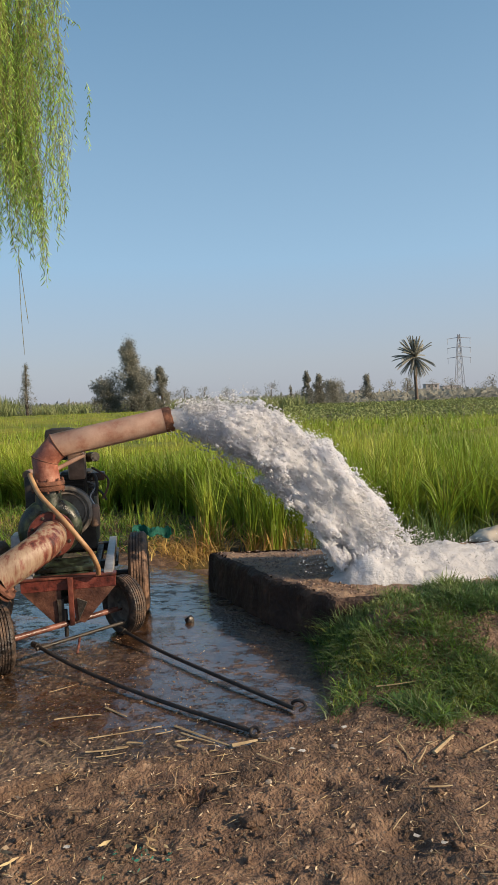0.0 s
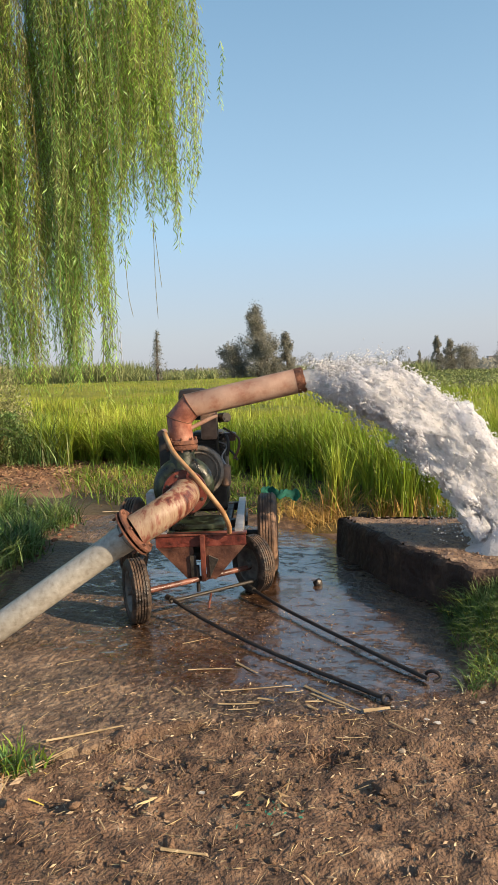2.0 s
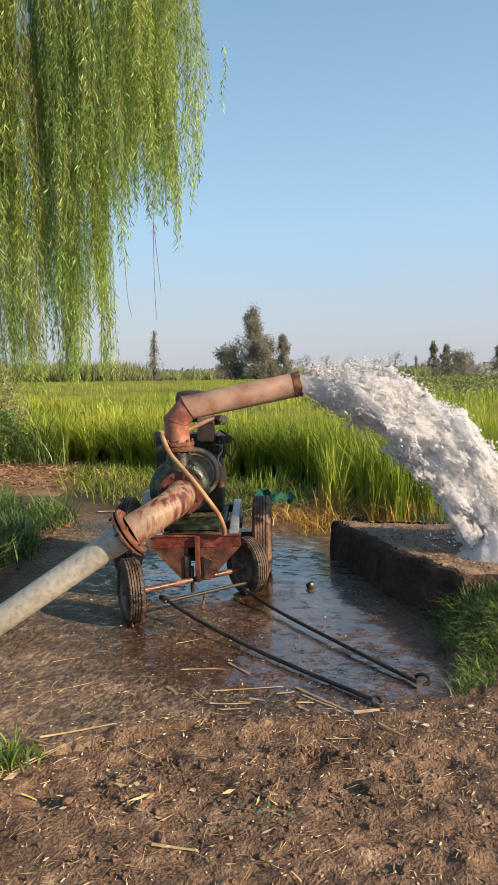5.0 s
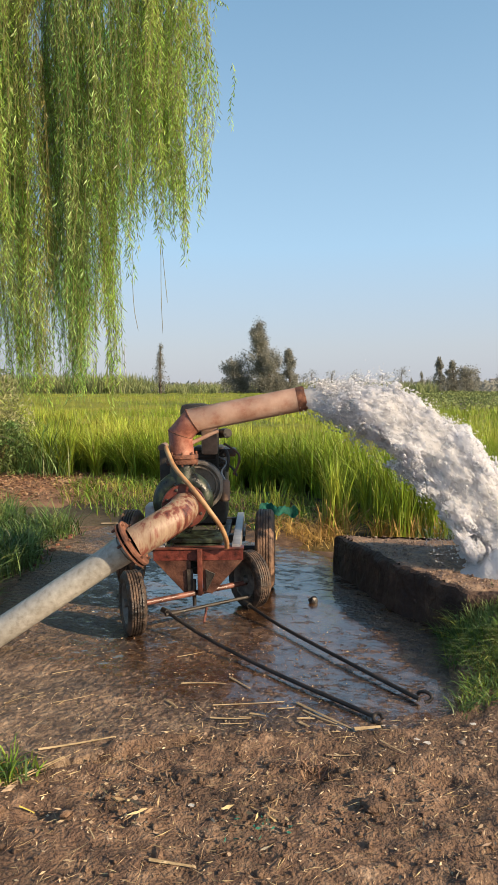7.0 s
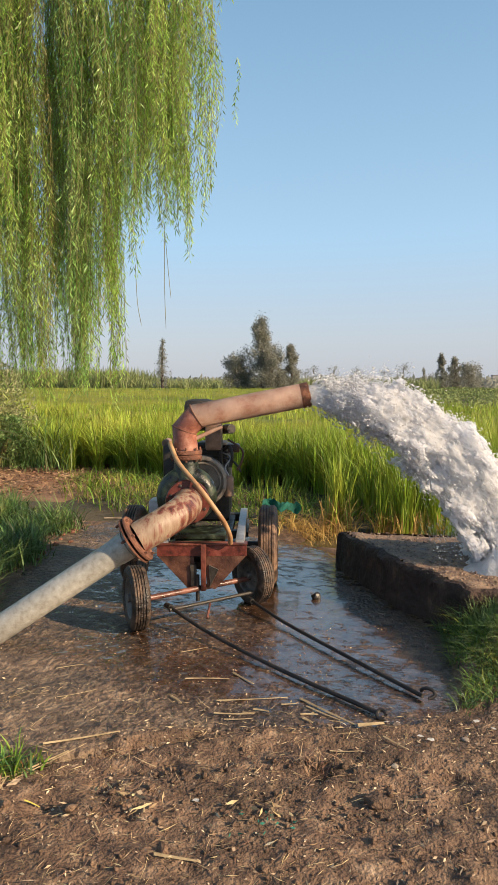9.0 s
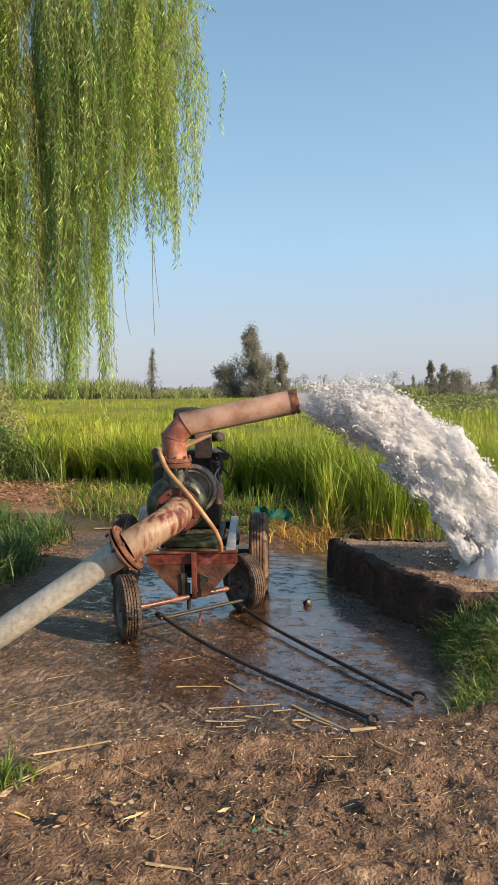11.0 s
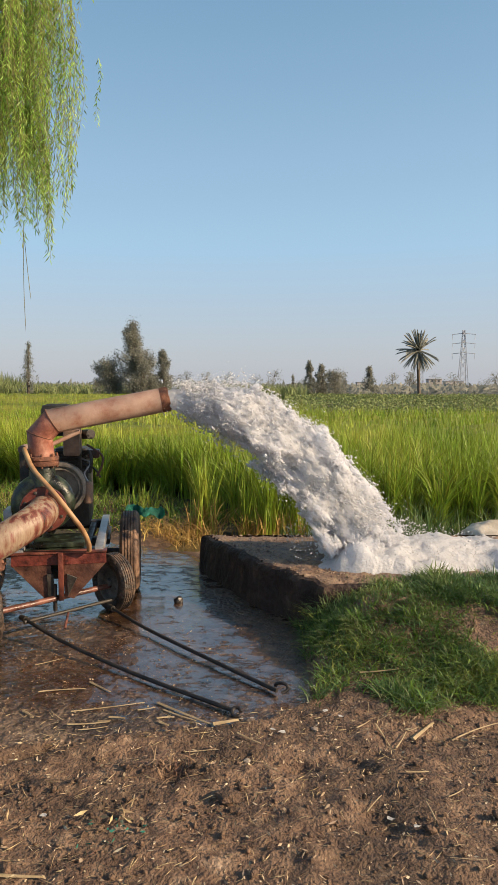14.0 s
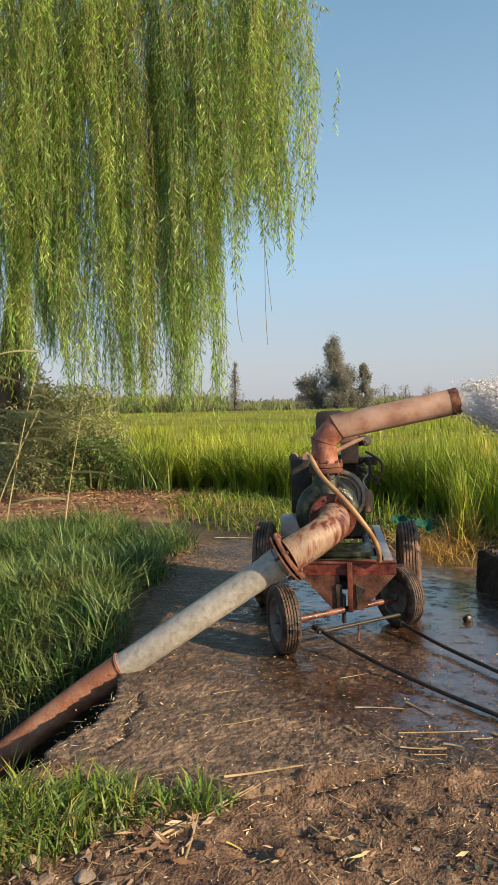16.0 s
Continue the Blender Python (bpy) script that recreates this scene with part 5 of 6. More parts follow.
def scatter(n, x0, x1, y0, y1, poly, margin=0.0):
    x, y = rng.uniform(x0, x1, n), rng.uniform(y0, y1, n)
    ok = inside(poly, x, y) < margin
    return x[ok], y[ok]


def rice_rows(x, y, cell):
    """Gathers points into tufts on a loose grid."""
    ix, iy = np.round(x / cell), np.round(y / cell)
    jx = (vnoise(ix * 7.31, iy * 5.17, 41) - 0.5) * cell * 1.7
    jy = (vnoise(ix * 3.73, iy * 9.13, 42) - 0.5) * cell * 1.7
    k = rng.uniform(0.12, 0.55, len(x))
    return x + (ix * cell + jx - x) * (1 - k), y + (iy * cell + jy - y) * (1 - k)


rice = thing("rice_field", -2, 14, 0, "dense green rice standing about a metre tall, yellowing at the tips", "rice", kind="stuff")


def rice_zone(name, n, x0, x1, y0, y1, cell, h, w, segs, lean):
    x, y = scatter(n, x0, x1, y0, y1, PLOT)
    wedge = (x > -0.95 * y - 1.5) & (x < 0.46 * y + 1.2)      # the part of the plot beyond the yard's outlook is left to the canopy
    x, y = x[wedge], y[wedge]
    x, y = rice_rows(x, y, cell)
    hh = h * (0.82 + 0.30 * fbm(x, y, 0.5, 3, 44) + rng.uniform(-0.48, 0.16, len(x)))
    bund = np.abs(y - 17.5 - 0.10 * x)
    hh = hh * (1 - 0.55 * smooth(0.55, 0.2, bund) * smooth(2.0, -1.0, x))
    b = np.stack([x, y, ground_z(x, y) - 0.02], 1)
    return blades(name, b, hh, w * rng.uniform(0.7, 1.3, len(x)), rng.uniform(0.05, lean, len(x)), segs, M_RICE, rice, 2.2)


rice_zone("leaves", 150500, -9, 5.5, 7, 12.5, 0.26, 1.08, 0.0135, 3, 0.80)
rice_zone("leaves", 73100, -20, 10, 12.5, 23, 0.30, 1.05, 0.026, 3, 0.45)
rice_zone("leaves", 81700, -70, 8, 23, 75, 0.5, 1.0, 0.05, 2, 0.35)
cx_, cy_ = np.arange(-90, 40, 0.5), np.arange(10.5, 78, 0.5)
CX, CY = np.meshgrid(cx_, cy_)
CZ = ground_z(CX, CY) + 0.62 + 0.12 * fbm(CX, CY, 0.7, 3, 47) + 0.25 * (vnoise(CX * 3, CY * 3, 48) - 0.5)
cd = inside(PLOT, CX, CY)
i = np.arange(CX.size).reshape(CX.shape)
q = np.stack([i[:-1, :-1], i[:-1, 1:], i[1:, 1:], i[1:, :-1]], -1).reshape(-1, 4)
q = q[cd.ravel()[q].max(1) < -0.9]
npmesh("canopy", np.stack([CX, CY, CZ], -1).reshape(-1, 3), q, None, M_RICEFAR, rice, smooth=True)

# tall tufts of rice by the basin, straw-yellow at the foot


def rice_tuft(x, y, n, h, spread, dry, name="rice_clump"):
    t = thing(name, x, y, 0, "tall tuft of rice, green above and straw-yellow at the foot", "rice", "rice tufts by the basin")
    a, r = rng.uniform(0, 2 * math.pi, n), np.abs(rng.normal(0, spread, n))
    b = np.stack([x + r * np.cos(a), y + r * np.sin(a), np.full(n, -0.05)], 1)
    tagged(blades("leaf_mass", b, h * rng.uniform(0.5, 1.1, n), rng.uniform(0.006, 0.012, n), rng.uniform(0.03, 0.28, n), 5, M_RICE, t, 2.2), kind="stuff")
    k = int(n * dry)
    b = np.stack([x + rng.normal(0, spread * 1.2, k), y + rng.normal(0, spread * 1.2, k), np.full(k, -0.05)], 1)
    tagged(blades("stalk_mass", b, h * rng.uniform(0.2, 0.55, k), rng.uniform(0.008, 0.018, k), rng.uniform(0.1, 0.9, k), 4, M_DRYRICE, t, 2.0), kind="stuff")
    return t


rice_tuft(-0.60, 7.10, 190, 0.92, 0.07, 0.6)
rice_tuft(-0.52, 7.75, 70, 0.6, 0.10, 0.5)
rice_tuft(-0.14, 6.95, 110, 0.70, 0.05, 0.8)
rice_tuft(0.06, 6.92, 190, 0.80, 0.08, 0.5)
rice_tuft(0.36, 6.95, 110, 0.72, 0.08, 0.4)
rice_tuft(-1.45, 8.3, 60, 0.42, 0.2, 0.3)

# dry straw lying at the back of the pad
n = 420
x = rng.normal(-0.90, 0.22, n)
y = 6.92 + rng.normal(0, 0.18, n) - 0.25 * (x + 1.05)
b = np.stack([x, y, ground_z(x, y) + rng.uniform(0, 0.05, n)], 1)
tagged(blades("straw_heap", b, rng.uniform(0.07, 0.28, n), rng.uniform(0.006, 0.013, n), rng.uniform(0.5, 2.4, n), 3, M_DRYRICE), "flattened golden rice straw at the back of the pad", "straw", kind="stuff")

# ---- grass and weeds ----


def grass(name, label, n, x0, x1, y0, y1, test, h, w, lean, material=None, zoff=0.0, patch=0.0):
    x, y = rng.uniform(x0, x1, n), rng.uniform(y0, y1, n)
    dens = test(x, y)
    if patch:
        dens = dens * smooth(0.5 - patch, 0.5 + patch * 0.4, fbm(x, y, 3.0, 3, 71) + 0.5)
    ok = rng.uniform(0, 1, n) < dens
    x, y = x[ok], y[ok]
    hh = h * rng.uniform(0.3, 1.15, len(x)) * (0.45 + 1.5 * smooth(0.25, 0.75, fbm(x, y, 2.6, 3, 72) + 0.5) * 0.75)
    b = np.stack([x, y, ground_z(x, y) - 0.01 + zoff], 1)
    return tagged(blades(name, b, hh, w * rng.uniform(0.6, 1.3, len(x)), rng.uniform(*lean, len(x)), 3, material or M_GRASS), label, "grass", kind="stuff")


def right_bank(x, y):
    e = 0.30 + 0.05 * np.sin(y * 4.0) + 0.03 * np.sin(y * 11)
    f = 3.17 + 0.08 * np.sin(x * 5.0) + 0.09 * np.sin(x * 13 + 1)
    return smooth(e - 0.06, e + 0.12, x) * smooth(f - 0.06, f + 0.22, y) * (1 - smooth(4.32, 4.40, y))


grass("grass_bank", "short tangled grass on the bank before the basin", 56000, 0.1, 2.6, 2.95, 4.45, right_bank, 0.082, 0.0066, (0.4, 1.9), patch=0.3)
grass("bright_bank_grass", "lighter young blades in the grass of the bank", 20000, 0.1, 2.6, 2.95, 4.45, right_bank, 0.09, 0.006, (0.3, 1.6), M_WEED, patch=0.5)
grass("dry_bank_grass", "brown dry grass in the bank", 9000, 0.15, 2.6, 2.95, 4.45, right_bank, 0.08, 0.0035, (0.5, 1.8), M_REEDLEAF, patch=0.3)
def crest(x, y):
    return right_bank(x, y) * smooth(3.75, 4.15, y)


grass("grass_crest", "taller grass along the crest of the bank", 11000, 0.2, 2.8, 3.9, 4.42, crest, 0.12, 0.0055, (0.3, 1.1))


def left_bank(x, y):
    e = np.interp(y, [2.9, 3.59, 4.42, 5.8, 6.8, 7.6], [-2.55, -2.55, -2.8, -3.1, -3.35, -4.1]) + 0.10 * np.sin(y * 5)
    return (1 - smooth(0.62, 0.46, np.abs(y - 2.98 - 0.16 * (x + 3.0))) * smooth(-5.2, -4.6, x)) * smooth(e + 0.06, e - 0.2, x) * (1 - smooth(6.8, 7.5, y + (x + 5) * 0.18 + 0.25 * np.sin(x * 3)))


grass("grass_verge", "lush green grass beside the ditch and pad", 48000, -6.2, -2.4, 2.6, 8.2, left_bank, 0.29, 0.0125, (0.2, 1.3))


def front_tuft(x, y):
    d = inside([(-3.2, 1.0), (-1.98, 1.75), (-1.70, 2.0), (-1.50, 2.2), (-1.32, 2.36), (-1.30, 2.46), (-1.5, 2.52), (-1.75, 2.48), (-1.95, 2.33), (-2.12, 2.2), (-3.2, 1.9)], x, y)
    return smooth(0.05, -0.08, d)


grass("grass_tuft", "bright clump of young grass at the pad's corner", 15000, -3.2, -1.2, 1.5, 2.8, front_tuft, 0.13, 0.0095, (0.2, 1.1), patch=0.5)
grass("young_tuft_grass", "yellow-green broad young blades in the clump", 6000, -3.2, -1.2, 1.6, 2.8, front_tuft, 0.15, 0.0105, (0.2, 0.9), M_WEED, patch=0.3)


grass("dry_tuft_grass", "dead brown grass among the young clump", 3500, -3.2, -1.2, 1.5, 2.6, front_tuft, 0.12, 0.007, (0.5, 1.6), M_DRYRICE, patch=0.2)


def plot_bank(x, y):
    d = np.abs((x + 6.6) * 0.82 + (y - 11.4) * 0.57)
    return smooth(0.75, 0.1, d) * smooth(10.3, 10.8, y) * (1 - smooth(14.5, 15.5, y))


grass("plot_bank_grass", "dark rank grass on the bank at the corner of the rice", 16000, -10.5, -4.6, 9.5, 15.5, plot_bank, 0.75, 0.018, (0.2, 1.0))


def weeds(x, y):
    rice_d = inside(PLOT, x, y)
    return smooth(0.0, 0.3, rice_d) * smooth(6.9, 7.4, y + 0.2 * np.sin(x * 3)) * smooth(-4.3, -3.6, x + (y - 8) * 0.55) * smooth(1.2, 0.6, x) * smooth(2.6, 1.6, rice_d) * (1 - 0.85 * smooth(0.35, 0.2, np.hypot((x + 0.62) / 1.6, (y - 6.75) / 1.6)))


grass("weed_strip", "weeds and grass along the foot of the rice", 15000, -7.5, 1.5, 6.9, 10.4, weeds, 0.26, 0.014, (0.3, 1.4), M_WEED, patch=0.6)
grass("dry_weeds", "brown dry weeds along the foot of the rice", 7000, -7.5, 1.5, 6.9, 10.4, weeds, 0.16, 0.012, (0.6, 2.0), M_LITTER, patch=0.4)


def behind_slab(x, y):
    return smooth(6.3, 6.6, y) * (1 - smooth(7.1, 7.5, y)) * smooth(0.1, 0.5, x)


grass("weed_fringe", "weeds between the basin and the rice", 6000, -0.2, 4.5, 6.2, 7.6, behind_slab, 0.35, 0.011, (0.1, 0.8))

# dirt and leaf litter under the willow
n = 14000
x, y = rng.uniform(-10, -3.4, n), rng.uniform(7.2, 12.5, n)
ok = rng.uniform(0, 1, n) < smooth(1.0, 0.6, np.hypot((x + 6.6) / 3.0, (y - 9.6) / 2.2))
x, y = x[ok], y[ok]
tagged(leaves("leaf_litter", np.stack([x, y, ground_z(x, y) + 0.02 + rng.uniform(0, 0.03, len(x))], 1), rng.normal(size=(len(x), 3)) * np.array([1, 1, 0.25]), rng.uniform(0.03, 0.12, len(x)), rng.uniform(0.008, 0.03, len(x)), M_LITTER), "reddish dry leaves and straw on bare soil", "leaf litter", kind="stuff")

# ---- willow ----
willow = thing("willow_tree", -9.3, 11.6, 0, "big weeping willow with long curtains of hanging yellow-green leaves", "tree")
TOP = Vector((-6.6, 10.0, 6.6))
part("trunk", tube(curve([(-9.4, 11.7, -0.1), (-9.3, 11.6, 1.2), (-8.8, 11.2, 3.0), (-7.6, 10.5, 5.6), (-6.2, 9.9, 7.6)], 6), list(np.linspace(0.30, 0.12, 25)), 16), M_BARK, willow)


HEM_X = (-9.5, -8.4, -7.6, -7.04, -6.73, -6.42, -6.15, -5.88, -5.6, -5.4, -5.2, -4.95, -4.7, -4.54, -4.33, -4.16, -4.0, -3.85, -3.74, -3.63, -3.5, -3.35, -3.21, -3.03, -2.91, -2.78, -2.56, -2.36, -2.18)
HEM_Z = (1.6, 1.7, 1.8, 2.0, 2.2, 2.4, 2.1, 1.8, 1.75, 1.45, 1.4, 1.35, 1.5, 1.2, 1.65, 1.7, 1.55, 1.35, 1.9, 3.2, 3.0, 3.4, 3.6, 3.4, 3.55, 3.3, 3.9, 3.65, 4.3)


def hang(xs, by, lift=0.0):
    """Foot of a tassel at depth by, along the line of sight through xs on the outer curtain."""
    f = by / 8.8
    return xs * f, 1.45 + (float(np.interp(xs, HEM_X, HEM_Z)) + lift - 1.45) * f


tassels = []                                    # x, y, top, foot, width, strands, kind of leaf
xs = -2.32
while xs > -9.3:
    # the outer curtain: separate tassels with dark gaps between them
    by = 8.75 - 0.26 * max(0.0, -2.6 - xs) + random.gauss(0, 0.22)
    bx, low = hang(xs, by, random.gauss(-0.05, 0.12))
    sparse = xs > -2.5
    dry = (-3.75 < xs < -3.3 and random.random() < 0.35) or random.random() < 0.06
    # kind 1 is the leaf coloured as in shade, commoner on the left
    kind = 2 if dry else (1 if random.random() < (0.15 if xs > -4.2 else 0.65) else 0)
    top = 6.75 if sparse else random.choice((7.0, 7.2, 7.6, 7.4))
    tassels.append((bx, by, top, low, 0.10 if sparse else random.uniform(0.09, 0.17), 8 if sparse else random.randint(13, 19), kind))
    for lock in range(0 if sparse else random.choice((0, 1, 1, 2))):
        # a shorter lock over the upper part
        tassels.append((bx + random.gauss(0, 0.1), by - random.uniform(0.1, 0.35), top, low + random.uniform(0.4, 2.8), random.uniform(0.10, 0.18), random.randint(8, 13), kind if random.random() < 0.6 else 0))
    xs -= random.choice((0.06, 0.08, 0.10, 0.12, 0.19))
for k in range(52):
    # the second curtain
    xs, by = random.uniform(-9.4, -2.5), random.uniform(9.2, 10.2)
    by -= 0.16 * max(0.0, -3.2 - xs)
    bx, low = hang(xs, by, abs(random.gauss(0.15, 0.3)))
    tassels.append((bx, by, random.uniform(7.0, 7.7), low, random.uniform(0.11, 0.2), random.randint(11, 15), random.choice((0, 1, 1, 1))))
for k in range(62):
    # deep in the crown, mostly in the shade-coloured leaf
    xs, by = random.uniform(-9.6, -2.75), random.uniform(10.2, 12.0)
    bx, low = hang(xs, by, 0.5 + abs(random.gauss(0.4, 0.5)) + (1.2 if -7.0 < xs < -6.3 else 0))
    tassels.append((bx, by, random.uniform(7.0, 7.9), low, random.uniform(0.12, 0.2), random.randint(12, 16), random.choice((1, 1, 1, 2))))
# limbs
for k in range(12):
    x, y, zt = tassels[4 * k][:3]
    tip = Vector((x, y, zt))
    m = TOP.lerp(tip, 0.55) + Vector((0, 0, 0.9))
    part("limb", tube(curve([TOP + Vector((0, 0, -0.4)), m, tip + Vector((0, 0, 0.02))], 7), list(np.linspace(0.075, 0.014, 15)), 8), M_BARK, willow)
bunches = [([], [], [], []) for _ in range(3)]
tv, tq = [], []
for x, y, zt, zb, wide, strands, kind in tassels:
    lean = np.array([random.gauss(0.05, 0.18) if x < -4.7 else random.gauss(-0.03, 0.06), random.gauss(-0.05, 0.06)])
    sway, turn = random.uniform(0.02, 0.10), random.uniform(0, 6.28)
    for j in range(strands):
        lump = j // 5
        a, r = random.uniform(0, 6.28), wide * math.sqrt(random.random())
        ox, oy = r * math.cos(a), r * math.sin(a)
        z0 = zt + random.uniform(-0.3, 0.3)
        z1 = zb + abs(random.gauss(0, 0.30)) + (random.uniform(0.2, 2.2) if random.random() < 0.35 else 0)
        if z0 - z1 < 0.4:
            continue
        n = int((z0 - z1) / 0.042)
        t = np.linspace(0, 1, n)
        narrow = 1.1 - 0.35 * t ** 2
        wob = sway * np.sin(t * 5.5 + turn) + 0.028 * np.sin(t * random.uniform(7, 17) + random.uniform(0, 6))
        c = np.stack([x + ox * narrow + lean[0] * t + wob, y + oy * narrow + lean[1] * t + wob * 0.6, z0 + (z1 - z0) * t], 1)
        c = c[vnoise(t * 16 + 40 * turn, np.full(n, 3.0 * lump), 77) > 0.30 - 0.25 * t]
        n = len(c)
        at, way, lengths, widths = bunches[kind if random.random() < (0.55 if kind == 2 else 0.85) else 0]
        at.append(c)
        ang = rng.uniform(0, 2 * math.pi, n)
        out = rng.uniform(0.3, 1.0, n)
        way.append(np.stack([np.cos(ang) * out, np.sin(ang) * out, rng.uniform(-1.2, -0.6, n)], 1))
        big = 1.0 if y < 10.2 else 1.3
        lengths.append(rng.uniform(0.06, 0.13, n) * big)
        widths.append(rng.uniform(0.009, 0.016, n) * big)
        seg = c[:: max(1, n // 6)]
        o = sum(len(v) for v in tv)
        w = np.array([0.0015, 0.0008, 0])
        tv.append(np.stack([seg - w, seg + w], 1).reshape(-1, 3))
        tq += [(o + 2 * i, o + 2 * i + 1, o + 2 * i + 3, o + 2 * i + 2) for i in range(len(seg) - 1)]
for (at, way, lengths, widths), m, label in zip(bunches, (M_WILLOW, M_WILLOWSHADE, M_WILLOWDRY), ("yellow-green hanging leaves", "shade-toned green hanging leaves", "browning hanging leaves")):
    leaves("crown", np.concatenate(at), np.concatenate(way), np.concatenate(lengths), np.concatenate(widths), m, willow)["label"] = label
tv = np.concatenate(tv)
tagged(npmesh("twig_mass", tv, np.array(tq), None, M_TWIG, willow), kind="stuff")
# bare hanging switches and one loose spray past the edge
for pts in ([(-3.03, 8.8, 3.6), (-3.045, 8.8, 2.8), (-3.035, 8.8, 2.25)], [(-3.03, 8.8, 3.5), (-2.99, 8.8, 3.0), (-2.96, 8.8, 2.65)], [(-3.45, 8.8, 3.1), (-3.43, 8.8, 2.6), (-3.38, 8.8, 2.3)]):
    part("bare_switch", tube(curve(pts, 5), [0.004] * 10 + [0.002], 5), M_TWIG, willow)
n = 46
t = np.linspace(0, 1, n)
c = np.stack([-2.03 + 0.03 * np.sin(t * 6), np.full(n, 8.75), 5.58 - 0.80 * t], 1)
c2 = np.stack([-2.6 + 0.52 * t, np.full(n, 8.75), 6.25 + 0.16 * np.sin(t * 3.0)], 1)
c = np.concatenate([c, c2])
ang = rng.uniform(0, 6.3, len(c))
leaves("spray_of_leaves", c, np.stack([np.cos(ang) * 0.5, np.sin(ang) * 0.5, rng.uniform(-1, -0.5, len(c))], 1), rng.uniform(0.06, 0.10, len(c)), rng.uniform(0.010, 0.015, len(c)), M_WILLOW, willow)

# ---- shrub and reeds under the willow ----


def shrub(name, x, y, z, rx, ry, h, n, size, material, label):
    t = thing(name, x, y, z, label, "shrub")
    for k in range(9):
        a = random.uniform(0, 6.28)
        e = Vector((x + rx * 0.6 * math.cos(a), y + ry * 0.6 * math.sin(a), z + h * random.uniform(0.6, 0.95)))
        part("stem", tube(curve([(x + 0.1 * math.cos(a), y + 0.1 * math.sin(a), z - 0.05), Vector((x, y, z)).lerp(e, 0.5) + Vector((0, 0, 0.1)), e], 4), [0.016] * 5 + [0.01] * 3 + [0.005], 6), M_TWIG, t)
    a, r = rng.uniform(0, 6.28, n), np.sqrt(rng.uniform(0, 1, n))
    zz = rng.uniform(0.05, 1, n)
    bulge = np.sqrt(np.clip(1 - (zz - 0.35) ** 2 * 1.6, 0.05, 1)) * (0.75 + 0.5 * vnoise(a * 2, zz * 4, 81))
    c = np.stack([x + rx * r * bulge * np.cos(a), y + ry * r * bulge * np.sin(a), z + h * zz], 1)
    ok = vnoise(c[:, 0] * 5 + c[:, 2] * 3, c[:, 1] * 5 + c[:, 2] * 4, 82) > 0.33
    c = c[ok]
    d = rng.normal(size=(len(c), 3)) + np.array([0, 0, -0.2])
    leaves("foliage", c, d, size * rng.uniform(0.6, 1.3, len(c)), size * 0.28 * rng.uniform(0.6, 1.3, len(c)), material, t)
    return t


shrub("shrub", -8.3, 11.8, 0, 1.5, 0.9, 2.0, 16000, 0.10, M_REEDLEAF, "dusty grey-green shrub under the willow curtain")
shrub("shrub", -9.9, 12.0, 0, 1.5, 0.9, 2.6, 16000, 0.11, M_REEDLEAF, "dusty tangled shrub under the willow curtain")
shrub("shrub", -7.6, 11.9, 0, 0.7, 0.6, 1.15, 6000, 0.09, M_REEDLEAF, "low dusty green bush at the edge of the rice")


shrub("shrub", -6.95, 10.75, 0, 0.75, 0.6, 1.0, 7000, 0.08, M_GRASS, "dark green bush at the corner of the rice")
shrub("shrub", -7.9, 10.4, 0, 0.9, 0.6, 1.5, 9000, 0.085, M_REEDLEAF, "dusty olive shrub on the bare soil under the willow")


def reed(x, y, lean, h, nleaf):
    t = thing("reed", x, y, 0, "tall pale reed cane with long drooping leaves", "reed", "reeds by the ditch")
    top = Vector((x + lean[0], y + lean[1], h))
    line = curve([(x, y, -0.05), Vector((x, y, 0)).lerp(top, 0.5) + Vector((0, 0, 0.06)), top], 6)
    part("cane", tube(line, list(np.linspace(0.009, 0.004, len(line))), 8), M_REED, t)
    for k in range(nleaf):
        p = Vector(line[random.randint(4, len(line) - 1)])
        a = random.uniform(-0.9, 0.9) + (0 if random.random() < 0.6 else math.pi)
        L, bm = random.uniform(0.4, 0.75), bmesh.new()
        d, up = Vector((math.cos(a), math.sin(a) * 0.6, 0)), Vector((0, 0, 1))
        sd = (d.cross(up).normalized() + up * random.uniform(0.5, 1.1)).normalized()
        rows = []
        for j in range(8):
            u = j / 7
            c = p + d * L * u + up * (0.16 * u - 0.26 * u * u) * L
            w = 0.030 * (0.5 + u) * (1 - u) ** 0.6 + 0.001
            rows.append((bm.verts.new(c - sd * w + up * 0.3 * w), bm.verts.new(c - up * 0.25 * w), bm.verts.new(c + sd * w + up * 0.3 * w)))
        for r0, r1 in zip(rows, rows[1:]):
            bm.faces.new((r0[0], r0[1], r1[1], r1[0]))
            bm.faces.new((r0[1], r0[2], r1[2], r1[1]))
        part("leaf", bm, M_REEDLEAF, t)
    return t


reed(-4.62, 6.3, (0.34, 0.0, 0), 1.50, 4)
reed(-5.45, 6.4, (0.55, 0.1, 0), 2.1, 9)
reed(-5.55, 6.2, (0.75, 0.1, 0), 1.5, 4)
reed(-5.25, 5.7, (-0.1, 0.1, 0), 2.15, 8)
reed(-5.6, 6.0, (0.1, 0.2, 0), 1.7, 7)

# ---- distance ----


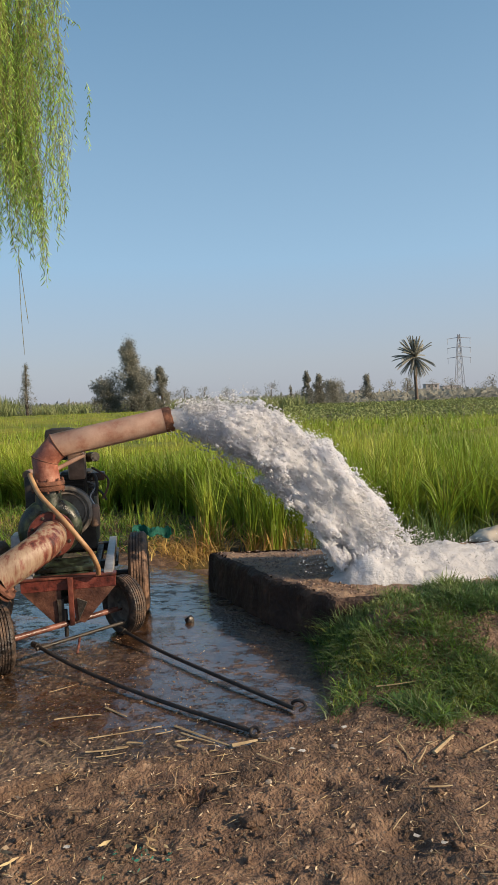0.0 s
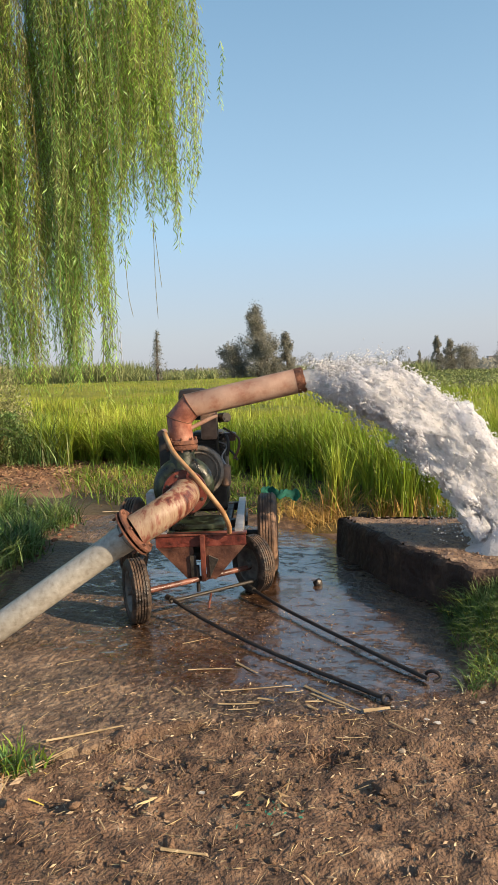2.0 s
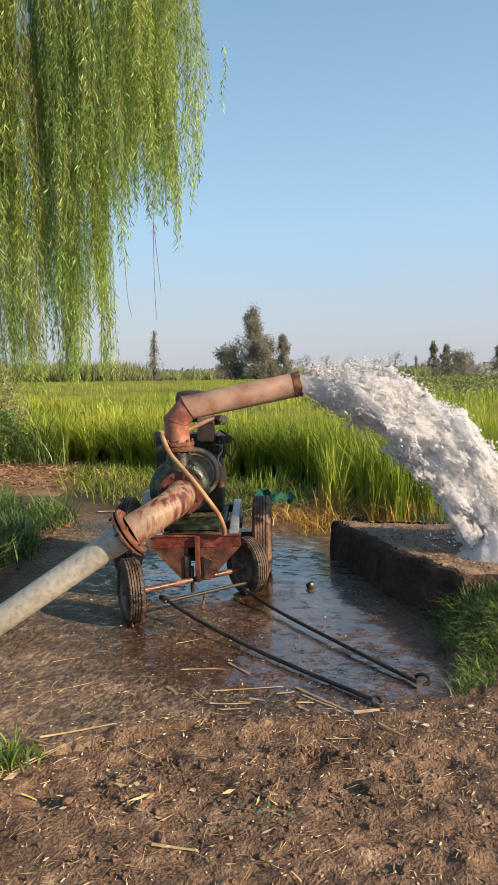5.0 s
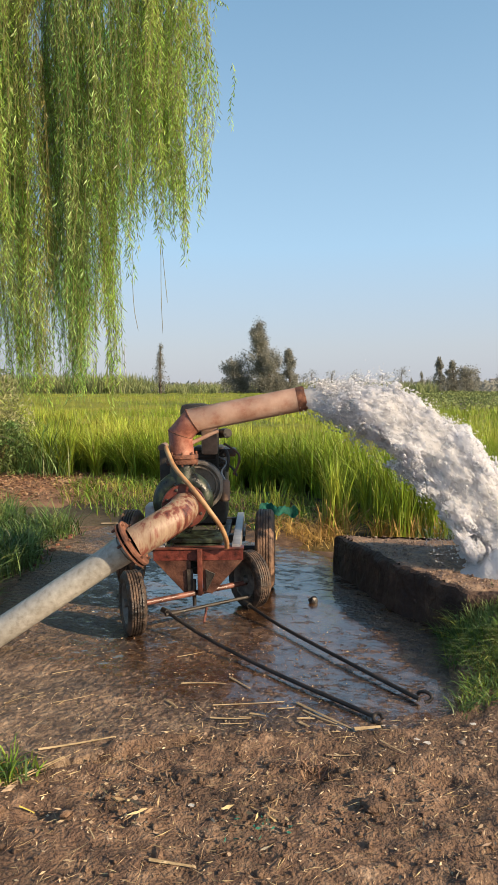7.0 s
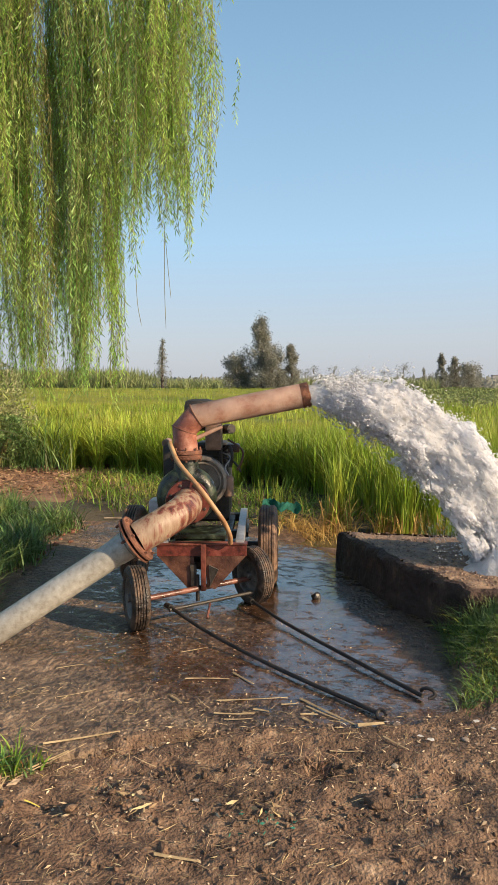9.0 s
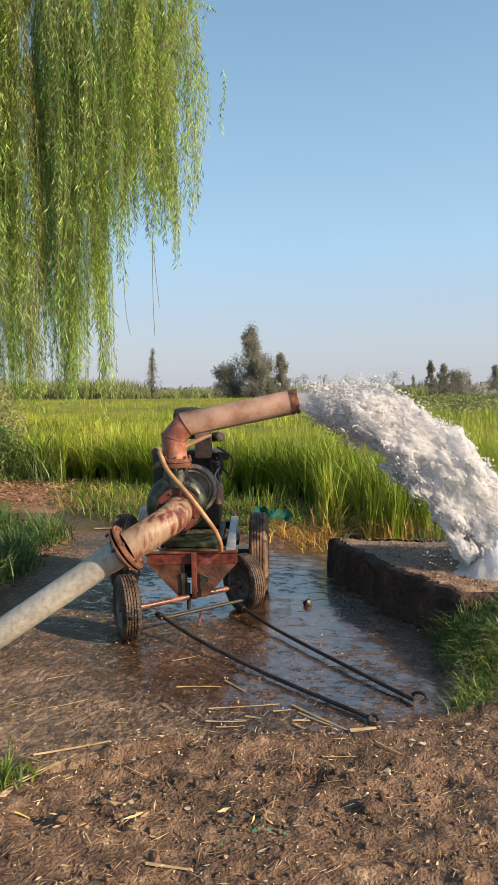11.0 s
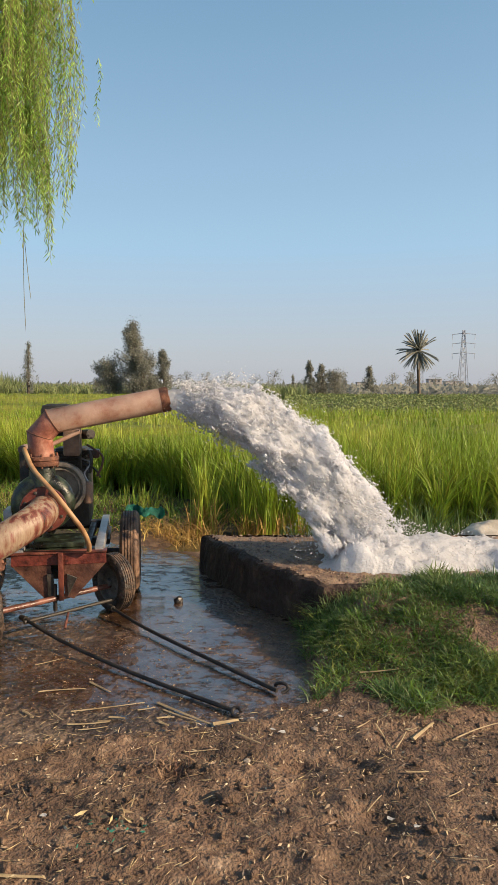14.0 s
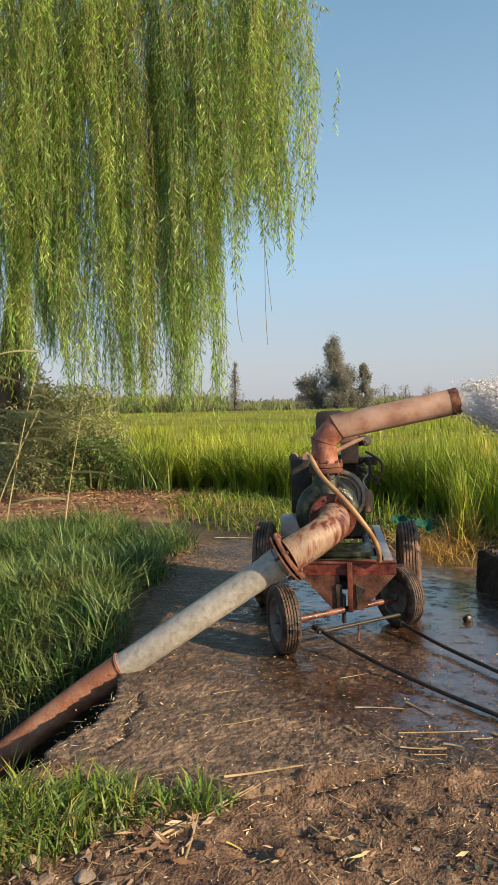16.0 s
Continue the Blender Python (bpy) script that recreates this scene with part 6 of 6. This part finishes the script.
def far_tree(x, y, h, spread, n, size, label, shape="column", name="tree"):
    z = float(far_rise(x, y))
    t = thing(name, x, y, z, label, "tree")
    part("trunk", tube(curve([(x, y, z - 0.3), (x + 0.05 * h * random.uniform(-1, 1), y, z + h * 0.4), (x, y, z + h * 0.85)], 5), list(np.linspace(h * 0.03, h * 0.008, 11)), 8), M_BARK, t)
    cl, tall = [], []
    for k in range(110 if shape != "bush" else 48):
        f = random.uniform(0.12, 1.0)
        if shape == "column":
            w = spread * (1.03 - f) ** 0.72 * math.sqrt(random.random()) * (0.6 if f < 0.2 else 1.12) * (0.75 + 0.4 * math.sin(f * 19 + x))
        elif shape == "layers":
            w = spread * (1.05 - f) * random.uniform(0.3, 1.0) * (1.0 if k % 3 else 0.4)
        else:
            w = spread * math.sqrt(max(0.05, 1 - (f - 0.2) ** 2)) * random.uniform(0.1, 1.0)
        a = random.uniform(0, 6.28)
        c = Vector((x + w * math.cos(a), y + w * math.sin(a), z + h * f * 0.96))
        cl.append(c)
        tall.append(random.uniform(0.5, 1.0))
        if k < 9:
            part("limb", tube([(x, y, z + h * f * 0.7), c], [h * 0.01, h * 0.004], 6), M_BARK, t)
    cl = np.array(cl)
    pick = rng.integers(0, len(cl), n)
    r = spread * (0.22 if shape == "bush" else 0.15) * np.array(tall)[pick][:, None] * np.clip(rng.normal(0, 0.8, (n, 3)), -1.9, 1.9) * np.array([1, 1, 1.25])
    c = cl[pick] + r
    c[:, 2] = np.maximum(c[:, 2], z)
    size = size * 0.5
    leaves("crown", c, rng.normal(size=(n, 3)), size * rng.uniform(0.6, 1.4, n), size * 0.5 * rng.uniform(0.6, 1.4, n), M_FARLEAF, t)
    return t


far_tree(-15.2, 75, 8.6, 3.0, 15000, 0.40, "tall haze-paled green tree standing in a small clump beyond the rice", "column")
far_tree(-18.1, 75.5, 4.3, 2.0, 8000, 0.4, "rounded dark tree beside the tall one", "bush")
far_tree(-12.2, 76, 5.5, 1.7, 7000, 0.4, "slim tree beside the tall one", "column")
far_tree(-14.0, 74.5, 4.4, 1.8, 7000, 0.4, "low tree beside the tall one", "bush")
far_tree(-26.2, 73, 6.3, 1.35, 1700, 0.34, "thin layered tree standing alone beyond the rice", "layers")
far_tree(6.6, 92, 4.5, 1.5, 4500, 0.4, "bushy dark tree in the far hedge", "column")
far_tree(8.4, 93, 3.6, 2.0, 5000, 0.4, "wide dark bush in the far hedge", "bush")
far_tree(4.9, 91, 5.0, 1.1, 4000, 0.4, "feathery dark tree in the far hedge", "column")
far_tree(15.8, 112, 4.8, 1.7, 4000, 0.42, "feathery dark tree in the far hedge", "column")
far_tree(3.6, 120, 3.8, 0.9, 700, 0.4, "small haze-paled tree far across the fields", "column")
far_tree(30, 150, 5.0, 1.8, 900, 0.5, "small haze-paled tree far across the fields", "bush")
for k in range(22):
    xx = -60 + 10.5 * k + random.uniform(-3, 3)
    far_tree(xx, 330 + random.uniform(-40, 60), random.uniform(5, 9), random.uniform(3, 6), 420, 1.1, "haze-paled round tree in the distant tree line", "bush")


def palm(x, y, top):
    z = float(far_rise(x, y))
    t = thing("date_palm", x, y, z, "tall date palm with a round crown of grey-green fronds", "palm tree")
    part("trunk", tube(curve([(x + 0.25, y, z - 0.3), (x + 0.1, y, z + 2), (x, y, top)], 6), [0.24] * 4 + [0.19] * 8 + [0.24], 10), M_BARK, t)
    for k in range(96):
        a = random.uniform(0, 6.28)
        el = math.radians(random.uniform(-70, 84))
        L = random.uniform(2.5, 2.9) * (0.85 if el < -0.4 else 1)
        d = Vector((math.cos(a) * math.cos(el), math.sin(a) * math.cos(el), math.sin(el)))
        pts = [Vector((x, y, top)) + d * L * u + Vector((0, 0, -0.45 * u * u * (0.5 + 0.5 * math.cos(el)))) for u in np.linspace(0, 1, 9)]
        sd = d.cross(Vector((0, 0, 1))).normalized() if abs(d.z) < 0.98 else Vector((1, 0, 0))
        bm = bmesh.new()
        for s_ in (-1, 1):
            for i in range(1, 9):
                for q in range(3):
                    p0 = pts[i - 1].lerp(pts[i], q / 3)
                    dd = (pts[i] - pts[i - 1]).normalized()
                    o = sd * s_ * 0.26 * (1.15 - i / 9) + dd * 0.34 + Vector((0, 0, -0.16))
                    v = [bm.verts.new(p0 - dd * 0.05), bm.verts.new(p0 + o * 0.6 - dd * 0.06), bm.verts.new(p0 + o), bm.verts.new(p0 + o * 0.6 + dd * 0.07), bm.verts.new(p0 + dd * 0.05)]
                    bm.faces.new(v)
        for i in range(8):
            w = sd * 0.05
            bm.faces.new([bm.verts.new(pts[i] - w), bm.verts.new(pts[i] + w), bm.verts.new(pts[i + 1] + w * 0.6), bm.verts.new(pts[i + 1] - w * 0.6)])
        part("frond", bm, M_PALM, t, smooth=False)


palm(17.95, 85, 6.5)


def pylon(x, y, h):
    z = float(far_rise(x, y)) - 1
    t = thing("power_pylon", x, y, z, "tall steel lattice power pylon far across the fields", "pylon", "power line")
    w, n = h * 0.075, 8
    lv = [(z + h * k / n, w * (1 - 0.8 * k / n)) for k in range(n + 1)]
    for sx in (-1, 1):
        for sy in (-1, 1):
            part("leg", tube([(x + sx * lv[0][1], y + sy * lv[0][1], lv[0][0]), (x + sx * lv[-1][1], y + sy * lv[-1][1], lv[-1][0])], h * 0.0052, 5), M_LATTICE, t)
    bm = bmesh.new()
    for (z0, w0), (z1, w1) in zip(lv, lv[1:]):
        for s_ in (-1, 1):
            tube([(x - w0, y + s_ * w0, z0), (x + w1, y + s_ * w1, z1)], h * 0.0032, 4, bm)
            tube([(x + w0, y + s_ * w0, z0), (x - w1, y + s_ * w1, z1)], h * 0.0032, 4, bm)
    part("bracing", bm, M_LATTICE, t)
    for f in (0.62, 0.78, 0.93):
        part("cross_arm", tube([(x - h * 0.19, y, z + h * f), (x, y, z + h * (f + 0.02)), (x + h * 0.19, y, z + h * f)], h * 0.005, 5), M_LATTICE, t)
        for s_ in (-1, 1):
            part("insulator", tube([(x + s_ * h * 0.18, y, z + h * f), (x + s_ * h * 0.18, y, z + h * (f - 0.09))], h * 0.0032, 5), M_LATTICE, t)


pylon(104.5, 380, 34)
pylon(150, 700, 36)


def house(x, y, w, h, floors):
    z = float(far_rise(x, y)) - 2.4
    t = thing("farm_house", x, y, z, "pale plastered flat-roofed house far off beyond the fields", "house", "far village")
    part("wall", box(Matrix.Translation((x, y, z + h / 2)), (w, 8, h), 0.05), M_HOUSE, t, smooth=False)
    part("roof", box(Matrix.Translation((x, y, z + h + 0.15)), (w + 0.5, 8.5, 0.3), 0.05), M_HOUSE, t, smooth=False)
    for f in range(floors):
        for k in range(max(2, int(w / 4))):
            part("window", box(Matrix.Translation((x - w / 2 + (k + 0.5) * w / max(2, int(w / 4)), y - 4.02, z + h * (f + 0.6) / floors)), (1.1, 0.12, 1.2), 0.02), M_WINDOW, t, smooth=False)


for x, y, w, h, f in ((86, 400, 10, 6, 2), (98, 420, 8, 9, 3), (74, 430, 14, 5.5, 1), (112, 385, 6, 5, 1), (120, 460, 12, 8, 2), (58, 440, 9, 7, 2)):
    house(x, y, w, h, f)

# broadleaf crop beyond the right-hand rice
n = 60000
x, y = rng.uniform(0.5, 46, n), 22.8 + 62 * rng.uniform(0, 1, n) ** 1.6
ok = (x < 0.52 * y + 3) & (x > 0.02 * y)
x, y = x[ok], y[ok]
z = far_rise(x, y) + rng.uniform(0.35, 0.85, len(x)) * (0.9 + 0.3 * fbm(x, y, 0.5, 3, 91))
tagged(leaves("crop_field", np.stack([x, y, z], 1), rng.normal(size=(len(x), 3)) * np.array([1, 1, 0.6]), rng.uniform(0.06, 0.11, len(x)) * (1 + y / 70), rng.uniform(0.04, 0.075, len(x)) * (1 + y / 70), M_BEANS), "strip of dark broadleaf crop beyond the rice", "crop", kind="stuff")
# maize on the far left
n = 13000
x = rng.uniform(-95, 4, n)
y = 79 + 14 * rng.uniform(0, 1, n) + 0.0 * x
b = np.stack([x, y, far_rise(x, y)], 1)
tagged(blades("maize_field", b, rng.uniform(1.5, 2.3, n) + 1.6 * smooth(-32.0, -34.5, x), rng.uniform(0.10, 0.20, n), rng.uniform(0.1, 0.7, n), 2, M_CROP), "far strip of tall maize", "maize", kind="stuff")
# low far hedges out to the horizon
n = 30000
x, y = rng.uniform(-260, 260, n), 100 + 260 * rng.uniform(0, 1, n) ** 1.4
z = far_rise(x, y) + rng.uniform(0.2, 1.8, n)
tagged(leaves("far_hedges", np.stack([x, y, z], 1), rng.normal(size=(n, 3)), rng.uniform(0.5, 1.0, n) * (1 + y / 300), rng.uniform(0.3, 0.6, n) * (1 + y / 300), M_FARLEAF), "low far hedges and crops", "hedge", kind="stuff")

# ---- litter on the mud ----


def straw(name, x0, y0, x1, y1, w, label, material=None, lift=0.012):
    z0, z1 = max(float(ground_z(x0, y0)), 0.0), max(float(ground_z(x1, y1)), 0.0)
    d = Vector((x1 - x0, y1 - y0, z1 - z0))
    sd = Vector((-d.y, d.x, 0)).normalized()
    bm = bmesh.new()
    rows = []
    for k in range(7):
        u = k / 6
        c = Vector((x0, y0, z0 + lift)) + d * u + sd * 0.16 * d.length * (u - u * u) * math.sin(x0 * 90)
        ww = w * (0.9 - 0.35 * u)
        rows.append([bm.verts.new(c + sd * ww * math.cos(a) + Vector((0, 0, ww * 0.5 * math.sin(a)))) for a in (0, 1.57, 3.14, 4.71)])
    for a, b in zip(rows, rows[1:]):
        for k in range(4):
            bm.faces.new((a[k], a[(k + 1) % 4], b[(k + 1) % 4], b[k]))
    bm.faces.new(rows[0])
    bm.faces.new(rows[-1])
    return tagged(part(name, bm, material or M_STRAW), label, "straw", "straw on the mud")


LONG = "pale dry straw stalk lying on the mud"
for q in ((-0.80, 3.10, -0.48, 3.20, 0.007), (-0.78, 2.98, -0.60, 3.01, 0.008), (-1.02, 3.30, -0.80, 3.34, 0.007), (-0.80, 3.42, -0.67, 3.31, 0.008), (-0.42, 3.20, -0.15, 3.00, 0.009), (-0.38, 3.13, -0.22, 3.03, 0.007),
          (-1.40, 2.58, -1.13, 2.74, 0.010), (-0.14, 2.98, -0.03, 3.02, 0.018), (-1.50, 2.05, -1.27, 2.55, 0.010), (-1.47, 2.07, -1.25, 2.57, 0.006), (-1.33, 2.05, -1.38, 2.28, 0.006), (-1.78, 2.12, -1.5, 2.33, 0.005), (0.70, 2.86, 0.81, 2.98, 0.014), (0.62, 2.60, 0.71, 2.61, 0.007), (0.86, 2.86, 1.12, 3.05, 0.006), (0.56, 2.95, 0.60, 2.82, 0.005), (0.55, 3.42, 0.75, 3.44, 0.007), (0.62, 2.80, 0.68, 2.90, 0.005), (-0.70, 2.01, -0.56, 2.02, 0.009), (-1.15, 3.62, -1.02, 3.72, 0.005), (-1.72, 3.28, -1.6, 3.36, 0.005), (-1.55, 2.98, -1.40, 3.1, 0.004)):
    straw("straw", *q, LONG)
for k in range(8):
    x, y = random.gauss(-0.65, 0.32), random.gauss(3.02, 0.09)
    a, L = random.gauss(0.15, 0.8), random.uniform(0.04, 0.13)
    straw("straw", x, y, x + L * math.cos(a), y + L * math.sin(a), random.uniform(0.005, 0.011), "broken pale straw at the edge of the pad")
for k in range(40):
    x, y = random.uniform(-2.0, 1.4), random.uniform(1.55, 3.05)
    a, L = random.uniform(0, 3.14), random.uniform(0.03, 0.13)
    straw("straw", x, y, x + L * math.cos(a), y + L * math.sin(a), random.uniform(0.002, 0.005), "short broken straw lying on the mud")
straw("yellow_leaf", -1.235, 2.165, -1.19, 2.185, 0.006, "small yellow willow leaf on the mud", M_YELLOW)


def stone(x, y, r, material, label, flat=0.6, name="stone"):
    bm = bmesh.new()
    bmesh.ops.create_icosphere(bm, subdivisions=3, radius=r)
    s = random.uniform(0, 50)
    for v in bm.verts:
        c = v.co.normalized()
        v.co *= 1 + 0.35 * noise.noise(c * 1.5 + Vector((s, 0, 0))) + 0.10 * noise.noise(c * 5 + Vector((0, s, 0)))
        v.co.z *= flat
    z = max(float(ground_z(x, y)), 0.0)
    bmesh.ops.transform(bm, matrix=Matrix.Translation((x, y, z + r * flat * 0.5)), verts=bm.verts)
    return tagged(part(name, bm, material), label, "stone")


stone(-0.535, 4.752, 0.033, M_WETSTONE, "dark wet stone standing in the puddle", 0.85)
stone(-0.98, 4.95, 0.06, M_DARKWALL, "dark clod beside the wheel", 0.5)
for x, y, r in ((-0.04, 2.44, 0.052), (0.02, 2.72, 0.018), (0.4, 3.62, 0.024), (0.02, 3.02, 0.022), (0.3, 2.95, 0.02), (-1.6, 1.93, 0.035), (-1.72, 1.9, 0.03), (-1.5, 1.9, 0.028), (-1.82, 1.95, 0.03), (-1.4, 1.92, 0.02)):
    stone(x, y, r * 0.85, M_STONE if r < 0.05 else M_MUD, "brown stone half sunk in the mud", 0.4)
n = 6000
x, y = rng.uniform(-2.2, 1.6, n), rng.uniform(1.4, 3.2, n)
z = np.maximum(ground_z(x, y), 0) + 0.004
tagged(leaves("chips", np.stack([x, y, z], 1), rng.normal(size=(n, 3)) * np.array([1, 1, 0.3]), np.exp(rng.normal(-4.3, 0.5, n)), np.exp(rng.normal(-5.2, 0.4, n)), M_CHIP), "straw chips and bits scattered on the mud", "litter", kind="stuff")
n = 500
x, y = rng.uniform(-2.4, 0.2, n), rng.uniform(2.8, 4.6, n)
tagged(leaves("pad_chips", np.stack([x, y, np.full(n, 0.012)], 1), rng.normal(size=(n, 3)) * np.array([1, 1, 0.2]), np.exp(rng.normal(-4.5, 0.4, n)), np.exp(rng.normal(-5.3, 0.4, n)), M_CHIP), "small bits on the wet pad", "litter", kind="stuff")
n = 4200
x, y = rng.uniform(-2.2, 1.6, n), rng.uniform(1.4, 3.15, n)
z = np.maximum(ground_z(x, y), 0) + 0.008
tagged(leaves("mud_fibres", np.stack([x, y, z], 1), rng.normal(size=(n, 3)) * np.array([1, 1, 0.12]), np.exp(rng.normal(-3.2, 0.5, n)), rng.uniform(0.0012, 0.0035, n), M_STRAW), "fine straw fibres trodden into the mud", "litter", kind="stuff")
for k in range(9):
    u = k / 8
    stone(-2.95 - 0.35 * u + random.uniform(-0.08, 0.08), 5.35 + 1.2 * u + random.uniform(-0.1, 0.1), random.uniform(0.018, 0.034), M_BRICK, "piece of broken red brick at the pad edge", 0.6, "brick_rubble")
straw("stick", -3.2, 7.1, -2.75, 7.14, 0.016, "pale stick lying behind the pad", M_CHIP)

# white scraps trodden in by the hooks
for x, y, a in ((-0.02, 3.06, 0.3), (0.03, 3.05, 1.4), (0.12, 2.93, 0.8), (0.16, 2.91, 2.2), (0.36, 3.08, 0.2), (0.42, 3.03, 1.1), (-0.66, 2.32, 0.5), (0.52, 2.36, 0.9), (0.32, 3.36, 0.4), (0.60, 2.30, 1.9)):
    bm = bmesh.new()
    z = max(float(ground_z(x, y)), 0.0)
    ring = [bm.verts.new((x + 0.016 * math.cos(a + k) * random.uniform(0.5, 1.2), y + 0.010 * math.sin(a + k) * random.uniform(0.5, 1.2), z + 0.010 + random.uniform(-0.003, 0.004))) for k in range(6)]
    bm.faces.new(ring)
    bmesh.ops.solidify(bm, geom=bm.faces[:], thickness=0.003)
    tagged(part("paper_scrap", bm, M_SCRAP), "small white scrap trodden into the mud", "litter", "scraps on the mud")

# thin utility pole far across the fields
zp = float(far_rise(-39.7, 95))
pole = thing("utility_pole", -39.7, 95, zp, "thin grey utility pole far across the fields", "pole")
part("mast", tube([(-39.7, 95, zp - 0.3), (-39.7, 95, zp + 7.5)], [0.085, 0.05], 10), M_LATTICE, pole)

# dry leaves and scraps blown together below the young grass
n = 95
x, y = rng.uniform(-2.15, -1.30, n), rng.uniform(1.80, 2.22, n)
y = y + 0.25 * (x + 1.75)
z = np.maximum(ground_z(x, y), 0) + rng.uniform(0.008, 0.03, n)
tagged(leaves("dry_leaves", np.stack([x, y, z], 1), rng.normal(size=(n, 3)) * np.array([1, 1, 0.25]), rng.uniform(0.025, 0.075, n), rng.uniform(0.006, 0.022, n), M_CHIP), "pale dry leaves blown together at the edge of the grass", "litter", kind="stuff")
n = 160
x, y = rng.uniform(-2.1, -1.35, n), rng.uniform(2.0, 2.38, n)
z = np.maximum(ground_z(x, y), 0) + rng.uniform(0.008, 0.03, n)
tagged(leaves("dry_leaves", np.stack([x, y, z], 1), rng.normal(size=(n, 3)) * np.array([1, 1, 0.25]), rng.uniform(0.03, 0.075, n), rng.uniform(0.008, 0.025, n), M_LITTER), "reddish dry leaves among the young grass", "litter", kind="stuff")
# pale curled husks trodden into the mud
n = 34
spot = np.array([(-0.84, 2.24), (-0.70, 2.26), (-0.95, 2.30), (-0.42, 2.30)])[rng.integers(0, 4, n)]
x, y = spot[:, 0] + rng.normal(0, 0.045, n), spot[:, 1] + rng.normal(0, 0.03, n)
tagged(leaves("husks", np.stack([x, y, np.maximum(ground_z(x, y), 0) + rng.uniform(0.012, 0.03, n)], 1), rng.normal(size=(n, 3)) * np.array([1, 1, 0.3]), rng.uniform(0.03, 0.07, n), rng.uniform(0.008, 0.016, n), M_STRAW), "pale curled husks lying together on the mud", "litter", kind="stuff")
# a clump of brown stubble standing in the mud
n = 70
x, y = -0.28 + rng.normal(0, 0.04, n), 2.62 + rng.normal(0, 0.03, n)
tagged(blades("stubble", np.stack([x, y, np.maximum(ground_z(x, y), 0) - 0.005], 1), rng.uniform(0.04, 0.11, n), rng.uniform(0.004, 0.007, n), rng.uniform(0.5, 1.6, n), 3, M_LITTER), "clump of dead brown stubble in the mud", "grass", kind="stuff")
# torn bits of green net trodden in
n = 26
x, y = -0.38 + rng.normal(0, 0.07, n), 2.23 + rng.normal(0, 0.035, n)
tagged(leaves("net_shreds", np.stack([x, y, np.maximum(ground_z(x, y), 0) + rng.uniform(0.006, 0.018, n)], 1), rng.normal(size=(n, 3)) * np.array([1, 1, 0.2]), rng.uniform(0.012, 0.032, n), rng.uniform(0.004, 0.010, n), M_NET), "faded green shreds of net in the mud", "litter", kind="stuff")
# fine brown root fibres all over the mud
n = 6500
x, y = rng.uniform(-1.9, 1.5, n), rng.uniform(1.45, 3.1, n)
ok = (inside(PAD, x, y) > 0.02) & (fbm(x, y, 2.4, 3, 58) + 0.5 > rng.uniform(0.2, 0.75, n))
x, y = x[ok], y[ok]
n = len(x)
tagged(leaves("root_fibres", np.stack([x, y, np.maximum(ground_z(x, y), 0) + rng.uniform(0.002, 0.012, n)], 1), rng.normal(size=(n, 3)) * np.array([1, 1, 0.35]), rng.uniform(0.02, 0.055, n), rng.uniform(0.0012, 0.003, n), M_LITTER), "fine brown root fibres matted over the mud", "litter", kind="stuff")
